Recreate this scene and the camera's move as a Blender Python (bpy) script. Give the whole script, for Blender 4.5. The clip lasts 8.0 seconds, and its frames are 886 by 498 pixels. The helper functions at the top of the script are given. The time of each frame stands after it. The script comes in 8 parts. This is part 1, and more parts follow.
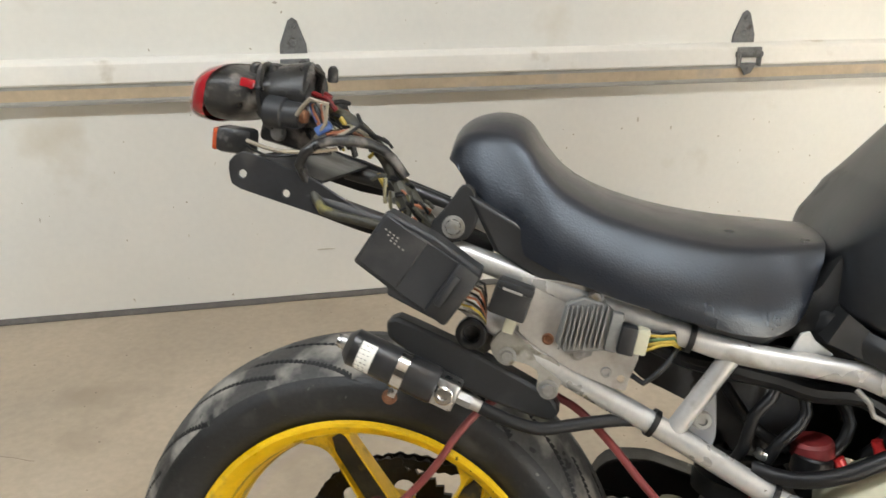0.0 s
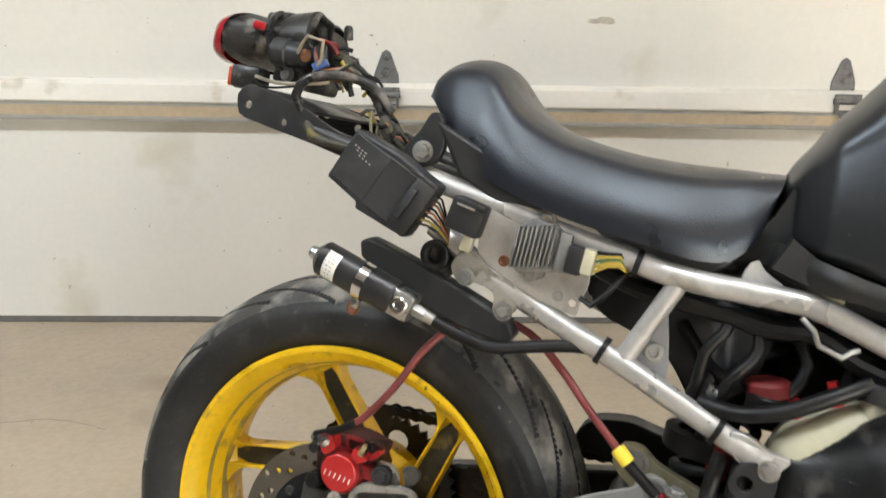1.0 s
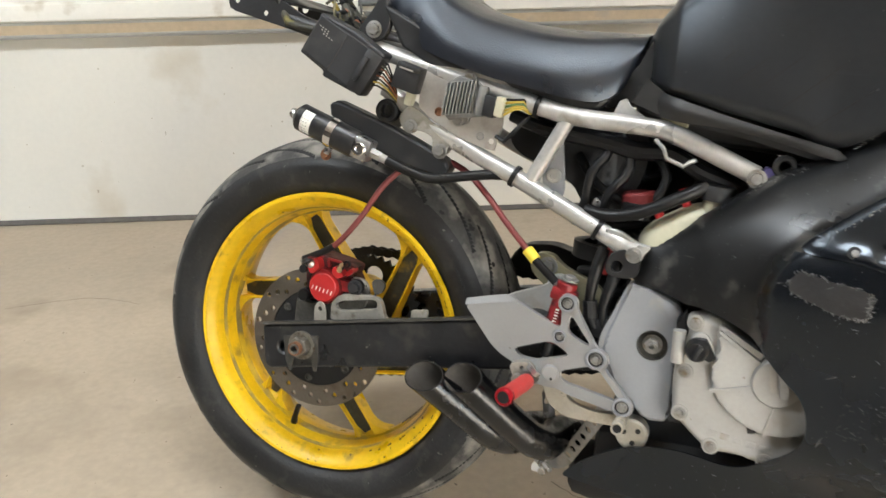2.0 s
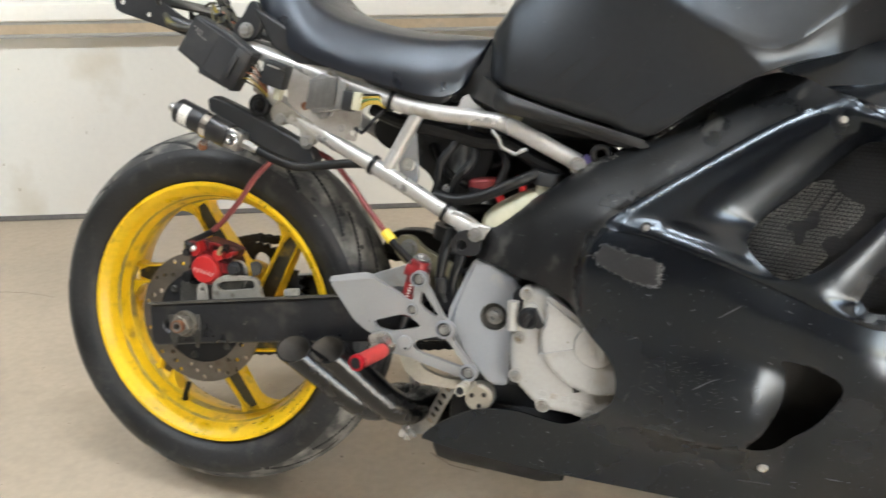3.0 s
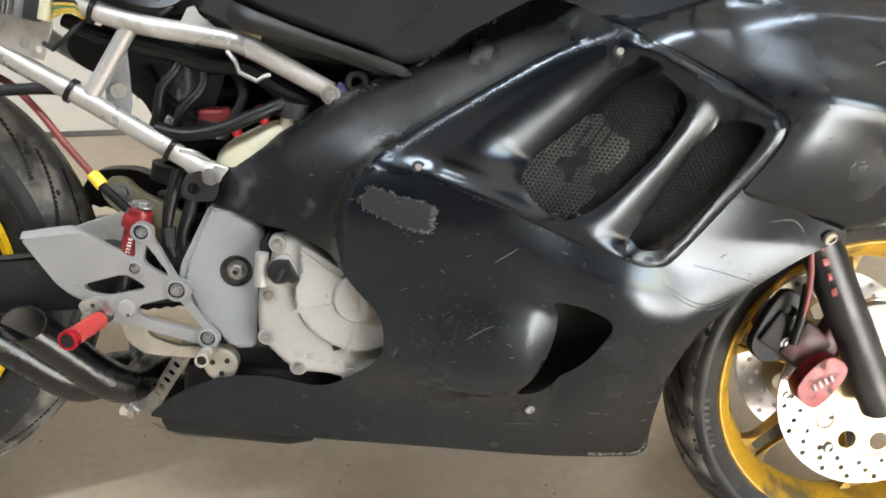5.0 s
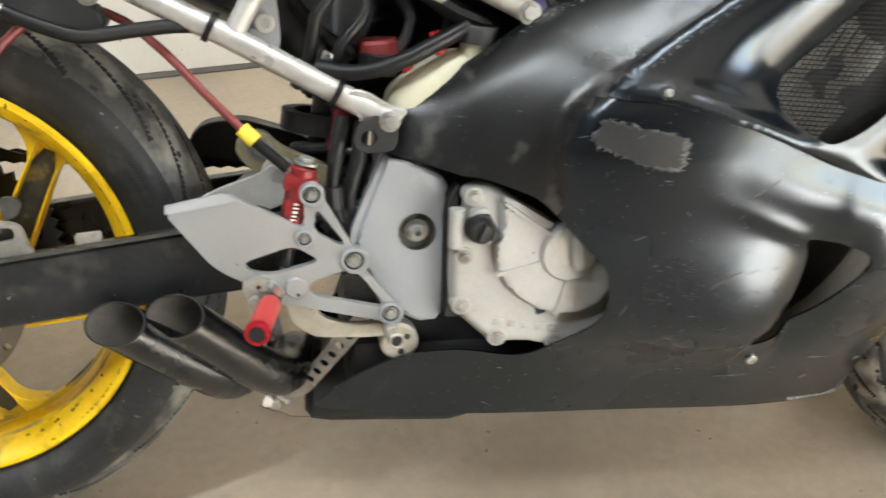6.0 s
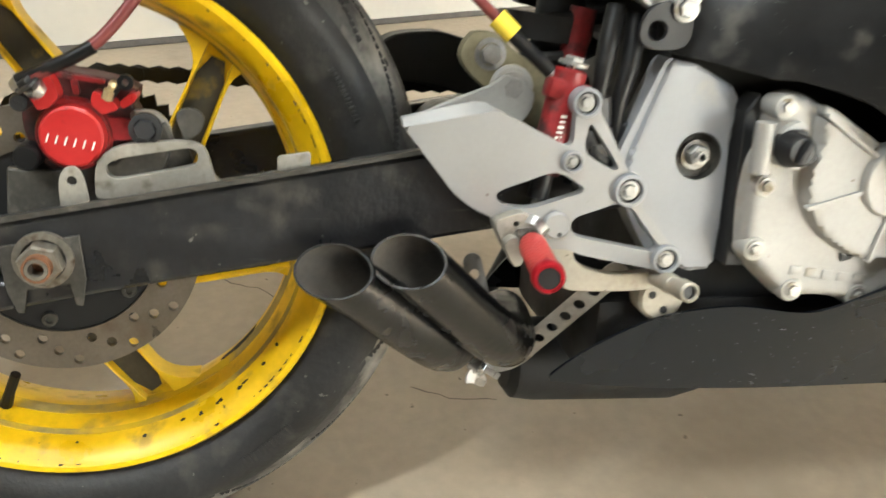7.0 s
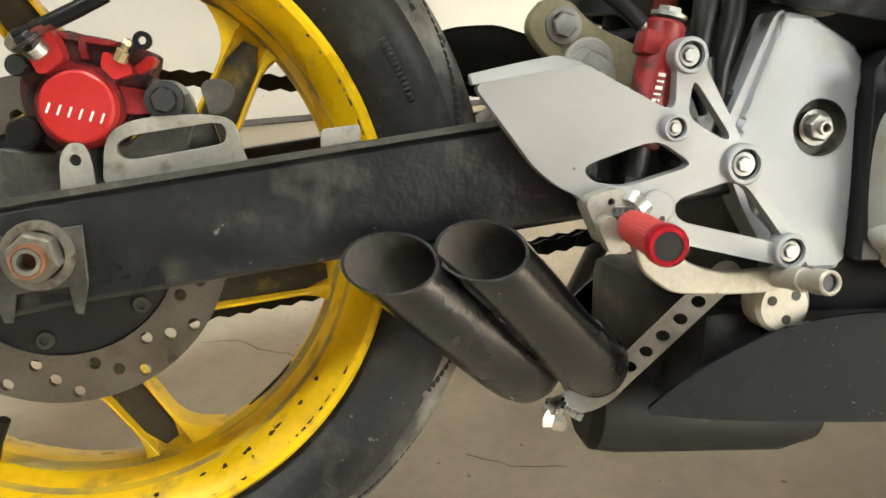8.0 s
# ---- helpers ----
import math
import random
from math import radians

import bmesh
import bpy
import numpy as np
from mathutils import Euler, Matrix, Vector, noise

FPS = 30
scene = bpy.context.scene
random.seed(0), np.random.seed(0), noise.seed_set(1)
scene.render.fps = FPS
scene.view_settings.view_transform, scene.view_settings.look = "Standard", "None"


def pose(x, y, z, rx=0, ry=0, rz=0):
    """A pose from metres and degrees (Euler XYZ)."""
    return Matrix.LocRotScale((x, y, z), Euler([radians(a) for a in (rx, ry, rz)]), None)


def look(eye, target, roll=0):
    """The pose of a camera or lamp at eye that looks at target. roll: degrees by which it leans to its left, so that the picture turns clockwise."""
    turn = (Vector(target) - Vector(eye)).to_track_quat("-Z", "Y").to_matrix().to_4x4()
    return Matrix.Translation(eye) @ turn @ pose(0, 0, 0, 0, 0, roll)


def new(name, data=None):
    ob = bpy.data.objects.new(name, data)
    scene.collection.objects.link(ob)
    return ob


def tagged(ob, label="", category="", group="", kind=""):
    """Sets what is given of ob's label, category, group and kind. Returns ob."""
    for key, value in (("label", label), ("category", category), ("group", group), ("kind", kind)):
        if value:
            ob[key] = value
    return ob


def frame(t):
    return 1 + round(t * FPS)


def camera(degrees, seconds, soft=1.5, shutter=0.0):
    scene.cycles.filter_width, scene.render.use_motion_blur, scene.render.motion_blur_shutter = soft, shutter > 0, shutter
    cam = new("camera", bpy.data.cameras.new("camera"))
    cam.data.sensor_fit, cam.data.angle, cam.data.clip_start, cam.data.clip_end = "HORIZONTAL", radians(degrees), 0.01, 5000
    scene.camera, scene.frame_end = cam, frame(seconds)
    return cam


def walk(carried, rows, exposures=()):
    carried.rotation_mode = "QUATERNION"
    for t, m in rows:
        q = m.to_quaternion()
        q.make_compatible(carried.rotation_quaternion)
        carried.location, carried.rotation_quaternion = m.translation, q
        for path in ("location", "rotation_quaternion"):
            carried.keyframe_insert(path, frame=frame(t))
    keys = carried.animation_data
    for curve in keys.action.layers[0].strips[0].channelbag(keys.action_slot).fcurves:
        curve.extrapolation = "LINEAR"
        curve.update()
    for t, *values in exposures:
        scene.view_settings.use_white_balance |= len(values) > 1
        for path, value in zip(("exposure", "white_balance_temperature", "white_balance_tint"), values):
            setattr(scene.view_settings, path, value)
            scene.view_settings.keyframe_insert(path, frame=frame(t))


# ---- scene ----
cam = camera(55.0, 8.0, soft=1.5, shutter=0.35)
PATH = [
    (0, (-0.061, -0.707, 1.101), (0.357, 1.092, 0.334), 0.8),
    (0.5, (0.017, -0.75, 1.017), (0.349, 1.11, 0.361), 1.9),
    (1, (0.108, -0.838, 0.956), (0.203, 1.075, 0.383), 1.2),
    (1.5, (0.155, -0.972, 0.929), (0.183, 0.899, 0.222), -0.3),
    (1.7, (0.168, -1.039, 0.934), (0.201, 0.819, 0.194), -0.8),
    (2.8, (0.268, -1.253, 0.956), (0.381, 0.603, 0.22), -1.0),
    (3, (0.312, -1.254, 0.95), (0.466, 0.603, 0.222), -0.4),
    (3.5, (0.385, -1.235, 0.959), (0.7, 0.602, 0.234), 1.2),
    (4, (0.376, -1.206, 0.961), (0.907, 0.58, 0.234), 3.9),
    (4.2, (0.357, -1.185, 0.956), (0.975, 0.567, 0.215), 4.7),
    (5.3, (0.215, -1.052, 0.893), (1.108, 0.493, -0.009), 6.7),
    (5.5, (0.177, -1.006, 0.873), (1.092, 0.512, -0.054), 6.4),
    (6, (0.063, -0.834, 0.844), (1.041, 0.604, -0.144), 5.0),
    (6.5, (-0.045, -0.686, 0.821), (0.991, 0.678, -0.212), 5.5),
    (7, (-0.066, -0.594, 0.686), (0.941, 0.821, -0.306), 5.3),
    (7.5, (-0.054, -0.55, 0.587), (0.955, 0.979, -0.216), 3.6),
    (8, (-0.052, -0.524, 0.551), (0.964, 1.031, -0.191), 2.9),
]
walk(cam, [(t, look(eye, target, roll)) for t, eye, target, roll in PATH],
     [(0, 4.24, 6350, 9), (1.5, 4.36, 6350, 9), (3, 4.5, 6200, 9), (4, 4.62, 6100, 9), (5.5, 4.66, 6200, 8), (6.5, 4.8, 6400, 6), (8, 4.78, 6700, 4)])

# ---------------------------------------------------------------- light
world = bpy.data.worlds.new("world")
scene.world = world
world.use_nodes = True
bg = world.node_tree.nodes["Background"]
sky = world.node_tree.nodes.new("ShaderNodeTexSky")
sky.sky_type, sky.sun_disc, sky.sun_elevation, sky.sun_rotation = "NISHITA", False, radians(33.5), radians(180)
world.node_tree.links.new(sky.outputs[0], bg.inputs["Color"])
bg.inputs["Strength"].default_value = 0.05
scene.view_settings.exposure = 0.0


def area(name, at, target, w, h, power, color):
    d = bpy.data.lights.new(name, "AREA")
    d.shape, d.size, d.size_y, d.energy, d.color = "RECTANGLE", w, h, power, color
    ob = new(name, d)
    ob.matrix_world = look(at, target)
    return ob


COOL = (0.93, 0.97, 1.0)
# unseen lights without fixtures, placed from reflections; powers set to even out the door
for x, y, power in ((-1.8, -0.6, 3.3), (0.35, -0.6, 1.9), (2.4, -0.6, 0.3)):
    area("unseen_ceiling_light", (x, y, 2.86), (x, y, 0), 1.3, 0.20, power, COOL)
# the sun shines through an unseen open door assumed behind the camera and lies on the floor there; the sky stands in
# the same opening
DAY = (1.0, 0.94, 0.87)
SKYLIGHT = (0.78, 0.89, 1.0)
# opening deduced from reflections, its jambs shifted to place the highlights on the fairing
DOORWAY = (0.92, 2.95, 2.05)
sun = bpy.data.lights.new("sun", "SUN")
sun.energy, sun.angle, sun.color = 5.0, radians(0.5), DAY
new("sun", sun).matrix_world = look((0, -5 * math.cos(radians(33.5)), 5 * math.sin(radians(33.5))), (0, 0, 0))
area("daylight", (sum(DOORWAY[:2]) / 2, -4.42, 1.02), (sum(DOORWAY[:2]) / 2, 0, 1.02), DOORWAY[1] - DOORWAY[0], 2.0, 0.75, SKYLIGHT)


# ---------------------------------------------------------------- materials
def mat(name, color, rough=0.5, metal=0.0, vary=0.15, scale=30.0, fine=220.0, bump=0.1, dirt=None, dirt_amount=0.0,
        dirt_scale=9.0, rough_vary=0.12, coat=0.0, spec=0.5, bump_scale=None, tint=(1, 1, 1), speck=None, speck_amount=0.3, speck_scale=160.0, streak=None, streak_amount=0.3, streak_scale=22.0, streak_turn=35.0):
    """A painted, cast or moulded surface: two scales of tone, patchy dirt, uneven gloss and fine relief."""
    m = bpy.data.materials.new(name)
    m.use_nodes = True
    nt = m.node_tree
    n, l = nt.nodes, nt.links
    p = n["Principled BSDF"]
    tc = n.new("ShaderNodeTexCoord")
    info = n.new("ShaderNodeObjectInfo")
    add = n.new("ShaderNodeVectorMath")
    add.operation = "ADD"
    l.new(tc.outputs["Object"], add.inputs[0])
    l.new(info.outputs["Random"], add.inputs[1])

    def noi(s, detail=4.0):
        t = n.new("ShaderNodeTexNoise")
        t.inputs["Scale"].default_value, t.inputs["Detail"].default_value = s, detail
        l.new(add.outputs[0], t.inputs["Vector"])
        return t

    def ramp(src, lo, hi, a, b):
        r = n.new("ShaderNodeMapRange")
        r.inputs[1].default_value, r.inputs[2].default_value, r.inputs[3].default_value, r.inputs[4].default_value = lo, hi, a, b
        l.new(src, r.inputs[0])
        return r.outputs[0]

    big, small = noi(scale), noi(fine, 3.0)
    hsv = n.new("ShaderNodeHueSaturation")
    hsv.inputs["Color"].default_value = (*color, 1)
    mul = n.new("ShaderNodeMath")
    mul.operation = "MULTIPLY"
    l.new(ramp(big.outputs["Fac"], 0.3, 0.7, 1 - vary, 1 + vary), mul.inputs[0])
    l.new(ramp(small.outputs["Fac"], 0.3, 0.7, 1 - vary * 0.5, 1 + vary * 0.5), mul.inputs[1])
    l.new(mul.outputs[0], hsv.inputs["Value"])
    out = hsv.outputs[0]
    rough_out = ramp(big.outputs["Fac"], 0.3, 0.7, max(0.03, rough - rough_vary), min(1, rough + rough_vary))
    if dirt:
        dn = noi(dirt_scale, 8.0)
        mask = ramp(dn.outputs["Fac"], 0.66 - 0.34 * dirt_amount, 0.82 - 0.34 * dirt_amount, 0, 1)
        mix = n.new("ShaderNodeMix")
        mix.data_type = "RGBA"
        l.new(mask, mix.inputs[0])
        l.new(out, mix.inputs[6])
        mix.inputs[7].default_value = (*dirt, 1)
        out = mix.outputs[2]
        mx = n.new("ShaderNodeMath")
        mx.operation = "MULTIPLY_ADD"
        l.new(mask, mx.inputs[0])
        mx.inputs[1].default_value = 0.25
        l.new(rough_out, mx.inputs[2])
        rough_out = mx.outputs[0]
    def over(under, colour, mask):
        mix = n.new("ShaderNodeMix")
        mix.data_type = "RGBA"
        l.new(mask, mix.inputs[0])
        l.new(under, mix.inputs[6])
        mix.inputs[7].default_value = (*colour, 1)
        return mix.outputs[2]

    if speck:
        out = over(out, speck, ramp(noi(speck_scale, 2.5).outputs["Fac"], 0.76 - 0.16 * speck_amount, 0.79 - 0.16 * speck_amount, 0, 1))
    if streak:
        turned, drawn = n.new("ShaderNodeMapping"), n.new("ShaderNodeTexNoise")
        turned.inputs["Rotation"].default_value = (0, radians(streak_turn), 0)
        turned.inputs["Scale"].default_value = (1, 1, 14)
        drawn.inputs["Scale"].default_value, drawn.inputs["Detail"].default_value = streak_scale, 5.0
        l.new(add.outputs[0], turned.inputs["Vector"])
        l.new(turned.outputs[0], drawn.inputs["Vector"])
        out = over(out, streak, ramp(drawn.outputs["Fac"], 0.72 - 0.16 * streak_amount, 0.80 - 0.16 * streak_amount, 0, 0.8))
    l.new(out, p.inputs["Base Color"])
    l.new(rough_out, p.inputs["Roughness"])
    p.inputs["Metallic"].default_value = metal
    p.inputs["Coat Weight"].default_value = coat
    p.inputs["Specular IOR Level"].default_value = spec
    p.inputs["Specular Tint"].default_value = (*tint, 1)
    if bump:
        b = n.new("ShaderNodeBump")
        b.inputs["Strength"].default_value, b.inputs["Distance"].default_value = bump, 0.002
        bn = noi(bump_scale, 4.0) if bump_scale else small
        l.new(bn.outputs["Fac"], b.inputs["Height"])
        l.new(b.outputs[0], p.inputs["Normal"])
    return m


M_CONCRETE = mat("concrete", (0.42, 0.352, 0.265), 0.5, 0, 0.12, 2.6, 60, 0.14, (0.345, 0.286, 0.212), 0.30, 3.6, speck=(0.19, 0.155, 0.115), speck_amount=0.16, speck_scale=60)
# for unseen ground outdoors, chosen dark so the doorway reflects less
M_ASPHALT = mat("asphalt", (0.055, 0.054, 0.052), 0.85, 0, 0.2, 6.0, 120, 0.2)
M_DOOR = mat("door_paint", (0.78, 0.765, 0.71), 0.5, 0, 0.03, 2.0, 60, 0.05, (0.62, 0.57, 0.47), 0.10, 3.0, speck=(0.45, 0.40, 0.31), speck_amount=0.10, speck_scale=60)
M_RIDGE = mat("door_rail_paint", (0.82, 0.80, 0.74), 0.45, 0, 0.04, 3.0, 60, 0.03, (0.52, 0.46, 0.36), 0.10, 9.0)
M_BEIGE = mat("weathered_tan", (0.52, 0.42, 0.29), 0.7, 0, 0.12, 6.0, 60, 0.1, (0.35, 0.33, 0.30), 0.2, 6.0)
M_DULL = mat("dull_grey_strip", (0.36, 0.355, 0.33), 0.7, 0, 0.1, 6.0, 60, 0.05, (0.22, 0.21, 0.19), 0.25, 6.0)
M_SEAL = mat("door_seal", (0.13, 0.12, 0.11), 0.8, 0, 0.2)
M_HINGE = mat("dull_hinge_steel", (0.17, 0.172, 0.17), 0.5, 0.4, 0.2, 60, 200, 0.1, (0.09, 0.085, 0.07), 0.3, 40)
M_COOLER = mat("dull_grey_alloy", (0.18, 0.178, 0.17), 0.6, 0.3, 0.2, 40, 200, 0.1)
M_GALV = mat("galvanised_steel", (0.34, 0.335, 0.32), 0.45, 0.6, 0.15, 40, 160, 0.1, (0.24, 0.22, 0.19), 0.3, 20)
M_WALL = mat("wall_board", (0.15, 0.135, 0.12), 0.8, 0, 0.15, 2.0, 40, 0.05)
M_CEIL = mat("ceiling_paint", (0.68, 0.67, 0.65), 0.85, 0, 0.03, 2.0, 40, 0.05)
M_TYRE = mat("tyre_rubber", (0.0125, 0.0123, 0.0122), 0.56, 0, 0.4, 14, 180, 0.3, (0.050, 0.047, 0.041), 0.30, 34, speck=(0.10, 0.095, 0.085), speck_amount=0.22, speck_scale=150)
M_TREAD = mat("dusty_tread", (0.045, 0.0435, 0.041), 0.62, 0, 0.35, 16, 200, 0.35, (0.30, 0.283, 0.25), 0.58, 17, speck=(0.012, 0.012, 0.012), speck_amount=0.5, speck_scale=45)
M_GROOVE = mat("groove_rubber", (0.006, 0.006, 0.006), 0.7)
M_YELLOW = mat("yellow_paint", (0.76, 0.48, 0.008), 0.36, 0, 0.12, 16, 120, 0.08, (0.40, 0.26, 0.03), 0.24, 40, speck=(0.05, 0.035, 0.012), speck_amount=0.22, speck_scale=75)
# the same yellow, darkened for dust and to offset strong light on the front
M_DUSTY_DIM = mat("dusty_dimmed_yellow", (0.46, 0.27, 0.012), 0.48, 0, 0.2, 16, 120, 0.08, (0.16, 0.11, 0.035), 0.48, 22)
M_FDISC = mat("front_disc_steel", (0.40, 0.385, 0.36), 0.36, 0.9, 0.12, 26, 300, 0.08, (0.28, 0.25, 0.2), 0.2, 14)
M_MAROON = mat("grimy_red_paint", (0.060, 0.010, 0.010), 0.5, 0.05, 0.3, 40, 200, 0.12, (0.02, 0.012, 0.01), 0.5, 45)
# this colour holds both the grime and the shade of the sunken webs
M_WEB_SHADE = mat("grime_and_shade_paint", (0.035, 0.028, 0.014), 0.6, 0, 0.4, 30, 160, 0.25, (0.22, 0.15, 0.02), 0.3, 40)
M_DISC = mat("brake_disc_steel", (0.20, 0.18, 0.152), 0.38, 0.85, 0.14, 26, 300, 0.08, (0.17, 0.135, 0.10), 0.28, 24)
M_RED = mat("red_paint", (0.20, 0.010, 0.012), 0.42, 0.05, 0.3, 40, 200, 0.12, (0.045, 0.014, 0.012), 0.42, 60, speck=(0.02, 0.015, 0.012), speck_amount=0.3, speck_scale=150)
M_COVER = mat("bright_red_paint", (0.42, 0.020, 0.02), 0.36, 0.1, 0.08, 40, 200, 0.06, (0.24, 0.013, 0.012), 0.12, 60, speck=(0.07, 0.012, 0.01), speck_amount=0.12, speck_scale=160)
M_FILM = mat("brake_dust_film", (0.30, 0.225, 0.07), 0.6, 0, 0.25, 18, 160, 0.1, (0.62, 0.41, 0.012), 0.62, 24)
M_ANOD = mat("red_anodised", (0.50, 0.016, 0.03), 0.3, 0.7, 0.08, 50, 200, 0.04)
M_PEGRED = mat("red_grip", (0.55, 0.06, 0.055), 0.42, 0.2, 0.12, 60, 300, 0.3)
M_BLACK = mat("black_paint", (0.018, 0.018, 0.019), 0.4, 0, 0.25, 20, 160, 0.08, (0.07, 0.065, 0.06), 0.18, 14)
M_SWING = mat("black_swingarm_paint", (0.012, 0.0125, 0.014), 0.33, 0, 0.3, 16, 140, 0.34, (0.040, 0.037, 0.032), 0.30, 30, speck=(0.16, 0.15, 0.13), speck_amount=0.16, speck_scale=120, streak=(0.055, 0.053, 0.049), streak_amount=0.42, streak_scale=12, streak_turn=-9)
M_FAIR = mat("satin_black_fairing", (0.0034, 0.0043, 0.0066), 0.245, 0, 0.25, 7, 120, 0.03, (0.010, 0.0105, 0.0125), 0.16, 11, 0.05, spec=0.62, tint=(0.80, 0.90, 1.0), speck=(0.055, 0.055, 0.058), speck_amount=0.13, speck_scale=110, streak=(0.022, 0.022, 0.024), streak_amount=0.16, streak_scale=9)
M_TANK = mat("satin_black_tank", (0.0135, 0.0135, 0.0142), 0.36, 0, 0.2, 6, 120, 0.03, (0.014, 0.014, 0.016), 0.12, 12, 0.06, spec=0.7, tint=(0.80, 0.90, 1.0), speck=(0.06, 0.06, 0.062), speck_amount=0.10, speck_scale=110, streak=(0.022, 0.022, 0.024), streak_amount=0.22, streak_scale=10, streak_turn=-30)
M_VINYL = mat("black_vinyl", (0.012, 0.0135, 0.0185), 0.33, 0, 0.2, 16, 500, 0.22, None, 0, 9, 0.07, spec=0.62, bump_scale=520, tint=(0.84, 0.92, 1.0))
M_PLASTIC = mat("black_plastic", (0.012, 0.012, 0.0125), 0.5, 0, 0.2, 30, 260, 0.1, (0.06, 0.055, 0.05), 0.15, 14)
M_ECU = mat("dark_grey_plastic", (0.019, 0.0195, 0.021), 0.52, 0, 0.15, 30, 350, 0.08, (0.07, 0.065, 0.06), 0.12, 14)
# for grimy parts, and for fillers whose black stands in for shade
M_DARK = mat("grime_and_shade_black", (0.007, 0.007, 0.0075), 0.6, 0, 0.3, 20, 120, 0.2, (0.035, 0.032, 0.027), 0.12, 24)
M_BRACKET = mat("brushed_bracket_alloy", (0.265, 0.264, 0.263), 0.40, 0.15, 0.04, 16, 260, 0.03, (0.30, 0.28, 0.25), 0.05, 34, speck=(0.12, 0.10, 0.08), speck_amount=0.06, speck_scale=150)
M_SILVER = mat("silver_paint", (0.245, 0.252, 0.266), 0.42, 0.05, 0.04, 16, 260, 0.02, (0.31, 0.295, 0.27), 0.05, 30, speck=(0.14, 0.13, 0.12), speck_amount=0.05, speck_scale=120)
M_RAIL = mat("silver_frame_paint", (0.45, 0.445, 0.43), 0.34, 0.5, 0.1, 18, 200, 0.06, (0.26, 0.24, 0.20), 0.2, 22, speck=(0.12, 0.10, 0.08), speck_amount=0.16, speck_scale=110)
M_CAST = mat("cast_aluminium", (0.35, 0.345, 0.325), 0.52, 0.12, 0.07, 20, 220, 0.10, (0.31, 0.275, 0.21), 0.16, 16, speck=(0.17, 0.14, 0.10), speck_amount=0.12, speck_scale=120)
M_PLATE = mat("dull_aluminium", (0.40, 0.38, 0.35), 0.52, 0.6, 0.1, 12, 220, 0.08, (0.25, 0.22, 0.18), 0.15, 14)
M_OLIVE = mat("olive_zinc", (0.26, 0.235, 0.15), 0.5, 0.5, 0.18, 24, 200, 0.1, (0.12, 0.10, 0.06), 0.25, 20)
M_STEEL = mat("zinc_steel", (0.58, 0.58, 0.58), 0.32, 1.0, 0.1, 60, 300, 0.05)
M_BOLT = mat("dull_bolt_steel", (0.30, 0.295, 0.28), 0.45, 0.7, 0.15, 80, 300, 0.08, (0.2, 0.16, 0.1), 0.2, 60)
M_CHROME = mat("chrome", (0.75, 0.75, 0.76), 0.12, 1.0, 0.05, 60, 300, 0.02)
M_RUST = mat("rusty_steel", (0.22, 0.10, 0.05), 0.8, 0.3, 0.3, 90, 300, 0.3)
M_HOSE = mat("black_hose", (0.006, 0.006, 0.0064), 0.45, 0, 0.2, 40, 260, 0.1, (0.035, 0.032, 0.027), 0.12, 40, spec=0.3)
M_REDHOSE = mat("clear_red_hose", (0.17, 0.036, 0.034), 0.38, 0.1, 0.12, 40, 600, 0.25)
M_CREAM = mat("aged_cream_plastic", (0.42, 0.405, 0.30), 0.5, 0, 0.08, 12, 150, 0.04, (0.3, 0.26, 0.16), 0.15, 14)
M_YTAPE = mat("yellow_tape", (0.72, 0.55, 0.05), 0.5, 0, 0.1, 40, 200, 0.1)
M_LENS = mat("red_lens", (0.30, 0.012, 0.018), 0.15, 0, 0.1, 30, 100, 0.02, coat=0.5)
M_AMBER = mat("amber_lens", (0.42, 0.07, 0.02), 0.25, 0, 0.1, 30, 100, 0.02)
M_WHITE = mat("white_label", (0.70, 0.69, 0.64), 0.55, 0, 0.06, 30, 200, 0.03, (0.4, 0.36, 0.28), 0.15, 20)
M_INK = mat("label_print", (0.06, 0.06, 0.06), 0.6)
M_PALE = mat("pale_print", (0.62, 0.62, 0.60), 0.6)
M_WIRE_W = mat("white_wire", (0.27, 0.235, 0.18), 0.5)
M_WIRE_B = mat("blue_wire", (0.05, 0.10, 0.28), 0.5)
M_WIRE_Y = mat("yellow_wire", (0.40, 0.29, 0.04), 0.5)
M_WIRE_O = mat("orange_wire", (0.26, 0.09, 0.04), 0.5)
M_WIRE_G = mat("green_wire", (0.07, 0.14, 0.05), 0.5)
M_SHROUD = mat("grey_radiator_casing", (0.34, 0.335, 0.31), 0.55, 0.2, 0.25, 30, 200, 0.12, (0.12, 0.115, 0.10), 0.3, 30)
M_SCUFF = mat("scuffed_dark_steel", (0.05, 0.047, 0.040), 0.55, 0.1, 0.3, 60, 240, 0.15, (0.14, 0.13, 0.11), 0.22, 60)
M_PEGBLK = mat("black_cap", (0.008, 0.008, 0.009), 0.5)
M_MESH = mat("black_mesh", (0.010, 0.010, 0.011), 0.45, spec=0.3, bump=0)
M_PURPLE = mat("purple_bracket", (0.045, 0.035, 0.12), 0.45)
M_GOLD = mat("gold_disc_carrier", (0.42, 0.34, 0.20), 0.4, 0.8, 0.1, 40, 200, 0.05)
M_WRAP = mat("taped_loom", (0.045, 0.042, 0.03), 0.6, 0, 0.4, 60, 300, 0.3, (0.30, 0.25, 0.03), 0.22, 26)


# ---------------------------------------------------------------- shapes
def smoothstep(a, b, x):
    t = min(1.0, max(0.0, (x - a) / (b - a)))
    return t * t * (3 - 2 * t)


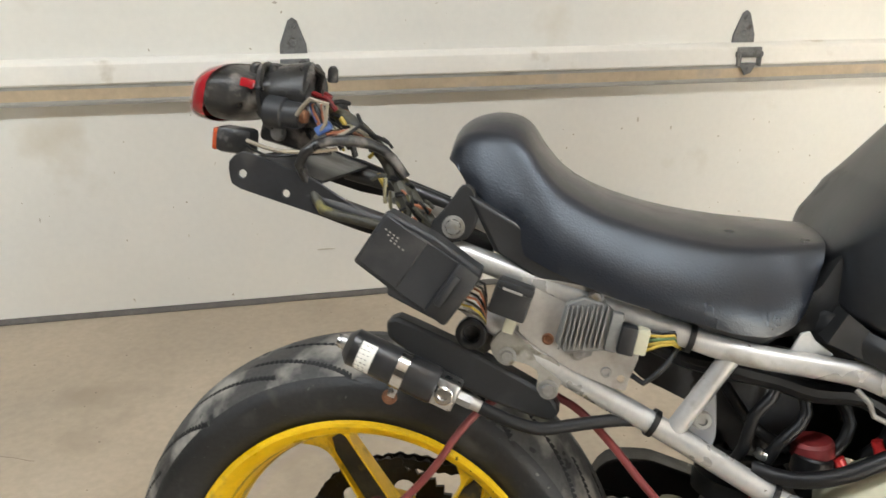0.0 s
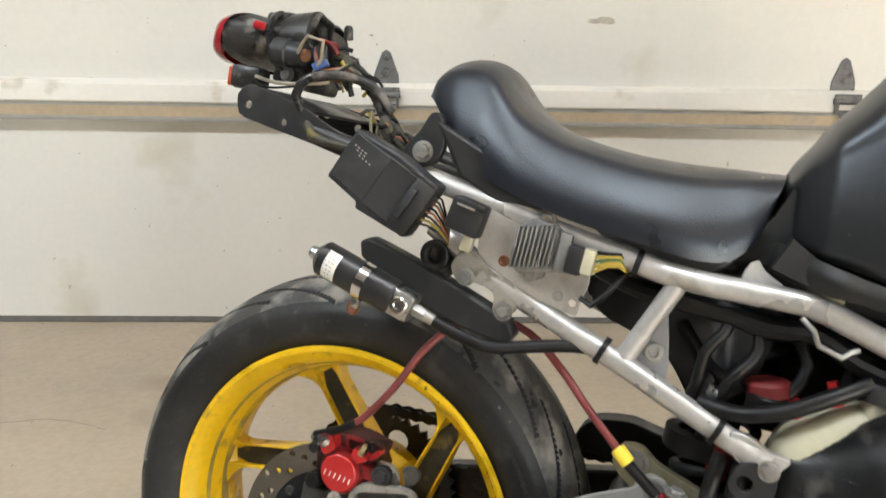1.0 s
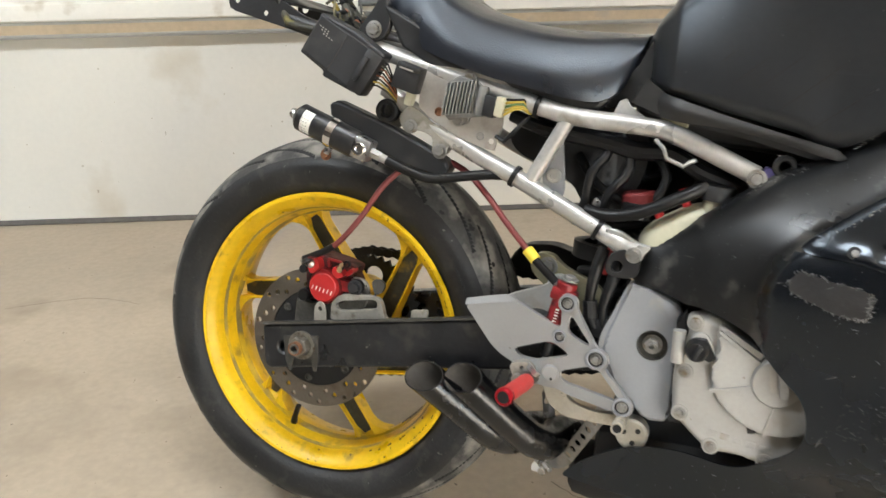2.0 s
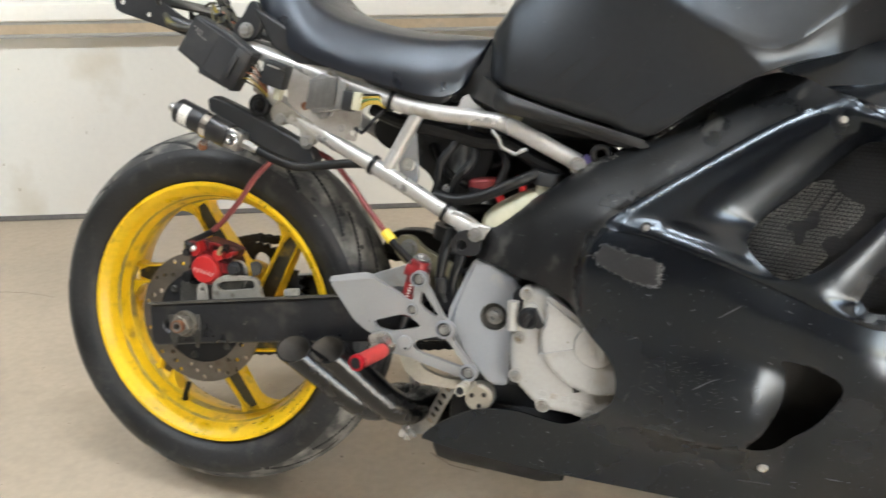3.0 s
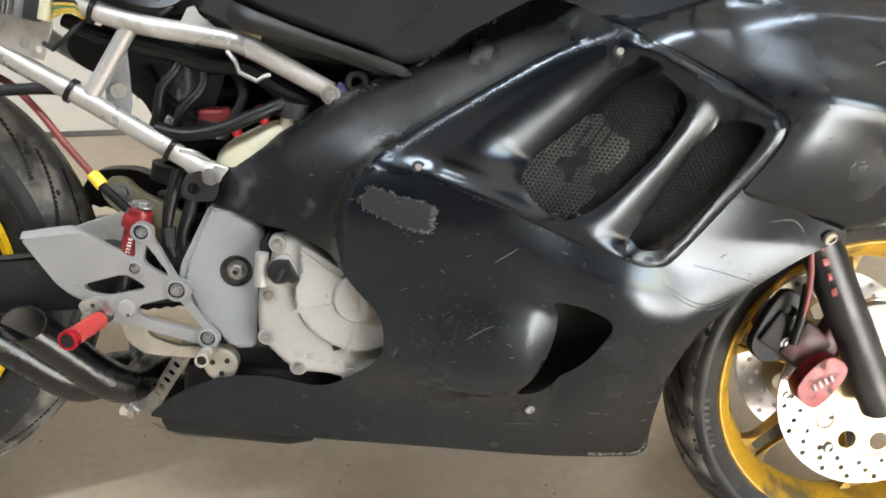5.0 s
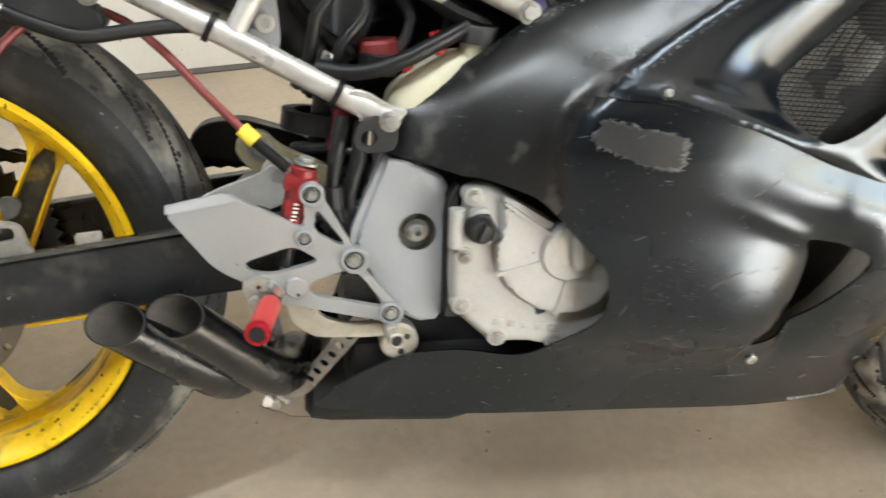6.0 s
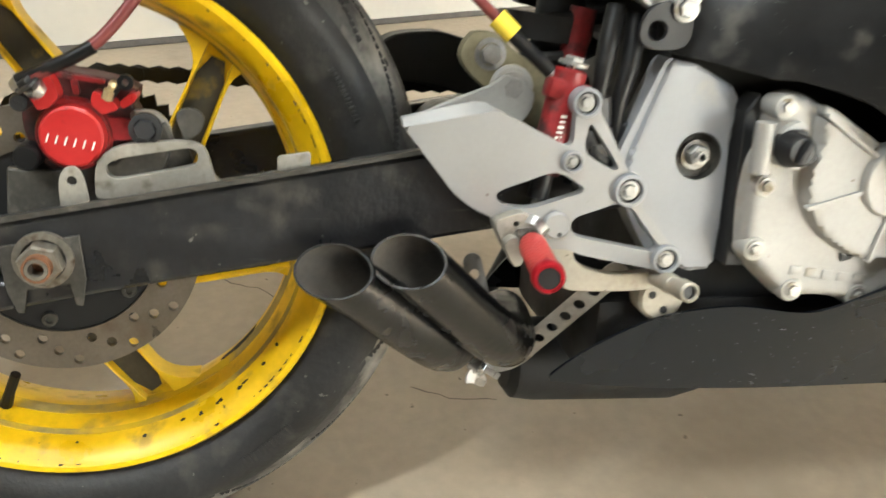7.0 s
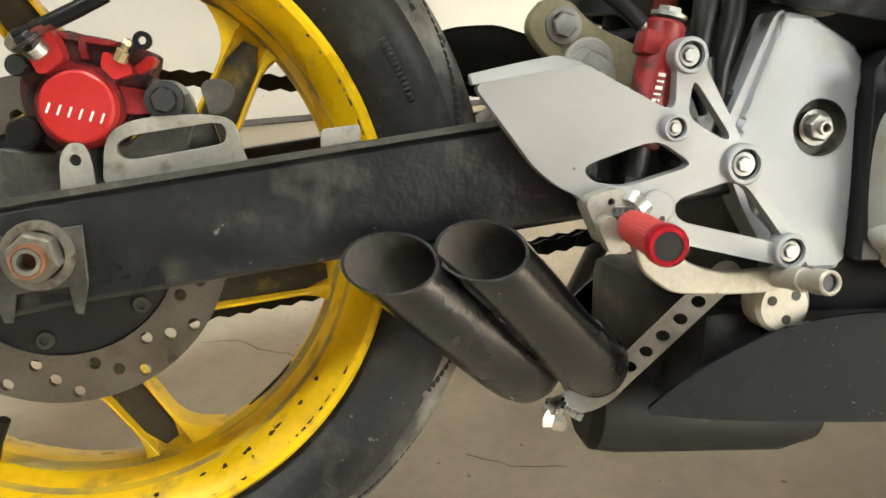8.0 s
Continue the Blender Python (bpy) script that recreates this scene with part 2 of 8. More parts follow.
def spline(pts, step, closed=False):
    """Catmull-Rom through the points, resampled to about the given step."""
    p = [Vector(q) for q in pts]
    out, n = [], len(p)
    for i in range(n if closed else n - 1):
        a, b, c, d = (p[(i - 1) % n], p[i], p[(i + 1) % n], p[(i + 2) % n]) if closed else (p[max(i - 1, 0)], p[i], p[i + 1], p[min(i + 2, n - 1)])
        k = max(1, int((c - b).length / step))
        for j in range(k):
            t = j / k
            out.append(0.5 * (2 * b + (c - a) * t + (2 * a - 5 * b + 4 * c - d) * t * t + (3 * b - a - 3 * c + d) * t ** 3))
    if not closed:
        out.append(p[-1])
    return out


def inside(x, z, poly):
    hit, n = False, len(poly)
    for i in range(n):
        (x0, z0), (x1, z1) = poly[i], poly[i - 1]
        if (z0 > z) != (z1 > z) and x < (x1 - x0) * (z - z0) / (z1 - z0) + x0:
            hit = not hit
    return hit


def edge_distance(x, z, poly, closed=True):
    best, n = 9.0, len(poly)
    for i in range(n if closed else n - 1):
        ax, az = poly[i]
        bx, bz = poly[(i + 1) % n]
        dx, dz = bx - ax, bz - az
        t = min(1, max(0, ((x - ax) * dx + (z - az) * dz) / (dx * dx + dz * dz + 1e-12)))
        best = min(best, math.hypot(x - ax - t * dx, z - az - t * dz))
    return best


def fill(outline, holes=(), step=0.0):
    """Triangles that fill an outline in the x-z plane, with holes; step adds an even lattice inside."""
    loops = [[tuple(q) for q in outline]] + [[tuple(q) for q in h] for h in holes]
    vs, es = [], []
    for lp in loops:
        k = len(vs)
        vs += [Vector(q) for q in lp]
        es += [(k + i, k + (i + 1) % len(lp)) for i in range(len(lp))]
    if step:
        xs, zs = [q[0] for q in loops[0]], [q[1] for q in loops[0]]
        row, z = 0, min(zs) + step / 2
        while z < max(zs):
            x = min(xs) + step * (0.5 if row % 2 else 0.0)
            while x < max(xs):
                if inside(x, z, loops[0]) and edge_distance(x, z, loops[0]) > step * 0.55 and all(
                        not inside(x, z, h) and edge_distance(x, z, h) > step * 0.55 for h in loops[1:]):
                    vs.append(Vector((x, z)))
                x += step
            z += step * 0.87
            row += 1
    from mathutils.geometry import delaunay_2d_cdt
    v, e, f, *_ = delaunay_2d_cdt(vs, es, [], 1, 1e-6)
    keep = []
    for t in f:
        cx, cz = sum(v[i][0] for i in t) / len(t), sum(v[i][1] for i in t) / len(t)
        if inside(cx, cz, loops[0]) and not any(inside(cx, cz, h) for h in loops[1:]):
            a, b, c = (v[i] for i in t[:3])
            keep.append(tuple(t) if (b[0] - a[0]) * (c[1] - a[1]) - (b[1] - a[1]) * (c[0] - a[0]) > 0 else tuple(reversed(t)))
    return [(q[0], q[1]) for q in v], keep


def sheet(outline, depth, step=0.01, thick=0.003, holes=(), smooth_edge=True):
    """A moulded panel: the outline filled with small faces, lifted to depth(x, z), with its own thickness."""
    o = [tuple(q) for q in spline(outline, step, True)] if smooth_edge else outline
    v, f = fill(o, holes, step)
    bm = bmesh.new()
    front = [bm.verts.new((x, depth(x, z), z)) for x, z in v]
    back = [bm.verts.new((x, depth(x, z) + thick, z)) for x, z in v]
    close_shell(bm, front, back, f)
    return bm


def close_shell(bm, front, back, f):
    edges = {}
    for t in f:
        bm.faces.new([front[i] for i in t])
        bm.faces.new([back[i] for i in reversed(t)])
        for i in range(len(t)):
            edges[(t[i], t[(i + 1) % len(t)])] = 1
    for a, b in edges:
        if (b, a) not in edges:
            bm.faces.new((front[b], front[a], back[a], back[b]))
    loose = [q for q in bm.verts if not q.link_faces]
    for q in loose:
        bm.verts.remove(q)


def slab(outline, y0, y1, holes=(), step=0.0, rounded=0.0):
    """A plate cut to an outline in x-z, from y0 (towards the right-hand side) to y1."""
    o = [tuple(q) for q in spline(outline, rounded, True)] if rounded else outline
    v, f = fill(o, holes, step)
    bm = bmesh.new()
    close_shell(bm, [bm.verts.new((x, y0, z)) for x, z in v], [bm.verts.new((x, y1, z)) for x, z in v], f)
    return bm


def disc_outline(cx, cz, r, n=16):
    return [(cx + r * math.cos(2 * math.pi * i / n), cz + r * math.sin(2 * math.pi * i / n)) for i in range(n)]


def capsule(a, b, ra, rb=None, n=8):
    """The outline of a bar with round ends."""
    rb = ra if rb is None else rb
    w = math.atan2(b[1] - a[1], b[0] - a[0])
    out = [(a[0] + ra * math.cos(w + math.pi / 2 + math.pi * i / n), a[1] + ra * math.sin(w + math.pi / 2 + math.pi * i / n)) for i in range(n + 1)]
    return out + [(b[0] + rb * math.cos(w - math.pi / 2 + math.pi * i / n), b[1] + rb * math.sin(w - math.pi / 2 + math.pi * i / n)) for i in range(n + 1)]


def tube(pts, r, seg=12, step=0.012, cap=True, hollow=0.0, bm=None, straight=False):
    """A pipe, hose or wire along a smooth path; r may be a number or one number per point."""
    bm = bm or bmesh.new()
    pts = [Vector(q) for q in pts]
    path = pts if straight else spline(pts, step)
    radii = r if isinstance(r, (list, tuple)) else [r] * 2
    rings, side = [], None
    for i, q in enumerate(path):
        d = (path[min(i + 1, len(path) - 1)] - path[max(i - 1, 0)]).normalized()
        side = (side - d * side.dot(d)).normalized() if side else d.orthogonal().normalized()
        up = d.cross(side)
        s = i / (len(path) - 1) * (len(radii) - 1)
        k = min(int(s), len(radii) - 2)
        rad = radii[k] + (radii[k + 1] - radii[k]) * (s - k)
        rings.append([bm.verts.new(q + rad * (math.cos(2 * math.pi * j / seg) * side + math.sin(2 * math.pi * j / seg) * up)) for j in range(seg)])
    for a, b in zip(rings, rings[1:]):
        for j in range(seg):
            bm.faces.new((a[j], a[(j + 1) % seg], b[(j + 1) % seg], b[j]))
    if cap:
        bm.faces.new(list(reversed(rings[0])))
        bm.faces.new(rings[-1])
    return bm


def lathe(profile, at=(0, 0, 0), axis=(0, -1, 0), seg=32, bm=None, closed=False):
    """Turned about an axis: profile is a run of (radius, distance along the axis)."""
    bm = bm or bmesh.new()
    at, d = Vector(at), Vector(axis).normalized()
    u = d.orthogonal().normalized()
    w = d.cross(u)
    rings = []
    for r, h in profile:
        if r < 1e-6:
            rings.append([bm.verts.new(at + d * h)])
        else:
            rings.append([bm.verts.new(at + d * h + r * (math.cos(2 * math.pi * j / seg) * u + math.sin(2 * math.pi * j / seg) * w)) for j in range(seg)])
    pairs = list(zip(rings, rings[1:])) + ([(rings[-1], rings[0])] if closed else [])
    for a, b in pairs:
        for j in range(seg):
            k = (j + 1) % seg
            if len(a) == 1 and len(b) > 1:
                bm.faces.new((a[0], b[k], b[j]))
            elif len(b) == 1 and len(a) > 1:
                bm.faces.new((a[j], a[k], b[0]))
            elif len(a) > 1:
                bm.faces.new((a[j], a[k], b[k], b[j]))
    return bm


def rod(a, b, r, seg=20, bm=None, edge=0.0):
    a, b = Vector(a), Vector(b)
    h = (b - a).length
    e = min(edge, h / 3, r / 2)
    prof = [(0, 0), (r - e, 0), (r, e), (r, h - e), (r - e, h), (0, h)] if e else [(0, 0), (r, 0), (r, h), (0, h)]
    return lathe(prof, a, b - a, seg, bm)


def block(c, size, rot=(0, 0, 0), bevel=0.003, bm=None, taper=1.0):
    """A rounded box; taper narrows its top."""
    own = bmesh.new()
    bmesh.ops.create_cube(own, size=1)
    for v in own.verts:
        k = taper if v.co.z > 0 else 1
        v.co = Vector((v.co.x * size[0] * k, v.co.y * size[1] * k, v.co.z * size[2]))
    if bevel:
        bmesh.ops.bevel(own, geom=own.edges[:], offset=bevel, segments=2, affect="EDGES", profile=0.5)
    own.transform(pose(*c, *rot))
    if bm is None:
        return own
    me = bpy.data.meshes.new("tmp")
    own.to_mesh(me)
    own.free()
    bm.from_mesh(me)
    bpy.data.meshes.remove(me)
    return bm


def finish(bm, name, material, smooth=35):
    bmesh.ops.remove_doubles(bm, verts=bm.verts, dist=1e-6)
    bmesh.ops.recalc_face_normals(bm, faces=bm.faces)
    me = bpy.data.meshes.new(name)
    bm.to_mesh(me)
    bm.free()
    me.materials.append(material)
    if smooth:
        me.polygons.foreach_set("use_smooth", [True] * len(me.polygons))
        me.set_sharp_from_angle(angle=radians(smooth))
    return me


def part(name, bm, material, parent, label="", smooth=35, bevel=0.0):
    ob = new(name, finish(bm, name, material, smooth))
    ob.parent = parent
    if label:
        tagged(ob, label=label)
    if bevel:
        b = ob.modifiers.new("edge", "BEVEL")
        b.width, b.segments, b.limit_method, b.angle_limit = bevel, 2, "ANGLE", radians(40)
    return ob


def again(ob, m, parent):
    """One more object on the same mesh."""
    o = ob.copy()
    scene.collection.objects.link(o)
    o.parent, o.matrix_basis = parent, m
    return o


# ---------------------------------------------------------------- the garage
DOOR_Y = 1.565
X0, X1, YB, H = -3.6, 4.6, -4.4, 2.9


def setting(name, bm, material, label, category, smooth=0):
    ob = new(name, finish(bm, name, material, smooth))
    return tagged(ob, label, category, kind="structure")


def floor_mesh():
    bm = bmesh.new()
    nx, ny = 60, 50
    g = [[bm.verts.new((X0 - 0.2 + (X1 - X0 + 0.4) * i / nx, YB - 0.2 + (DOOR_Y + 0.5 - YB + 0.2) * j / ny,
                        0.006 + 0.0015 * noise.noise(Vector((i * 0.4, j * 0.4, 0))))) for j in range(ny + 1)] for i in range(nx + 1)]
    for i in range(nx):
        for j in range(ny):
            bm.faces.new((g[i][j], g[i + 1][j], g[i + 1][j + 1], g[i][j + 1]))
    return bm


floor = setting("floor", floor_mesh(), M_CONCRETE, "stained tan concrete garage floor with fine cracks", "floor", 60)


def crack(pts):
    path = spline([(x, y, 0.0083) for x, y in pts], 0.012)
    bm = bmesh.new()
    rows = []
    for i, q in enumerate(path):
        d = (path[min(i + 1, len(path) - 1)] - path[max(i - 1, 0)]).normalized()
        s = Vector((-d.y, d.x, 0)) * (0.0006 + 0.0007 * random.random()) * math.sin(math.pi * (i + 0.5) / len(path)) ** 0.3
        j = Vector((random.uniform(-1, 1), random.uniform(-1, 1), 0)) * 0.002
        rows.append((bm.verts.new(q + s + j), bm.verts.new(q - s + j)))
    for a, b in zip(rows, rows[1:]):
        bm.faces.new((a[0], b[0], b[1], a[1]))
    return bm


M_CRACK = mat("crack_dirt", (0.17, 0.14, 0.11), 0.9)
for run in ([(0.225, 0.47), (0.27, 0.455), (0.285, 0.42), (0.315, 0.39), (0.33, 0.35)], [(0.40, 0.10), (0.43, 0.06), (0.48, 0.03)],
            [(-0.9, 0.9), (-0.7, 0.95), (-0.55, 0.9)]):
    part("crack", crack(run), M_CRACK, floor, smooth=0)


def box_wall(name, c, size, material, label, category):
    return setting(name, block(c, size, bevel=0), material, label, category)


box_wall("wall_left", ((X0 - 0.1), (YB + DOOR_Y) / 2, H / 2), (0.2, DOOR_Y - YB + 0.8, H), M_WALL, "plain brown board garage side wall", "wall")
box_wall("wall_right", (X1 + 0.1, (YB + DOOR_Y) / 2, H / 2), (0.2, DOOR_Y - YB + 0.8, H), M_WALL, "plain brown board garage side wall", "wall")
# unseen wall, its doorway added to let the sun and skylight in
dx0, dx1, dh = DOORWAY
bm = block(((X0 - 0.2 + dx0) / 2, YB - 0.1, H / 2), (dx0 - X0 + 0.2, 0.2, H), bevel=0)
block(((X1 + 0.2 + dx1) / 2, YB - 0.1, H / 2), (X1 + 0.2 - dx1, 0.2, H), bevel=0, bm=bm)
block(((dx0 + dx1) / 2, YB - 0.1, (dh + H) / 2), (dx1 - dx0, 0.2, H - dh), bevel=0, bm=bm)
setting("wall_back", bm, M_WALL, "plain brown board back wall with an assumed open doorway, both unseen", "wall")
# ground added beyond the doorway, its dark tone set for the reflections
setting("ground", slab([(-40, -0.16), (40, -0.16), (40, -0.02), (-40, -0.02)], -60, YB - 0.2), M_ASPHALT, "unseen asphalt ground added outside the doorway, kept dark to dim reflections", "ground")
box_wall("wall_over_door", ((X0 + X1) / 2, DOOR_Y + 0.16, 2.6), (X1 - X0, 0.2, 0.6), M_WALL, "plain brown board wall above the garage door", "wall")
box_wall("ceiling", ((X0 + X1) / 2, (YB + DOOR_Y) / 2, H + 0.05), (X1 - X0, DOOR_Y - YB + 0.8, 0.1), M_CEIL, "plain greyish garage ceiling", "ceiling")

door = tagged(new("door_1"), "closed sectional garage door in grubby off-white paint", "garage door", kind="structure")


def prism(profile, x0, x1, cuts=40):
    """A rail or panel: a y-z profile drawn out along x, with very slight waviness."""
    bm = bmesh.new()
    rows = []
    for i in range(cuts + 1):
        x = x0 + (x1 - x0) * i / cuts
        rows.append([bm.verts.new((x, y + 0.0015 * noise.noise(Vector((x * 1.7, z * 3, 0))), z)) for y, z in profile])
    n = len(profile)
    for a, b in zip(rows, rows[1:]):
        for j in range(n):
            bm.faces.new((a[j], b[j], b[(j + 1) % n], a[(j + 1) % n]))
    bm.faces.new(rows[0])
    bm.faces.new(list(reversed(rows[-1])))
    return bm


def section(z0, z1):
    y = DOOR_Y
    zs = [z0 + (z1 - z0) * k / 6 for k in range(7)]
    return prism([(y, z) for z in zs] + [(y + 0.045, z1), (y + 0.045, z0)], X0, X1)


SECT = 0.61
part("door_section", section(0.022, 0.606), M_DOOR, door, smooth=30)
for k in range(1, 4):
    part("door_section", section(SECT * k + 0.085, SECT * (k + 1) - 0.004), M_DOOR, door, smooth=30)
for k in range(1, 4):
    z = SECT * k - 0.61
    y = DOOR_Y
    part("meeting_rail", prism([(y + 0.002, z + 0.718), (y - 0.030, z + 0.713), (y - 0.038, z + 0.707), (y - 0.040, z + 0.700), (y - 0.041, z + 0.662), (y - 0.037, z + 0.657),
                                (y + 0.04, z + 0.657), (y + 0.04, z + 0.718)], X0, X1), M_RIDGE, door, "white painted rail with dirt on its ledge", smooth=30)
    part("edge_strip", prism([(y - 0.034, z + 0.6565), (y - 0.035, z + 0.6485), (y + 0.03, z + 0.6485), (y + 0.03, z + 0.6565)], X0, X1), M_DULL, door, smooth=30)
    part("weather_strip", prism([(y - 0.034, z + 0.648), (y - 0.033, z + 0.620), (y + 0.03, z + 0.620), (y + 0.03, z + 0.648)], X0, X1), M_BEIGE, door,
         "weathered tan strip between the sections", smooth=30)
    part("edge_strip", prism([(y - 0.034, z + 0.6195), (y - 0.036, z + 0.615), (y - 0.034, z + 0.607), (y + 0.03, z + 0.602), (y + 0.03, z + 0.6195)], X0, X1), M_DULL, door, smooth=30)
part("bottom_seal", prism([(DOOR_Y - 0.006, 0.001), (DOOR_Y - 0.010, 0.010), (DOOR_Y - 0.004, 0.021), (DOOR_Y + 0.04, 0.021), (DOOR_Y + 0.04, 0.001)], X0, X1), M_SEAL, door, "dirty black rubber seal", smooth=30)


def hinge(x):
    y = DOOR_Y
    leaf = part("hinge", slab([(x - 0.036, 0.706), (x - 0.034, 0.74), (x - 0.012, 0.800), (x, 0.808), (x + 0.012, 0.800), (x + 0.034, 0.74), (x + 0.036, 0.706)], y - 0.006, y - 0.001), M_HINGE, door,
                "galvanised steel hinge leaf", bevel=0.001)
    part("knuckle", rod((x - 0.04, y - 0.048, 0.690), (x + 0.04, y - 0.048, 0.690), 0.009, 14), M_HINGE, leaf)
    bm = block((x, y - 0.046, 0.700), (0.075, 0.010, 0.020), bevel=0.002)
    block((x - 0.032, y - 0.049, 0.676), (0.006, 0.020, 0.040), bevel=0.001, bm=bm)
    block((x + 0.032, y - 0.049, 0.676), (0.006, 0.020, 0.040), bevel=0.001, bm=bm)
    part("bracket", bm, M_HINGE, leaf)
    part("lower_leaf", slab([(x - 0.028, 0.665), (x + 0.028, 0.665), (x + 0.012, 0.636), (x - 0.006, 0.630)], y - 0.048, y - 0.042), M_HINGE, leaf)
    for dx, z in ((0, 0.745), (0, 0.787), (0.0, 0.648)):
        part("bolt", lathe([(0, 0.007), (0.006, 0.007), (0.007, 0.003), (0.010, 0.002), (0.010, 0)], (x + dx, y - (0.006 if z > 0.7 else 0.048), z), (0, -1, 0), 6), M_HINGE, leaf)


for x in (0.060, 1.355, 2.65, -1.235, -2.53):
    hinge(x)


def smear(cx, cz, w, h):
    """A scuffed patch of filler on the door skin."""
    pts = [(cx + w * math.cos(a) * random.uniform(0.5, 1), cz + h * math.sin(a) * random.uniform(0.4, 1)) for a in [i * math.pi / 9 for i in range(18)]]
    return slab(pts, DOOR_Y - 0.0022, DOOR_Y + 0.004, rounded=0.006)


M_SMEAR = mat("door_scuff", (0.55, 0.51, 0.43), 0.7, 0, 0.15, 30)
part("scuff", smear(0.655, 0.895, 0.05, 0.014), M_SMEAR, door, "scuffed patch on the door skin")
for x, z, w, h in ((0.02, 0.845, 0.008, 0.004), (-0.25, 0.23, 0.002, 0.006), (1.05, 0.50, 0.004, 0.010), (1.16, 0.47, 0.003, 0.009), (-0.62, 0.30, 0.002, 0.008), (0.12, 0.16, 0.03, 0.002),
                   (-0.42, 0.42, 0.002, 0.004), (0.62, 0.34, 0.003, 0.006), (-0.9, 0.2, 0.004, 0.004)):
    part("scuff", smear(x, z, w, h), M_SMEAR, door)


# ---------------------------------------------------------------- the motorcycle: x ahead, y to its left, z up
bike = tagged(new("motorcycle"), "stripped sport motorcycle, satin black fairing, yellow wheels, leaning on its stand", "motorcycle")
bike.matrix_world = pose(0.0255, 0.0619, 0.0133) @ (pose(0, 0, 0, 0, 0, -22.32) @ pose(0, 0, 0, -11.95))
RC = (0.0, 0.0, 0.312)
FC = (1.392, 0.0, 0.258)

BOLT = {}


def bolt(at, parent, r=0.007, axis=(0, -1, 0), kind="hex", material=None, label=""):
    """A bolt whose head faces along the axis."""
    key = (kind, round(r, 4), (material or M_BOLT).name)
    if key not in BOLT:
        if kind == "hex":
            bm = lathe([(0, 0.62 * r), (r * 0.8, 0.62 * r), (r * 0.9, 0.5 * r), (r * 0.9, 0.2 * r)], seg=6, axis=(0, 0, 1))
            lathe([(r * 0.9, 0.22 * r), (r * 1.3, 0.18 * r), (r * 1.3, -0.1 * r), (0, -0.1 * r)], seg=20, bm=bm, axis=(0, 0, 1))
        elif kind == "nut":
            bm = lathe([(r * 0.5, 0.1 * r), (r * 0.5, 1.0 * r), (r * 0.9, 1.0 * r), (r, 0.9 * r), (r, 0)], seg=6, axis=(0, 0, 1))
            lathe([(r, 0.15 * r), (r * 1.35, 0.15 * r), (r * 1.35, -0.1 * r), (0, -0.1 * r)], seg=24, bm=bm, axis=(0, 0, 1))
            lathe([(0, 0.6 * r), (r * 0.32, 0.6 * r), (r * 0.34, 1.5 * r), (r * 0.5, 1.5 * r), (r * 0.52, 0.2 * r)], seg=18, bm=bm, axis=(0, 0, 1))
        else:
            bm = lathe([(0, 0.25 * r), (r * 0.45, 0.25 * r), (r * 0.5, 0.55 * r), (r * 0.85, 0.55 * r), (r, 0.4 * r), (r, -0.1 * r), (0, -0.1 * r)], seg=20, axis=(0, 0, 1))
        BOLT[key] = finish(bm, "bolt", material or M_BOLT, 30)
    o = new("bolt", BOLT[key])
    o.parent = parent
    o.matrix_basis = Matrix.Translation(at) @ Vector(axis).to_track_quat("Z", "Y").to_matrix().to_4x4()
    if label:
        tagged(o, label=label)
    return o


# ---- wheels
def tyre_mesh(c, R, half, bead, grooves):
    """A worn sport tyre with its grooves cut into the tread."""
    prof = [(bead - 0.008, -half * 0.72), (bead + 0.004, -half * 0.80), (bead + 0.018, -half * 0.93), (bead + (R - bead) * 0.42, -half * 1.0)]
    key = spline([(p[0], p[1], 0) for p in prof] + [(R - (R - bead) * 0.42, -half * 0.965, 0), (R - (R - bead) * 0.22, -half * 0.77, 0), (R - (R - bead) * 0.07, -half * 0.44, 0), (R, 0, 0)], 0.0020)
    prof = [(q.x, q.y) for q in key]
    prof += [(r, -y) for r, y in reversed(prof[:-1])]
    seg = 1320
    vs, fs, deep = [], [], []
    for i in range(seg):
        a = 2 * math.pi * i / seg
        for r, y in prof:
            cut = 0.0
            v = abs(y) / half
            if r > R - (R - bead) * 0.42 and v > 0.05:
                for count, shift, slope, lo, hi, wide in grooves:
                    ph = ((a * count / (2 * math.pi) + shift * (1 if y < 0 else 1.5) + slope * v * count / 20) % 1.0)
                    d = min(ph, 1 - ph) / count * 2 * math.pi * R
                    if lo < v < hi:
                        cut = max(cut, 0.0045 * smoothstep(wide, wide * 0.35, d) * smoothstep(lo, lo + 0.08, v) * smoothstep(hi, hi - 0.08, v))
            rr = r - cut
            deep.append(cut)
            vs.append((c[0] + rr * math.cos(a), c[1] + y, c[2] + rr * math.sin(a)))
    n = len(prof)
    for i in range(seg):
        for j in range(n - 1):
            p, q = i * n + j, ((i + 1) % seg) * n + j
            fs.append((p, p + 1, q + 1, q))
    me = bpy.data.meshes.new("tyre")
    me.from_pydata(vs, [], fs)
    # the tread is dusty, the grooves are black
    on_tread = [r > R - (R - bead) * 0.36 for r, y in prof]
    me.polygons.foreach_set("material_index", [2 if max(deep[k] for k in f) > 0.0030 else 1 if all(on_tread[k % n] for k in f) else 0 for f in fs])
    bm = bmesh.new()
    bm.from_mesh(me)
    bpy.data.meshes.remove(me)
    return bm


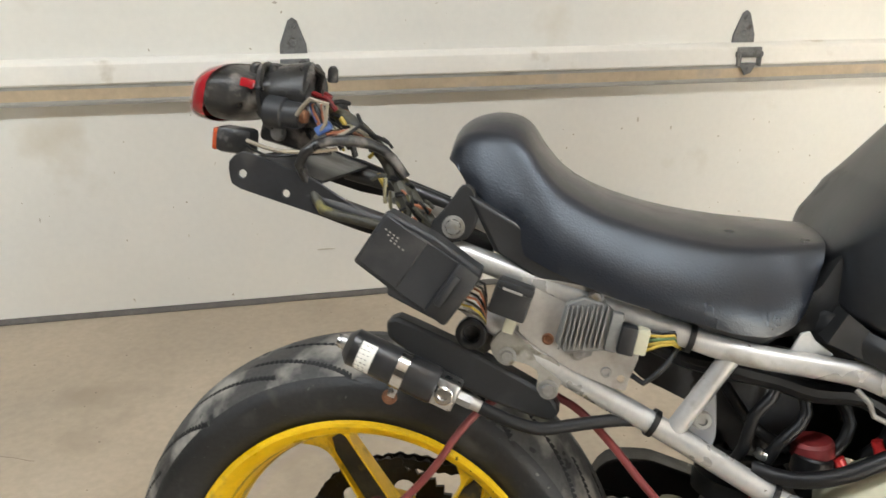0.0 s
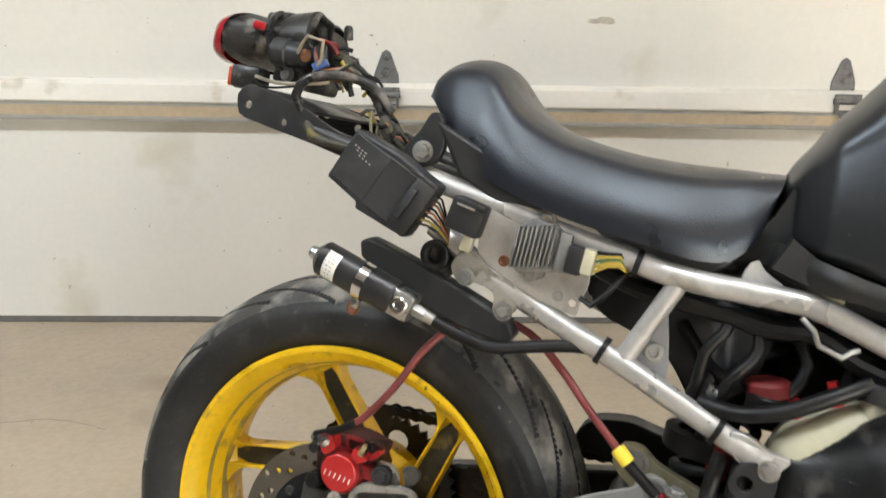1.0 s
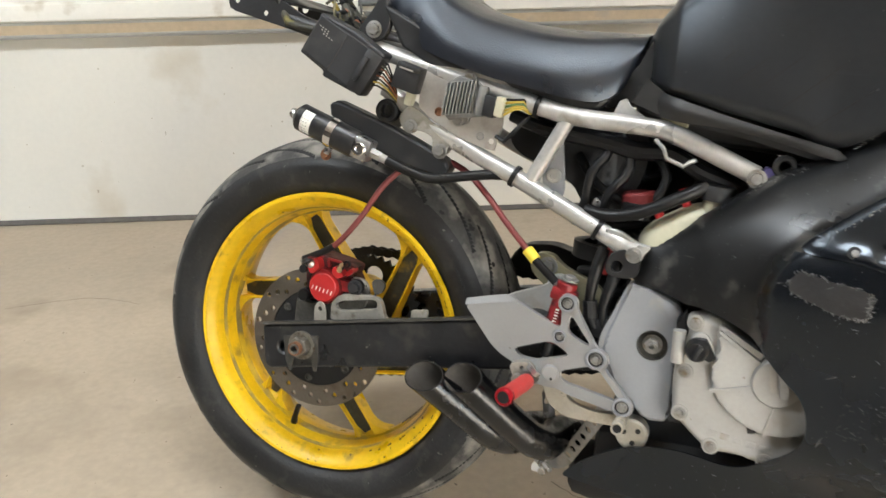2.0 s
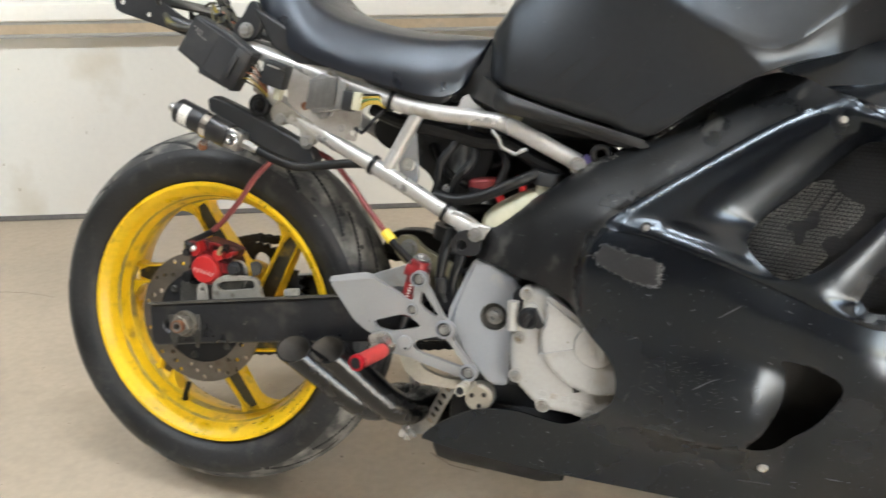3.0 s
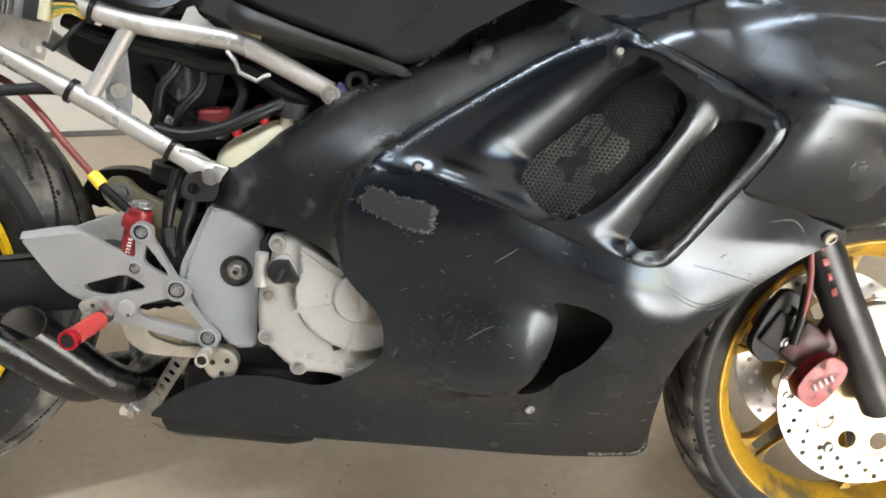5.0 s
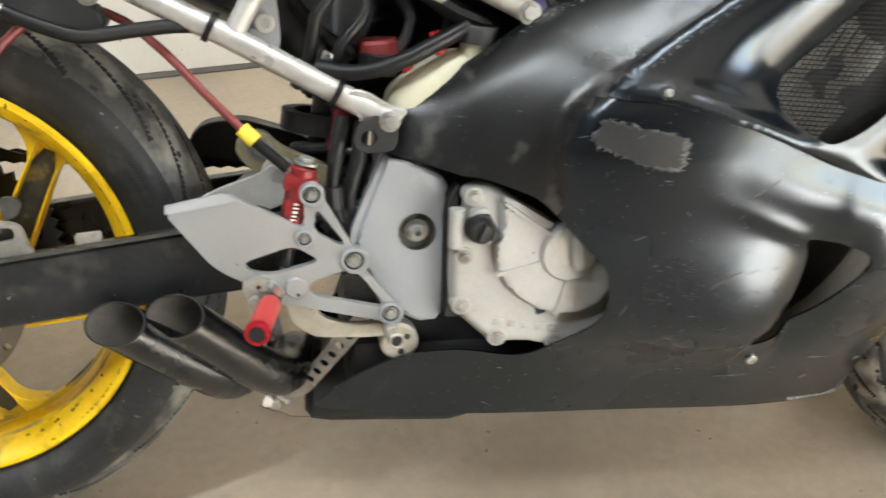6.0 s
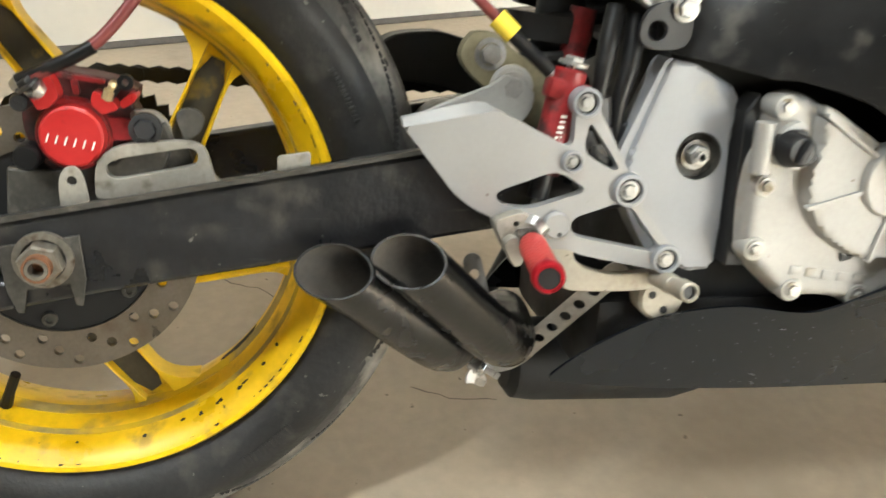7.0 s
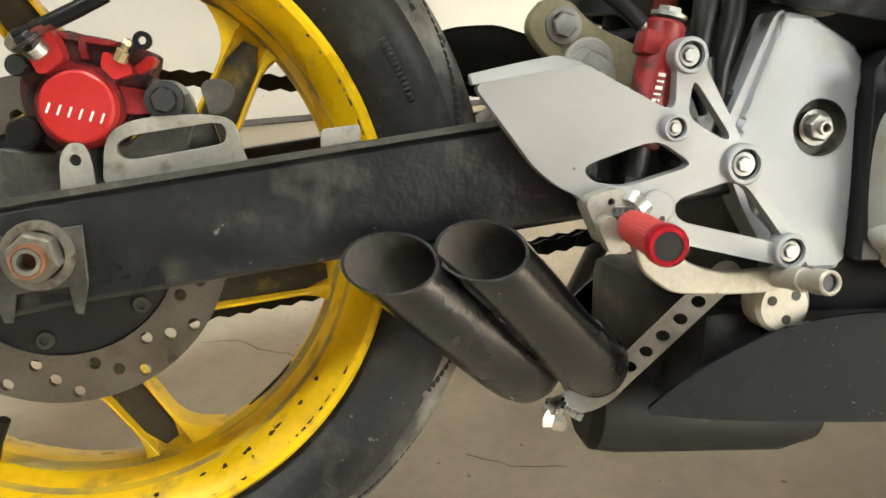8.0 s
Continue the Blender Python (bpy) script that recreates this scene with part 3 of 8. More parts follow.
def rim_mesh(c, R, half):
    prof = [(R - 0.001, half), (R + 0.002, half - 0.004), (R - 0.004, half - 0.012), (R - 0.010, half - 0.014), (R - 0.013, -half + 0.014), (R - 0.004, -half + 0.012), (R + 0.002, -half + 0.004),
            (R - 0.001, -half), (R - 0.005, -half + 0.001), (R - 0.010, -half + 0.007), (R - 0.016, -half + 0.012), (R - 0.021, -half + 0.022), (R - 0.030, -half * 0.25), (R - 0.034, 0),
            (R - 0.030, half * 0.25), (R - 0.021, half - 0.022), (R - 0.016, half - 0.012), (R - 0.010, half - 0.007), (R - 0.005, half - 0.001)]
    return lathe(prof, c, (0, 1, 0), 120, closed=True)


def spoke_mesh(c, ang, r0, r1, w0, w1, depth, y, off=0.0):
    """A cast spoke: two ribs with a sunken web between, flared into hub and rim."""
    bm = bmesh.new()
    rows = []
    n = 28
    for i in range(n + 1):
        t = i / n
        r = r0 + (r1 - r0) * t
        b = w0 + (w1 - w0) * t
        w = b + 0.026 * max(0.0, (t - 0.76) / 0.24) ** 2.6 + 0.010 * smoothstep(0.15, 0.0, t)
        d = depth * (1 - 0.25 * t)
        web = d * (0.42 + 0.58 * smoothstep(0.93, 0.99, t))
        sec = [(-w, y - d * 0.55), (-w * 0.98, y - d), (-b * 0.84, y - d), (-b * 0.77, y - web), (b * 0.77, y - web), (b * 0.84, y - d), (w * 0.98, y - d), (w, y - d * 0.55),
               (w, y + d * 0.6), (w * 0.6, y + d), (-w * 0.6, y + d), (-w, y + d * 0.6)]
        ca, sa = math.cos(ang), math.sin(ang)
        rows.append([bm.verts.new((c[0] + r * ca - (s - off) * sa, c[1] + yy, c[2] + r * sa + (s - off) * ca)) for s, yy in sec])
    k = len(rows[0])
    for a, b in zip(rows, rows[1:]):
        for j in range(k):
            bm.faces.new((a[j], a[(j + 1) % k], b[(j + 1) % k], b[j]))
    bm.faces.new(rows[0])
    bm.faces.new(list(reversed(rows[-1])))
    return bm


def spoke_web(c, ang, r0, r1, w0, w1, depth, y, off=0.0):
    d, ca, sa = depth * 0.42, math.cos(ang), math.sin(ang)
    bm = bmesh.new()
    rows = []
    for i in range(9):
        t = 0.08 + 0.84 * i / 8
        r, w = r0 + (r1 - r0) * t, (w0 + (w1 - w0) * t) * 0.755 * (1 - 0.5 * smoothstep(0.82, 0.92, t))
        dd = depth * (1 - 0.25 * t) * 0.42
        rows.append([bm.verts.new((c[0] + r * ca - (s - off) * sa, c[1] + y - dd - e, c[2] + r * sa + (s - off) * ca)) for s, e in ((-w, 0.0012), (w, 0.0012), (w, -0.002), (-w, -0.002))])
    for a, b in zip(rows, rows[1:]):
        for j in range(4):
            bm.faces.new((a[j], a[(j + 1) % 4], b[(j + 1) % 4], b[j]))
    bm.faces.new(rows[0])
    bm.faces.new(list(reversed(rows[-1])))
    return bm


def perforated_disc(c, r0, r1, y, thick, holes, phase=0.0):
    """A drilled brake disc."""
    hs = [disc_outline(c[0], c[2], r0, 48)]
    for i in range(holes):
        a = phase + 2 * math.pi * i / holes
        r = r0 + (r1 - r0) * (0.25, 0.52, 0.78)[i % 3]
        hs.append(disc_outline(c[0] + r * math.cos(a), c[2] + r * math.sin(a), 0.0042, 10))
    return slab(disc_outline(c[0], c[2], r1, 96), y, y + thick, hs)


def sidewall_mark(c, r, ang0, y, n, w, h, parent):
    """Raised, worn lettering on a sidewall, as plain bars."""
    for i in range(n):
        a = ang0 + i * (w * 1.5) / r
        bm = block((0, 0, 0), (w, 0.0016, h), bevel=0.0004)
        bm.transform(Matrix.Translation((c[0] + r * math.cos(a), c[1] + y, c[2] + r * math.sin(a))) @ Matrix.Rotation(-(a - math.pi / 2), 4, "Y"))
        part("moulded_mark", bm, M_TYRE, parent)


REAR_SPOKES = [radians(66 + 60 * k) for k in range(6)]
rear = part("rear_wheel", rim_mesh(RC, 0.2205, 0.068), M_YELLOW, bike, "chipped yellow cast rear wheel")
rear_tyre = part("tyre", tyre_mesh(RC, 0.3060, 0.076, 0.2205, [(9, 0.0, 3.2, 0.08, 0.86, 0.0085), (9, 0.5, 2.8, 0.36, 0.96, 0.0072)]), M_TYRE, rear, "worn dusty black rear tyre", smooth=50)
for a in REAR_SPOKES:
    part("spoke", spoke_mesh(RC, a, 0.020, 0.186, 0.020, 0.0150, 0.020, 0.005, 0.058), M_YELLOW, rear, bevel=0.0015)
    part("spoke_web", spoke_web(RC, a, 0.020, 0.186, 0.020, 0.0150, 0.020, 0.005, 0.058), M_WEB_SHADE, rear, "sunken web of the spoke, darkened for grime and shade")
R_ = 0.2205
def barrel(y):
    """The radius of the rear rim's inner face at y."""
    return R_ - float(np.interp(y, [-0.056, -0.046, -0.017, 0.0], [0.016, 0.021, 0.030, 0.034]))
for y0, y1 in ((-0.0405, -0.0345), (-0.0165, -0.0050)):
    prof = [(barrel(y0) + 0.002, y0), (barrel(y0) - 0.0004, y0), (barrel(y1) - 0.0004, y1), (barrel(y1) + 0.002, y1)]
    part("dust_band", lathe(prof, RC, (0, 1, 0), 120, closed=True), M_FILM, rear, "grey-brown brake dust on the rim")


def rim_chip(ang, y, w, h, r=None):
    """A flake of missing paint, bent to the rim."""
    bm = bmesh.new()
    ring = []
    for j in range(11):
        a = 2 * math.pi * j / 11
        k = random.uniform(0.55, 1.1)
        yy = y + h * k * math.sin(a)
        rr = (r if r else barrel(max(-0.056, yy))) - 0.0006
        t = ang + w * k * math.cos(a) / rr
        ring.append((rr, yy, t))
    top = [bm.verts.new((rr * math.cos(t), yy, RC[2] + rr * math.sin(t))) for rr, yy, t in ring]
    low = [bm.verts.new(((rr + 0.002) * math.cos(t), yy, RC[2] + (rr + 0.002) * math.sin(t))) for rr, yy, t in ring]
    bm.faces.new(top)
    for j in range(11):
        bm.faces.new((top[j - 1], top[j], low[j], low[j - 1]))
    return bm


for k in range(11):
    a = radians((-47, -49, -55, -56, -61, -66, -40, -34)[k]) if k < 8 else random.uniform(0, 2 * math.pi)
    part("rim_chip", rim_chip(a, random.uniform(-0.054, -0.047), random.uniform(0.0015, 0.004), random.uniform(0.001, 0.0025)), M_PEGBLK, rear)
for k in range(36):
    a = radians(random.gauss(-25, 45)) if k < 28 else random.uniform(0, 6.28)
    part("rim_chip", rim_chip(a, -0.0645, random.uniform(0.001, 0.007) * random.uniform(0.4, 1), random.uniform(0.0007, 0.0022), R_ - 0.0065), M_PEGBLK, rear)
part("rim_chip", rim_chip(radians(-45), -0.004, 0.028, 0.0035), M_PEGBLK, rear, "long bare scrape in the yellow paint")
part("hub", lathe([(0.0, -0.075), (0.052, -0.075), (0.058, -0.05), (0.062, -0.02), (0.066, 0.0), (0.062, 0.03), (0.07, 0.06), (0.07, 0.085), (0.0, 0.085)], RC, (0, 1, 0), 48), M_YELLOW, rear)
part("brake_disc", perforated_disc(RC, 0.076, 0.109, -0.088, 0.005, 42), M_DISC, rear, "worn drilled steel brake disc")
part("disc_carrier", lathe([(0.030, -0.086), (0.082, -0.086), (0.082, -0.076), (0.030, -0.074)], RC, (0, 1, 0), 60, closed=True), M_DARK, rear, "black disc carrier")
for k in range(6):
    a = radians(20 + 60 * k)
    bolt((RC[0] + 0.066 * math.cos(a), -0.0865, RC[2] + 0.066 * math.sin(a)), rear, 0.006, kind="cap", material=M_SCUFF)
a = radians(247)
part("valve_stem", tube([(0.190 * math.cos(a), -0.018, RC[2] + 0.190 * math.sin(a)), (0.172 * math.cos(a), -0.026, RC[2] + 0.172 * math.sin(a)), (0.152 * math.cos(a), -0.030, RC[2] + 0.152 * math.sin(a))],
                        [0.006, 0.0045, 0.0045], 10), M_HOSE, rear, "black rubber valve stem")
# sprocket and chain on the left
SPR = [(0.0 + (0.100 if i % 2 else 0.108) * math.cos(2 * math.pi * i / 88), RC[2] + (0.100 if i % 2 else 0.108) * math.sin(2 * math.pi * i / 88)) for i in range(88)]
part("sprocket", slab(SPR, 0.080, 0.087, [disc_outline(0.072 * math.cos(radians(a)), RC[2] + 0.072 * math.sin(radians(a)), 0.016, 14) for a in range(15, 375, 60)]), M_DARK, rear, "greasy black rear sprocket")


def chain():
    """Side plates and rollers in turn, along the upper and lower runs and round the sprocket."""
    path = []
    for i in range(60):
        t = i / 59
        path.append((0.53 - 0.53 * t, RC[2] + 0.106 + 0.006 * t - 0.004 * math.sin(math.pi * t)))
    for i in range(1, 30):
        a = math.pi / 2 + math.pi * i / 30
        path.append((0.106 * math.cos(a), RC[2] + 0.106 * math.sin(a)))
    for i in range(60):
        t = i / 59
        path.append((0.53 * t, RC[2] - 0.103 + 0.092 * t - 0.002 * math.sin(math.pi * t)))
    line = spline([(x, 0, z) for x, z in path], 0.004)
    pts, acc = [line[0]], 0
    for a, b in zip(line, line[1:]):
        acc += (b - a).length
        if acc >= 0.0150:
            pts.append(b)
            acc = 0
    def plate_outline(a, b):
        d = (b - a).normalized()
        n = Vector((-d.z, 0, d.x))
        m = (b - a).length / 2
        c = (a + b) / 2
        half = [(m + 0.0072, 0.0), (m + 0.0052, 0.0052), (m, 0.0074), (m - 0.0045, 0.0062), (0.0, 0.0048)]
        loop = half + [(-u, v) for u, v in reversed(half[:-1])] + [(-u, -v) for u, v in half[1:]] + [(u, -v) for u, v in reversed(half[1:-1])]
        return [((c + d * u + n * v).x, (c + d * u + n * v).z) for u, v in loop]

    bm = bmesh.new()
    for i, (a, b) in enumerate(zip(pts, pts[1:])):
        for y in ((0.0745, 0.0925) if i % 2 else (0.0765, 0.0905)):
            o = plate_outline(a, b)
            v = [bm.verts.new((x, y - 0.0008, z)) for x, z in o]
            w = [bm.verts.new((x, y + 0.0008, z)) for x, z in o]
            bm.faces.new(v)
            bm.faces.new(list(reversed(w)))
            for j in range(len(o)):
                bm.faces.new((v[j - 1], v[j], w[j], w[j - 1]))
        rod((a.x, 0.0735, a.z), (a.x, 0.0935, a.z), 0.0042, 8, bm)
    return bm


tagged(part("chain", chain(), M_DARK, bike, "greasy dark drive chain"), kind="stuff")

front = part("front_wheel", rim_mesh(FC, 0.2165, 0.050), M_DUSTY_DIM, bike, "yellow cast front wheel")
front_tyre = part("tyre", tyre_mesh(FC, 0.278, 0.061, 0.2165, [(26, 0.0, -1.5, 0.30, 0.74, 0.0066), (26, 0.5, 0.9, 0.06, 0.34, 0.0062), (26, 0.45, -1.2, 0.76, 0.95, 0.0058)]), M_TYRE, front, "dusty grooved front tyre", smooth=50)
sidewall_mark(FC, 0.240, radians(188), -0.0600, 8, 0.007, 0.012, front)
sidewall_mark(RC, 0.256, radians(-58), -0.0754, 11, 0.0035, 0.010, rear)
sidewall_mark(RC, 0.253, radians(22), -0.0754, 13, 0.0025, 0.005, rear)
for k in range(6):
    a = radians(105 + 60 * k)
    part("spoke", spoke_mesh(FC, a, 0.035, 0.190, 0.018, 0.0135, 0.016, 0), M_DUSTY_DIM, front, bevel=0.0015)
    part("spoke_web", spoke_web(FC, a, 0.035, 0.190, 0.018, 0.0135, 0.016, 0), M_WEB_SHADE, front)
part("hub", lathe([(0, -0.06), (0.032, -0.06), (0.038, -0.03), (0.045, 0), (0.038, 0.03), (0.032, 0.06), (0, 0.06)], FC, (0, 1, 0), 40), M_YELLOW, front)
for s in (-1, 1):
    part("brake_disc", perforated_disc(FC, 0.098, 0.141, s * 0.072 - 0.0022, 0.0045, 60), M_FDISC, front, "bright drilled front brake disc")
    part("disc_carrier", slab(disc_outline(FC[0], FC[2], 0.100, 60), s * 0.070 - 0.002, s * 0.070 + 0.002,
                              [disc_outline(FC[0] + 0.078 * math.cos(radians(q)), FC[2] + 0.078 * math.sin(radians(q)), 0.014, 14) for q in range(0, 360, 36)]), M_GOLD, front, "gold disc carrier")
    for q in range(0, 360, 60):
        bolt((FC[0] + 0.101 * math.cos(radians(q)), s * 0.0745 if s < 0 else 0.075, FC[2] + 0.101 * math.sin(radians(q))), front, 0.008, (0, s, 0), "cap")

for ob in (rear_tyre, front_tyre):
    ob.data.materials.append(M_TREAD)
    ob.data.materials.append(M_GROOVE)

# ---- fork, front calipers and headstock
FORK_TOP, FORK_BOT = Vector((1.075, 0, 0.90)), Vector((1.392, 0, 0.258))
for s in (-1, 1):
    d = (FORK_TOP - FORK_BOT).normalized()
    y = s * 0.105
    o = Vector((0, y, 0)) + Vector((-0.035, 0, -0.01))
    leg = part("fork_leg", rod(FORK_BOT + o + Vector((0.03, 0, 0)), FORK_BOT + o + d * 0.30, 0.0275, 28, edge=0.004), M_BLACK, bike, "dark fork slider with red lettering")
    part("stanchion", rod(FORK_BOT + o + d * 0.29, FORK_TOP + o + d * 0.03, 0.0205, 28), M_CHROME, leg, "polished chrome fork tube")
    part("dust_seal", lathe([(0.030, 0), (0.030, 0.012), (0.022, 0.020), (0.020, 0.0)], FORK_BOT + o + d * 0.295, d, 28, closed=True), M_HOSE, leg)
    if s < 0:
        for k in range(5):
            q = FORK_BOT + o + d * (0.275 - 0.022 * k) + Vector((-0.006, -0.0262, 0))
            part("red_mark", block(q, (0.005 if k % 2 else 0.008, 0.0016, 0.011), (0, -28, 0), 0.0004), M_RED, leg)
for s in (-1, 1):
    y = s * 0.105
    bm = slab([(1.253, 0.262), (1.246, 0.285), (1.268, 0.318), (1.290, 0.326), (1.310, 0.310), (1.300, 0.282), (1.276, 0.254)], y - 0.026, y + 0.002, rounded=0.006)
    cal = part("front_caliper", bm, M_RED, bike, "red twin-piston front brake caliper", bevel=0.004)
    part("caliper_body", block((1.262, s * 0.085, 0.328), (0.055, 0.045, 0.060), (0, 35, 0), 0.008), M_MAROON, cal)
    part("caliper_arm", block((1.300, s * 0.092, 0.352), (0.032, 0.028, 0.075), (0, 20, 0), 0.006), M_MAROON, cal)
    part("caliper_bracket", slab([(1.190, 0.322), (1.203, 0.368), (1.224, 0.402), (1.250, 0.392), (1.263, 0.336), (1.252, 0.318), (1.214, 0.300)], s * 0.085 - 0.008, s * 0.085 + 0.008, [disc_outline(1.215, 0.345, 0.007, 14), disc_outline(1.236, 0.374, 0.008, 14)], rounded=0.008), M_DARK, cal, "grimy dark caliper bracket", bevel=0.003)
    part("pad_carrier", block((1.225, s * 0.085, 0.345), (0.040, 0.030, 0.050), (0, 30, 0), 0.004), M_DARK, cal)
    part("mount_ear", slab([(1.305, 0.365), (1.325, 0.395), (1.372, 0.400), (1.385, 0.372), (1.34, 0.345)], y - 0.012, y + 0.004, [disc_outline(1.325, 0.380, 0.006, 12)], rounded=0.006), M_CAST, cal, bevel=0.002)
    bolt((1.322, y - 0.013, 0.340), cal, 0.009, (0, s, 0))
    bolt((1.236, s * 0.10, 0.331), cal, 0.0075, (0, s, 0))
    bolt((1.243, s * 0.112, 0.262), cal, 0.006, (0, s, 0), "cap")
    if s < 0:
        for k in range(4):
            part("badge_bar", block((1.268 + 0.007 * k, y - 0.0275, 0.283 + 0.005 * k), (0.0035, 0.002, 0.010), (0, -35, 0), 0.0004), M_PALE, cal)
part("front_fender", block((1.30, 0, 0.545), (0.30, 0.11, 0.012), (0, 24, 0), 0.004), M_BLACK, bike, "plain black inner mudguard")
part("headstock", rod((1.052, 0, 0.71), (0.995, 0, 0.90), 0.038, 28), M_COOLER, bike, "cast grey steering head")
part("triple_clamp", block((1.06, 0, 0.895), (0.09, 0.27, 0.030), (0, 27, 0), 0.008), M_BLACK, bike, "black fork clamp")
part("lower_clamp", block((1.125, 0, 0.735), (0.09, 0.27, 0.030), (0, 27, 0), 0.008), M_BLACK, bike)

# ---- swingarm, axle and rear brake
TOP = [(-0.070, 0.333), (-0.024, 0.340), (0.076, 0.357), (0.182, 0.374), (0.287, 0.391), (0.500, 0.424)]
BOT = [(0.500, 0.352), (0.344, 0.328), (0.249, 0.314), (0.145, 0.299), (0.021, 0.280), (-0.056, 0.266), (-0.066, 0.272)]
M_STAY = mat("worn_cast_alloy", (0.30, 0.285, 0.25), 0.5, 0.35, 0.15, 40, 240, 0.15, (0.13, 0.11, 0.08), 0.28, 50)


def soft(outline, r=0.0035):
    """Corners cut back by r and cut again."""
    for _ in range(2):
        out = []
        for a, b in zip(outline, outline[1:] + outline[:1]):
            k = min(0.3, r / max(1e-6, math.hypot(b[0] - a[0], b[1] - a[1])))
            out += [(a[0] * (1 - k) + b[0] * k, a[1] * (1 - k) + b[1] * k), (a[0] * k + b[0] * (1 - k), a[1] * k + b[1] * (1 - k))]
        outline, r = out, r * 0.45
    return outline


SLOT = capsule((-0.032, 0.303), (0.012, 0.309), 0.0085)
M_NUT = mat("stained_axle_nut", (0.20, 0.185, 0.155), 0.5, 0.6, 0.2, 80, 300, 0.15, (0.10, 0.07, 0.045), 0.3, 60)
swing = part("swingarm", slab(TOP + BOT, -0.128, -0.098, [SLOT]), M_SWING, bike, "scuffed black box-section swingarm", bevel=0.004)
part("left_arm", slab(TOP + BOT, 0.096, 0.126, [SLOT]), M_SWING, swing, bevel=0.004)
part("cross_tube", rod((0.34, -0.097, 0.368), (0.34, 0.095, 0.368), 0.034, 28), M_SWING, swing)
part("pivot_tube", rod((0.500, -0.128, 0.388), (0.500, 0.126, 0.388), 0.036, 28), M_SWING, swing)
part("top_flange", slab([(-0.068, 0.3335), (0.287, 0.3915), (0.287, 0.3955), (-0.068, 0.3375)], -0.131, -0.126), M_SCUFF, swing, "dirty upper lip of the arm")
for s in (-1, 1):
    y0 = s * 0.131
    adj = part("axle_adjuster", slab([(-0.032, 0.322), (0.026, 0.330), (0.028, 0.296), (0.024, 0.274), (0.019, 0.275), (0.016, 0.292), (-0.014, 0.288), (-0.017, 0.270), (-0.022, 0.270), (-0.028, 0.288)],
                                     min(y0, s * 0.128), max(y0, s * 0.128), [disc_outline(0, 0.312, 0.008)]), M_SCUFF, swing, "scratched steel chain adjuster plate", bevel=0.0008)
    bolt((0.0, y0, 0.312), adj, 0.0160, (0, s, 0), "nut", M_NUT)
    if s < 0:
        part("axle_bore", lathe([(0.0, 0.012), (0.0075, 0.012), (0.0085, 0.024), (0.010, 0.024), (0.010, 0.0)], (0, y0, 0.312), (0, -1, 0), 20), M_RUST, adj, "rusty hollow axle end")
part("axle", rod((0, -0.128, 0.312), (0, 0.128, 0.312), 0.0095, 20), M_BOLT, swing)
part("stand_tab", slab(soft([(0.012, 0.344), (0.033, 0.348), (0.031, 0.366), (0.0285, 0.3765), (0.0215, 0.380), (0.0145, 0.3755), (0.012, 0.366)]), -0.118, -0.115, [disc_outline(0.0215, 0.368, 0.0036, 12)]), M_STAY, swing, "small steel tab with a hole", bevel=0.0006)
part("guard_tab", slab([(0.170, 0.376), (0.195, 0.380), (0.195, 0.389), (0.193, 0.391), (0.172, 0.388), (0.170, 0.386)], -0.125, -0.121), M_STAY, swing, "small bright steel tab", bevel=0.0006)
part("torque_stay", slab(soft([(0.0355, 0.352), (0.0371, 0.3751), (0.0403, 0.3845), (0.051, 0.3912), (0.0647, 0.3945), (0.0938, 0.3964), (0.1112, 0.3948), (0.1176, 0.3895), (0.123, 0.3672), (0.1285, 0.3645), (0.1285, 0.3600)]), -0.112, -0.102,
                         [soft([(0.0441, 0.3751), (0.046, 0.3793), (0.054, 0.3832), (0.1058, 0.3916), (0.111, 0.3891), (0.1114, 0.3812), (0.1078, 0.3773), (0.0532, 0.3676), (0.0465, 0.3694)])]), M_STAY, swing, "worn cast slotted brake stay", bevel=0.0018)
part("stay_back", slab(soft([(0.060, 0.368), (0.064, 0.384), (0.112, 0.398), (0.118, 0.412), (0.108, 0.420), (0.094, 0.416), (0.108, 0.374)]), -0.099, -0.093), M_SCUFF, swing, bevel=0.001)

cal = part("rear_caliper", slab([(-0.012, 0.415), (-0.003, 0.432), (0.0118, 0.4463), (0.0265, 0.4443), (0.0481, 0.4403), (0.0691, 0.4321), (0.0651, 0.4197), (0.070, 0.4100), (0.0640, 0.3960), (0.0500, 0.3850), (0.040, 0.372), (0.008, 0.372), (-0.008, 0.390)],
                                -0.100, -0.066, rounded=0.005), M_MAROON, bike, "dirty red single-piston rear brake caliper", bevel=0.003)
part("piston_barrel", lathe([(0, 0.0), (0.0255, 0.0), (0.0268, -0.002), (0.0275, -0.020), (0, -0.020)], (0.0238, -0.1085, 0.4001), (0, -1, 0), 48), M_RED, cal)
part("piston_housing", lathe([(0, 0.0085), (0.0205, 0.0085), (0.0222, 0.0072), (0.0240, 0.0), (0, -0.002)], (0.0238, -0.108, 0.4001), (0, -1, 0), 48), M_COVER, cal, "bright red round piston cover")
BADGE = [((0.0066 + 0.0062 * k, 0.3996 - 0.0012 * k - 0.0026), (0.0086 + 0.0062 * k, 0.3996 - 0.0012 * k + 0.0026)) for k in range(6)]
for a, b in BADGE:
    part("badge_bar", slab(capsule(a, b, 0.00062, n=4), -0.1172, -0.1160), M_WHITE, cal)
part("caliper_lug", slab(soft([(0.0055, 0.4466), (0.0100, 0.4480), (0.0158, 0.4386), (0.0183, 0.4287), (0.0101, 0.4208), (0.003, 0.4194), (-0.002, 0.430), (0.003, 0.4354)], 0.0015), -0.117, -0.092), M_COVER, cal, bevel=0.0025)
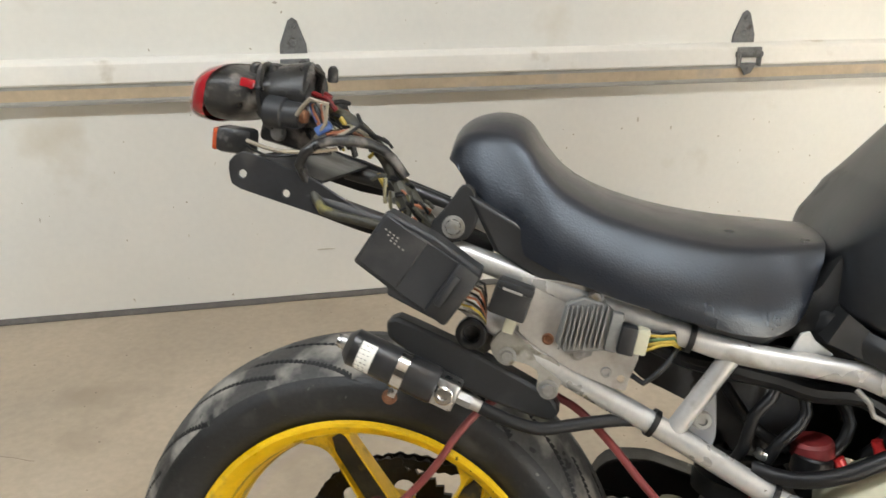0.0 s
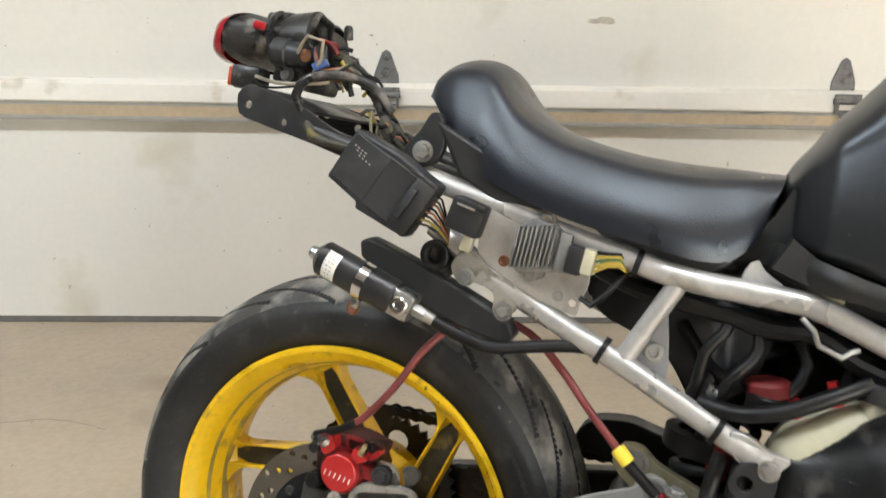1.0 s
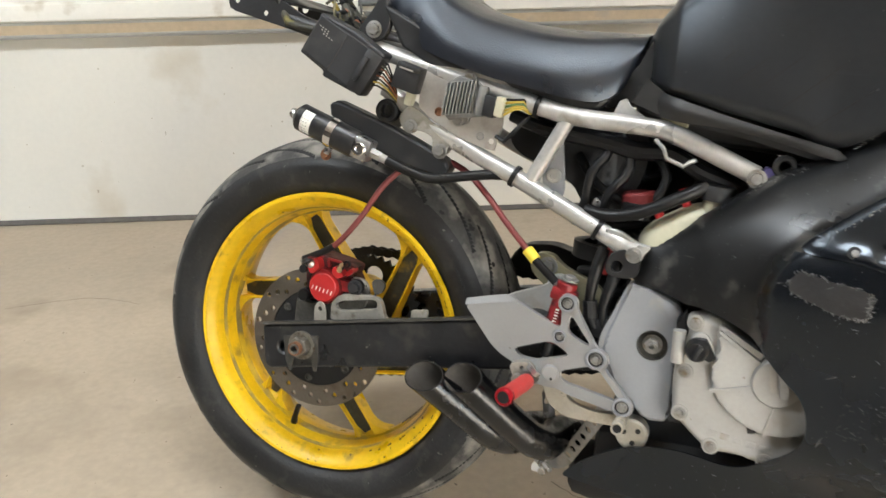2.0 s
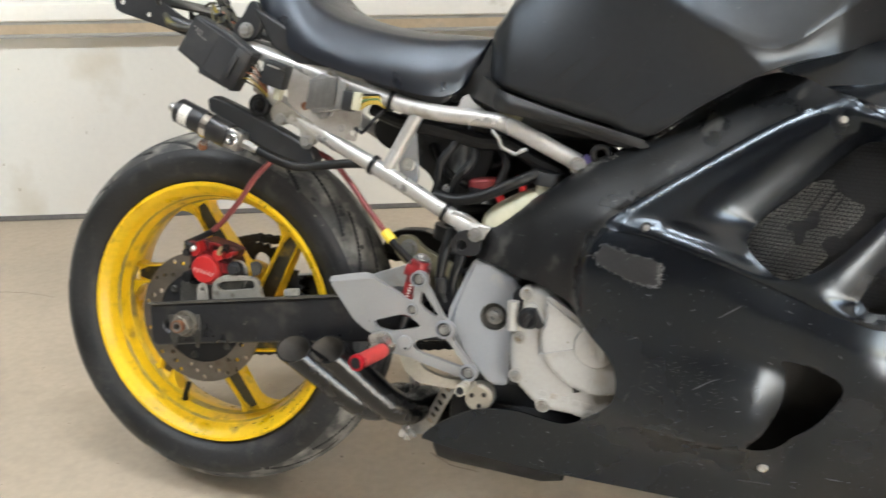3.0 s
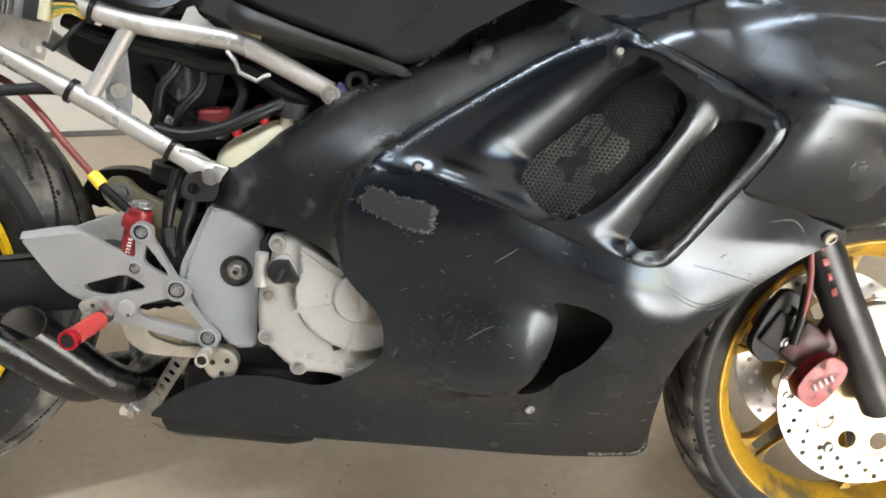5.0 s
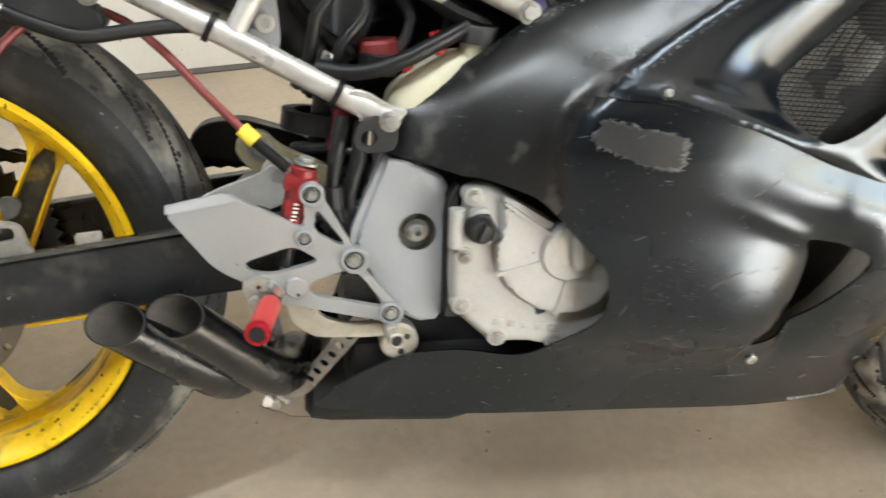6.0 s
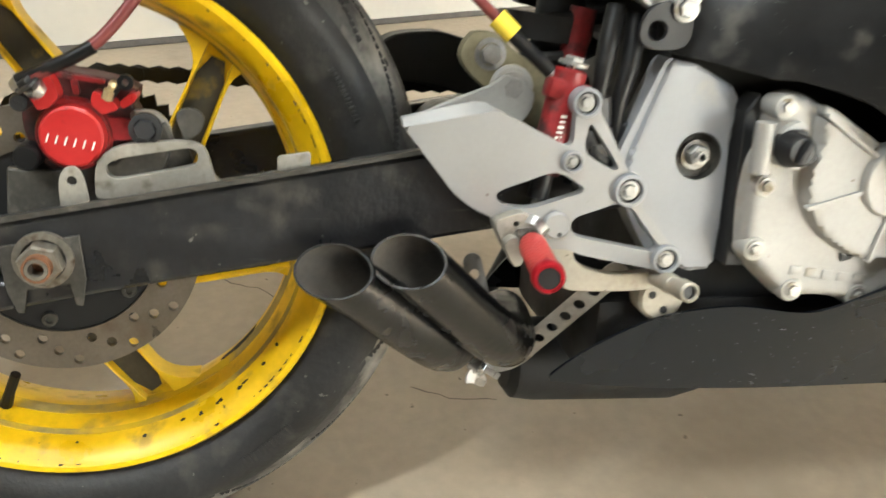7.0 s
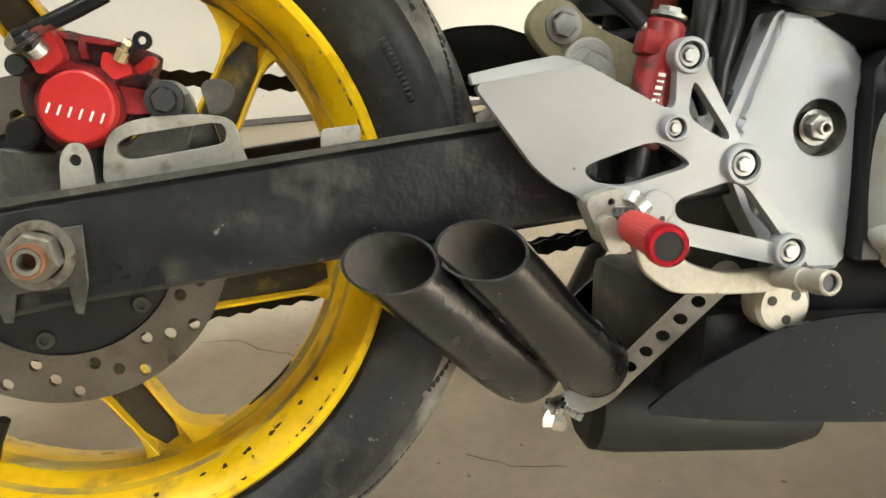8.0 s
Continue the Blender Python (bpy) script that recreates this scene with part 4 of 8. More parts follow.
part("caliper_lug", slab(soft([(0.0413, 0.4341), (0.0538, 0.4276), (0.0584, 0.4209), (0.0466, 0.4163), (0.0388, 0.4247)], 0.0015), -0.117, -0.090), M_COVER, cal, bevel=0.0025)
part("caliper_neck", slab(soft([(0.0101, 0.4208), (0.0183, 0.4287), (0.0300, 0.4225), (0.0388, 0.4247), (0.0466, 0.4163), (0.0380, 0.4080), (0.0100, 0.4080)], 0.0015), -0.110, -0.090), M_RED, cal, bevel=0.003)
part("caliper_rib", slab(soft([(0.0240, 0.4400), (0.0285, 0.4395), (0.0300, 0.4290), (0.0255, 0.4290)], 0.001), -0.104, -0.094), M_RED, cal, bevel=0.001)
part("caliper_rib", slab(soft([(0.0118, 0.4455), (0.0480, 0.4400), (0.0475, 0.4365), (0.0150, 0.4415)], 0.001), -0.104, -0.094), M_RED, cal, bevel=0.001)
part("caliper_ear", slab(soft([(0.0570, 0.4245), (0.0662, 0.4323), (0.0711, 0.4299), (0.0682, 0.4247), (0.0596, 0.4195)], 0.0015), -0.110, -0.092), M_COVER, cal, bevel=0.002)
part("caliper_arm", slab(soft([(0.0435, 0.4140), (0.0720, 0.4100), (0.0700, 0.3960), (0.0430, 0.3960)], 0.003), -0.106, -0.090), M_RED, cal, bevel=0.003)
part("pin_plate", slab(soft([(0.0620, 0.4180), (0.0820, 0.4170), (0.0905, 0.4080), (0.0930, 0.3960), (0.0640, 0.3960)], 0.003), -0.100, -0.094), M_STAY, cal, "bare alloy flange behind the pin", bevel=0.001)
part("banjo_fitting", rod((0.0055, -0.112, 0.4315), (0.0000, -0.118, 0.4385), 0.0078, 20, edge=0.002), M_STEEL, cal, "stained banjo fitting")
bolt((-0.0005, -0.1185, 0.4392), cal, 0.0082, (-0.57, -0.30, 0.74), material=M_PLASTIC)
part("plug_screw", lathe([(0, 0.0), (0.0058, 0.0), (0.0066, -0.002), (0.0066, -0.018), (0, -0.018)], (-0.0088, -0.118, 0.4247), (0, -1, 0), 20), M_PLASTIC, cal, "slotted black plug")
# black bar laid on for the dark of the screw slot
part("plug_slot", block((-0.0088, -0.1181, 0.4247), (0.0075, 0.0006, 0.0013), (0, 25, 0), 0), M_PEGBLK, cal)
part("pin_boot", lathe([(0, 0.002), (0.0092, 0.002), (0.0112, 0.0), (0.0118, -0.004), (0.0105, -0.010), (0, -0.010)], (0.0743, -0.108, 0.405), (0, -1, 0), 24), M_HOSE, cal, "black rubber pin boot")
bolt((0.0743, -0.1095, 0.405), cal, 0.0092, kind="hex", material=M_ECU)
part("slide_pin", lathe([(0, 0.0), (0.0078, 0.0), (0.0092, -0.002), (0.0098, -0.005), (0.0088, -0.008), (0.0100, -0.011), (0.0100, -0.03), (0, -0.03)], (-0.0084, -0.118, 0.3846), (0, -1, 0), 24), M_HOSE, cal, "black rubber slide-pin boot")
part("bleed_nipple", lathe([(0.0045, -0.004), (0.0045, 0.003), (0.0028, 0.0035), (0.0028, 0.006), (0.0038, 0.0075), (0.0026, 0.0105), (0, 0.0108)], (0.0520, -0.1165, 0.4315), (0.45, -0.2, 0.87), 8), M_GOLD, cal, "brass bleed nipple")
part("bleed_cap", lathe([(0.0024, -0.002), (0.0056, -0.002), (0.0056, 0.002), (0.0024, 0.002)], (0.0643, -0.118, 0.4403), (0, -1, 0), 18, closed=True), M_HOSE, cal, "black rubber bleed cap")
part("cap_strap", tube([(0.0600, -0.118, 0.4370), (0.0560, -0.117, 0.4320), (0.0535, -0.116, 0.4290)], 0.0019, 8), M_HOSE, cal)
part("caliper_bracket", slab([(-0.030, 0.330), (-0.026, 0.375), (0.000, 0.372), (0.050, 0.378), (0.088, 0.410), (0.094, 0.395), (0.085, 0.370), (0.040, 0.345), (0.028, 0.318), (0.0, 0.292), (-0.022, 0.305)], -0.104, -0.095), M_SCUFF, cal, "grimy cast caliper hanger", bevel=0.002)

# ---- exhaust
def slash_pipe(tip, run, r, normal, bore=False):
    """A pipe with a thin wall whose mouth is cut on the slant."""
    n = Vector(normal).normalized()
    pts = [Vector(q) for q in [tip] + run]
    path = spline(pts, 0.012)
    d0 = (path[1] - path[0]).normalized()
    seg = 36
    bm = bmesh.new()
    inner_rings, outer_rings = [], []
    side = None
    for i, q in enumerate(path):
        d = (path[min(i + 1, len(path) - 1)] - path[max(i - 1, 0)]).normalized()
        side = (side - d * side.dot(d)).normalized() if side else d.orthogonal().normalized()
        up = d.cross(side)
        for rad, rings in ((r, outer_rings), (r - 0.0018, inner_rings)):
            ring = []
            for j in range(seg):
                o = rad * (math.cos(2 * math.pi * j / seg) * side + math.sin(2 * math.pi * j / seg) * up)
                p = q + o
                s = -(n.dot(q + o - Vector(tip))) / n.dot(d0)
                if s > 0 or i == 0:
                    p = p + d0 * s
                ring.append(bm.verts.new(p))
            rings.append(ring)
    outer_rings, inner_rings = ([rings[0]] + [g for g, q in zip(rings[1:], path[1:]) if n.dot(q - Vector(tip)) < -r] for rings in (outer_rings, inner_rings))
    for rings, flip in (((inner_rings[: int(len(path) * 0.9)], True),) if bore else ((outer_rings, False),)):
        for a, b in zip(rings, rings[1:]):
            for j in range(seg):
                f = (a[j], a[(j + 1) % seg], b[(j + 1) % seg], b[j])
                if len({tuple(round(c, 6) for c in v.co) for v in f}) == 4:
                    bm.faces.new(tuple(reversed(f)) if flip else f)
    for j in range(0 if bore else seg):
        k = (j + 1) % seg
        bm.faces.new((outer_rings[0][k], outer_rings[0][j], inner_rings[0][j], inner_rings[0][k]))
    bmesh.ops.delete(bm, geom=[q for q in bm.verts if not q.link_faces], context="VERTS")
    return bm


M_PIPE = mat("black_stove_paint", (0.005, 0.005, 0.0053), 0.25, 0, 0.3, 24, 150, 0.24, (0.03, 0.028, 0.024), 0.06, 60, 0.06, spec=0.6, bump_scale=130)
M_SOOT = mat("sooty_pipe", (0.05, 0.044, 0.036), 0.8, 0, 0.25, 30, 200, 0.2)
MOUTH = (-0.152, -0.650, 0.741)
RUN1 = [(0.2455, -0.1472, 0.2762), (0.2825, -0.128, 0.242), (0.304, -0.1145, 0.2235), (0.320, -0.089, 0.213), (0.328, -0.045, 0.211), (0.345, 0.0, 0.20)]
RUN2 = [(0.300, -0.1490, 0.2812), (0.335, -0.129, 0.2445), (0.357, -0.1150, 0.2250), (0.372, -0.090, 0.215), (0.379, -0.045, 0.215), (0.39, 0.0, 0.20)]
pipes = part("exhaust_pipe", slash_pipe((0.2090, -0.1660, 0.3095), RUN1, 0.0243, MOUTH), M_PIPE, bike,
             "slash-cut satin black exhaust pipe")
pipe_two = part("exhaust_pipe", slash_pipe((0.2655, -0.1680, 0.3165), RUN2, 0.0243, MOUTH), M_PIPE, bike,
     "slash-cut satin black exhaust pipe")
part("bore", slash_pipe((0.2090, -0.1660, 0.3095), RUN1, 0.0243, MOUTH, True), M_SOOT, pipes, "sooty brown inside of the pipe")
part("bore", slash_pipe((0.2655, -0.1680, 0.3165), RUN2, 0.0243, MOUTH, True), M_SOOT, pipe_two, "sooty brown inside of the pipe")
part("collector", lathe([(0, 0), (0.030, 0), (0.040, 0.008), (0.043, 0.03), (0.044, 0.18), (0.036, 0.212), (0, 0.214)], (0.394, 0.0, 0.150), (1, 0, -0.04), 40), M_DARK, bike, "black exhaust collector under the engine")


def strip(a, b, w, holes, r, side, curl=0.0):
    """A perforated steel hanger strip from a to b, with round holes and rounded ends."""
    a, b, side = Vector(a), Vector(b), Vector(side)
    d = (b - a).normalized()
    s = (side - d * side.dot(d)).normalized()
    n = d.cross(s)
    L = (b - a).length
    v, f = fill(capsule((0, 0), (L, 0), w), [disc_outline(L * (k + 0.5) / holes, 0, r, 14) for k in range(holes)], 0.004)
    bm = bmesh.new()
    lift = lambda x: n * curl * math.sin(math.pi * x / L)
    front = [bm.verts.new(a + d * x + s * z + lift(x)) for x, z in v]
    back = [bm.verts.new(a + d * x + s * z + lift(x) + n * 0.0013) for x, z in v]
    close_shell(bm, front, back, f)
    return bm


def ribbon(pts, half, side, thick=0.0013, step=0.003):
    """A bent strip of sheet metal along a smooth path."""
    path, side = spline(pts, step), Vector(side)
    bm = bmesh.new()
    rows = []
    for i, q in enumerate(path):
        d = (path[min(i + 1, len(path) - 1)] - path[max(i - 1, 0)]).normalized()
        s = (side - d * side.dot(d)).normalized()
        n = d.cross(s)
        w = half(i / (len(path) - 1))
        rows.append([bm.verts.new(v) for v in (q - s * w, q + s * w, q + s * w + n * thick, q - s * w + n * thick)])
    for a, b in zip(rows, rows[1:]):
        for j in range(4):
            bm.faces.new((a[j - 1], a[j], b[j], b[j - 1]))
    bm.faces.new(rows[0])
    bm.faces.new(list(reversed(rows[-1])))
    return bm


st = part("hanger_strap", strip((0.451, -0.129, 0.289), (0.3945, -0.058, 0.184), 0.0102, 7, 0.0052, (0.8, -0.2, -0.5), 0.002), M_GALV, bike, "perforated zinc-plated steel hanger strap")
part("strap_curl", ribbon([(0.3975, -0.061, 0.188), (0.391, -0.055, 0.178), (0.380, -0.051, 0.171), (0.362, -0.050, 0.169), (0.352, -0.051, 0.163)], lambda t: 0.0102 - 0.002 * t, (0.8, -0.2, -0.5)), M_GALV, st, "bent end of the strap")
part("strap_return", strip((0.352, -0.020, 0.262), (0.372, -0.040, 0.182), 0.0090, 4, 0.0046, (0.9, -0.3, 0.2), 0.010), M_GALV, st)
part("wing_screw", rod((0.350, -0.046, 0.171), (0.3734, -0.062, 0.1607), 0.0032, 12), M_STEEL, st, "threaded zinc screw")
for k in range(5):
    q = Vector((0.350, -0.046, 0.171)).lerp(Vector((0.3734, -0.062, 0.1607)), 0.60 + 0.085 * k)
    part("thread", lathe([(0.0030, -0.0006), (0.0037, 0), (0.0030, 0.0006)], q, (0.0234, -0.016, -0.0103), 12), M_STEEL, st)
bolt((0.3585, -0.052, 0.1675), st, 0.0068, (0.0234, -0.016, -0.0103), "hex", M_STEEL)
part("wing_nut", lathe([(0, 0.006), (0.0045, 0.006), (0.006, 0.0), (0.0065, -0.004), (0, -0.004)], (0.3525, -0.048, 0.166), (-0.0234, 0.016, 0.0103), 14), M_STEEL, st, "bright zinc wing nut")
part("wing", ribbon([(0.352, -0.050, 0.164), (0.349, -0.051, 0.158), (0.3475, -0.051, 0.151)], lambda t: 0.0042 + 0.0022 * math.sin(math.pi * t), (1, 0.3, 0.3), 0.002), M_STEEL, st)
part("wing", ribbon([(0.356, -0.050, 0.160), (0.358, -0.051, 0.153), (0.3575, -0.050, 0.147)], lambda t: 0.0042 + 0.0022 * math.sin(math.pi * t), (1, -0.3, 0.3), 0.002), M_STEEL, st)

# ---- right-hand footrest assembly
RS = {"top": (0.398, 0.436), "in": (0.391, 0.391), "mid": (0.440, 0.368), "low": (0.478, 0.310), "peg": (0.372, 0.345)}
BRACKET = [(0.2605, 0.4160), (0.3290, 0.4290), (0.3320, 0.4290), (0.3857, 0.4028), (0.3915, 0.4045), (0.391, 0.4285), (0.3882, 0.4364), (0.393, 0.4452), (0.4004, 0.4474), (0.4091, 0.4427), (0.4119, 0.4358), (0.4105, 0.4295),
           (0.4408, 0.3800), (0.451, 0.3771), (0.4565, 0.369), (0.4553, 0.3598), (0.4516, 0.3551), (0.4835, 0.3206), (0.4907, 0.3147), (0.4931, 0.3077), (0.4888, 0.2993), (0.4802, 0.2971), (0.4703, 0.3005), (0.4057, 0.3147), (0.3935, 0.3200), (0.378, 0.3205), (0.362, 0.3225),
           (0.348, 0.3185), (0.3355, 0.3345), (0.3326, 0.3461), (0.3155, 0.3541), (0.3004, 0.3655)]
WINDOWS = [[(0.3322, 0.364), (0.3354, 0.3683), (0.3732, 0.3814), (0.3831, 0.3822), (0.4032, 0.3699), (0.4027, 0.3659), (0.3617, 0.3538), (0.345, 0.3553), (0.3366, 0.3583)],
           [(0.4023, 0.4192), (0.4054, 0.4192), (0.4305, 0.3862), (0.4281, 0.3827), (0.4086, 0.3924), (0.4000, 0.3994)],
           [(0.3962, 0.3455), (0.4317, 0.357), (0.439, 0.3555), (0.4456, 0.3524), (0.4749, 0.3173), (0.4699, 0.3151), (0.4019, 0.3299), (0.3944, 0.3359)]]
EDGES = [soft(BRACKET)] + [soft(w) for w in WINDOWS]


def guard_edge():
    """The lip that slants back from the guard's face to its top."""
    low = [(0.2600, 0.4158), (0.2950, 0.4224), (0.3290, 0.4289), (0.3325, 0.4287)]
    high = [(0.2592, 0.4226), (0.2900, 0.4300), (0.3135, 0.4348), (0.3230, 0.4338)]
    bm = bmesh.new()
    rows = [[bm.verts.new(v) for v in ((a[0], -0.1590, a[1]), (b[0], -0.1510, b[1]), (b[0], -0.1470, b[1]), (a[0], -0.1500, a[1]))] for a, b in zip(low, high)]
    for p, q in zip(rows, rows[1:]):
        for j in range(4):
            bm.faces.new((p[j - 1], p[j], q[j], q[j - 1]))
    bm.faces.new(rows[0])
    bm.faces.new(list(reversed(rows[-1])))
    return bm


def quarter(t):
    """A rounded shoulder: 0 at t <= 0, dropping off steeply towards t = 1."""
    t = min(1.0, max(0.0, t))
    return 1 - math.sqrt(1 - t * t)


rs = part("footrest_bracket", slab(EDGES[0], -0.159, -0.149, EDGES[1:]), M_BRACKET, bike, "brushed silver footrest bracket with heel guard", bevel=0.0018)
part("guard_edge", guard_edge(), M_BRACKET, rs, "bright slanted edge of the heel guard", bevel=0.0008)
for k in ("top", "mid", "low", "in"):
    x, z = RS[k]
    f = {"top": 0.98, "mid": 1.14, "low": 1.04, "in": 0.74}[k]
    part("boss", lathe([(0.0, -0.0042), (0.0088 * f, -0.0042), (0.0090 * f, 0.001), (0.0110 * f, 0.001), (0.0118 * f, 0.0), (0.0118 * f, -0.012), (0, -0.012)], (x, -0.1632, z), (0, -1, 0), 28), M_SILVER, rs)
    # dark disc painted in for the shadow of the bolt recess
    part("washer", lathe([(0, 0.0006), (0.0088 * f, 0.0006), (0.0088 * f, -0.001)], (x, -0.1594, z), (0, -1, 0), 20), M_DARK, rs)
    bolt((x, -0.1602, z), rs, 0.0052 * f)
x, z = RS["peg"]
part("peg_mount", slab(soft([(0.3287, 0.3474), (0.3505, 0.355), (0.359, 0.3496), (0.364, 0.3449), (0.3599, 0.3317), (0.354, 0.321), (0.3442, 0.3157), (0.336, 0.331)]), -0.172, -0.152, [disc_outline(0.3465, 0.3455, 0.0024, 10)]), M_STAY, rs, "worn cast footrest mount", bevel=0.002)
part("mount_jaw", slab(soft([(0.334, 0.334), (0.345, 0.340), (0.351, 0.328), (0.352, 0.317), (0.344, 0.313)]), -0.182, -0.171), M_STAY, rs, bevel=0.002)
part("pivot_boss", lathe([(0, 0.0035), (0.0095, 0.0035), (0.0112, 0.002), (0.0115, -0.012), (0, -0.012)], (0.3823, -0.160, 0.3405), (0, -1, 0), 28), M_BRACKET, rs)
# dark disc drawn for the shaded hole
part("boss_hole", lathe([(0, 0.0004), (0.0019, 0.0004), (0.0019, -0.001)], (0.3846, -0.1635, 0.3335), (0, -1, 0), 10), M_DARK, rs)
part("spring_clip", ribbon([(0.3560, -0.171, 0.3495), (0.3605, -0.177, 0.3490), (0.3665, -0.178, 0.3425), (0.3700, -0.172, 0.3385)], lambda t: 0.0036, (0.5, 0, 0.6), 0.0016), M_STEEL, rs, "bright bent spring clip")
part("peg_spring", tube([(0.3475 + 0.0006 * i + 0.0030 * math.cos(i * 1.05), -0.1735, 0.3400 + 0.0030 * math.sin(i * 1.05)) for i in range(26)], 0.0007, 6, straight=True), M_BOLT, rs, "small return spring")
PEG0, PEG1 = Vector((0.3572, -0.182, 0.3318)), Vector((0.3470, -0.2525, 0.3321))


def knurled(a, b, r):
    """A grip with a fine cross-cut relief."""
    d = (b - a).normalized()
    u = d.orthogonal().normalized()
    w = d.cross(u)
    n, seg = 46, 56
    bm = bmesh.new()
    rows = []
    for i in range(n + 1):
        t = i / n
        q = a + (b - a) * t
        row = []
        for j in range(seg):
            g = 0.0007 * (1 if (i + j) % 4 < 2 and (i - j) % 4 < 2 else 0)
            rr = (r + g) if 1 < i < n - 1 else r
            row.append(bm.verts.new(q + rr * (math.cos(2 * math.pi * j / seg) * u + math.sin(2 * math.pi * j / seg) * w)))
        rows.append(row)
    for p, q in zip(rows, rows[1:]):
        for j in range(seg):
            bm.faces.new((p[j], p[(j + 1) % seg], q[(j + 1) % seg], q[j]))
    bm.faces.new(list(reversed(rows[0])))
    bm.faces.new(rows[-1])
    return bm


peg = part("footpeg", knurled(PEG0, PEG1, 0.0100), M_PEGRED, rs, "red knurled metal footpeg")
D = (PEG1 - PEG0).normalized()
part("peg_collar", lathe([(0.0080, 0.0040), (0.0102, 0.0040), (0.0116, 0.002), (0.0118, -0.005), (0.0102, -0.008), (0, -0.008)], PEG1, D, 36), M_ANOD, rs, "bright red anodised end ring")
part("peg_cap", lathe([(0, 0.0034), (0.0078, 0.0034), (0.0081, 0.002), (0.0081, -0.004), (0, -0.004)], PEG1, D, 36), M_PEGBLK, rs, "black end cap")
part("peg_knuckle", rod(PEG0 + D * -0.022, PEG0 + D * 0.002, 0.0088, 20, edge=0.002), M_SCUFF, rs, "grimy steel peg knuckle")
# brake pedal
M_PEDAL = mat("grubby_cast_alloy", (0.36, 0.335, 0.28), 0.48, 0.25, 0.12, 40, 220, 0.12, (0.16, 0.13, 0.09), 0.22, 40, speck=(0.05, 0.04, 0.03), speck_amount=0.2, speck_scale=120)
ped = part("brake_pedal", slab([(0.3720, 0.322), (0.3734, 0.312), (0.3793, 0.2974), (0.3919, 0.2867), (0.4072, 0.2801), (0.4505, 0.2784), (0.472, 0.2795), (0.484, 0.2838), (0.485, 0.2930), (0.470, 0.2950), (0.441, 0.2936), (0.4169, 0.2996), (0.4054, 0.3075), (0.3988, 0.322)],
                               -0.149, -0.139, rounded=0.004), M_PEDAL, bike, "grimy cast rear brake pedal", bevel=0.002)
T0, T1 = Vector((0.478, -0.143, 0.2895)), Vector((0.4795, -0.204, 0.2975))
TD = (T1 - T0).normalized()
toe = part("pedal_tip", lathe([(0.0, -0.004), (0.0058, -0.004), (0.0056, 0.0005), (0.0068, 0.0012), (0.0082, 0.0), (0.0084, -0.014), (0.0072, -0.015), (0.0072, -0.024), (0.0082, -0.025), (0.0085, -0.034), (0.0076, -0.035), (0.0076, -0.06), (0, -0.06)], T1, TD, 24), M_PEDAL, ped, "hollow ringed steel toe peg", smooth=40)
# black disc set inside so the toe peg's bore looks shaded
part("tip_bore", lathe([(0, -0.002), (0.0057, -0.002), (0.0057, -0.0042)], T1, TD, 16), M_PEGBLK, ped)
mc = part("rear_master_cylinder", rod((0.392, -0.136, 0.458), (0.375, -0.142, 0.378), 0.0135, 24, edge=0.002), M_RED, bike, "red rear brake master cylinder")
part("cylinder_flange", block((0.389, -0.140, 0.442), (0.034, 0.020, 0.016), (0, 12, 0), 0.003), M_RED, mc)
part("cylinder_neck", rod((0.375, -0.142, 0.380), (0.371, -0.143, 0.358), 0.0085, 18), M_HOSE, mc)
part("push_rod", rod((0.371, -0.143, 0.360), (0.368, -0.144, 0.335), 0.004, 12), M_BOLT, mc)
bolt((0.370, -0.143, 0.350), mc, 0.006, (0, 0, -1), "nut")
bolt((0.394, -0.136, 0.462), mc, 0.009, (0.2, -0.05, 1))
for k in range(6):
    part("badge_bar", block((0.3840 - 0.0009 * k, -0.1528, 0.424 - 0.0040 * k), (0.0048, 0.0008, 0.0012 if k % 2 else 0.0022), (0, 8, 0), 0.0002), M_WHITE, mc)

# ---- frame plate, engine
FRAME = [(0.4735, 0.4675), (0.495, 0.4645), (0.532, 0.447), (0.538, 0.438), (0.534, 0.407), (0.536, 0.330), (0.535, 0.300), (0.529, 0.292), (0.512, 0.2905), (0.499, 0.296), (0.484, 0.313), (0.462, 0.334), (0.443, 0.374), (0.446, 0.392)]


def plate_face(x, z):
    """A flat cast face that folds back along a crisp slanting line at its top."""
    fold = max(0.0, (x - 0.4953) * 0.779 + (z - 0.469) * 0.627)
    d = edge_distance(x, z, FRAME)
    return -0.140 + 0.34 * fold + 0.004 * (1 - math.sqrt(max(0.0, 1 - max(0.0, 1 - d / 0.0035) ** 2)))


fp = part("frame_plate", sheet(soft(FRAME), plate_face, 0.0032, 0.022, [disc_outline(0.506, 0.391, 0.0195, 28)], smooth_edge=False), M_SILVER, bike, "silver painted frame casting beside the engine", smooth=24)
part("frame_plate_flank", slab(soft([(0.470, 0.468), (0.478, 0.468), (0.452, 0.392), (0.449, 0.374), (0.486, 0.302), (0.478, 0.300), (0.456, 0.334), (0.437, 0.374), (0.439, 0.394)]), -0.136, -0.112), M_SILVER, fp, bevel=0.002)
part("pivot_recess", lathe([(0.0195, 0.001), (0.0190, -0.007), (0, -0.008)], (0.506, -0.140, 0.391), (0, -1, 0), 28), M_SCUFF, fp)
bolt((0.506, -0.134, 0.391), fp, 0.0092, kind="nut", label="stained swingarm pivot nut")
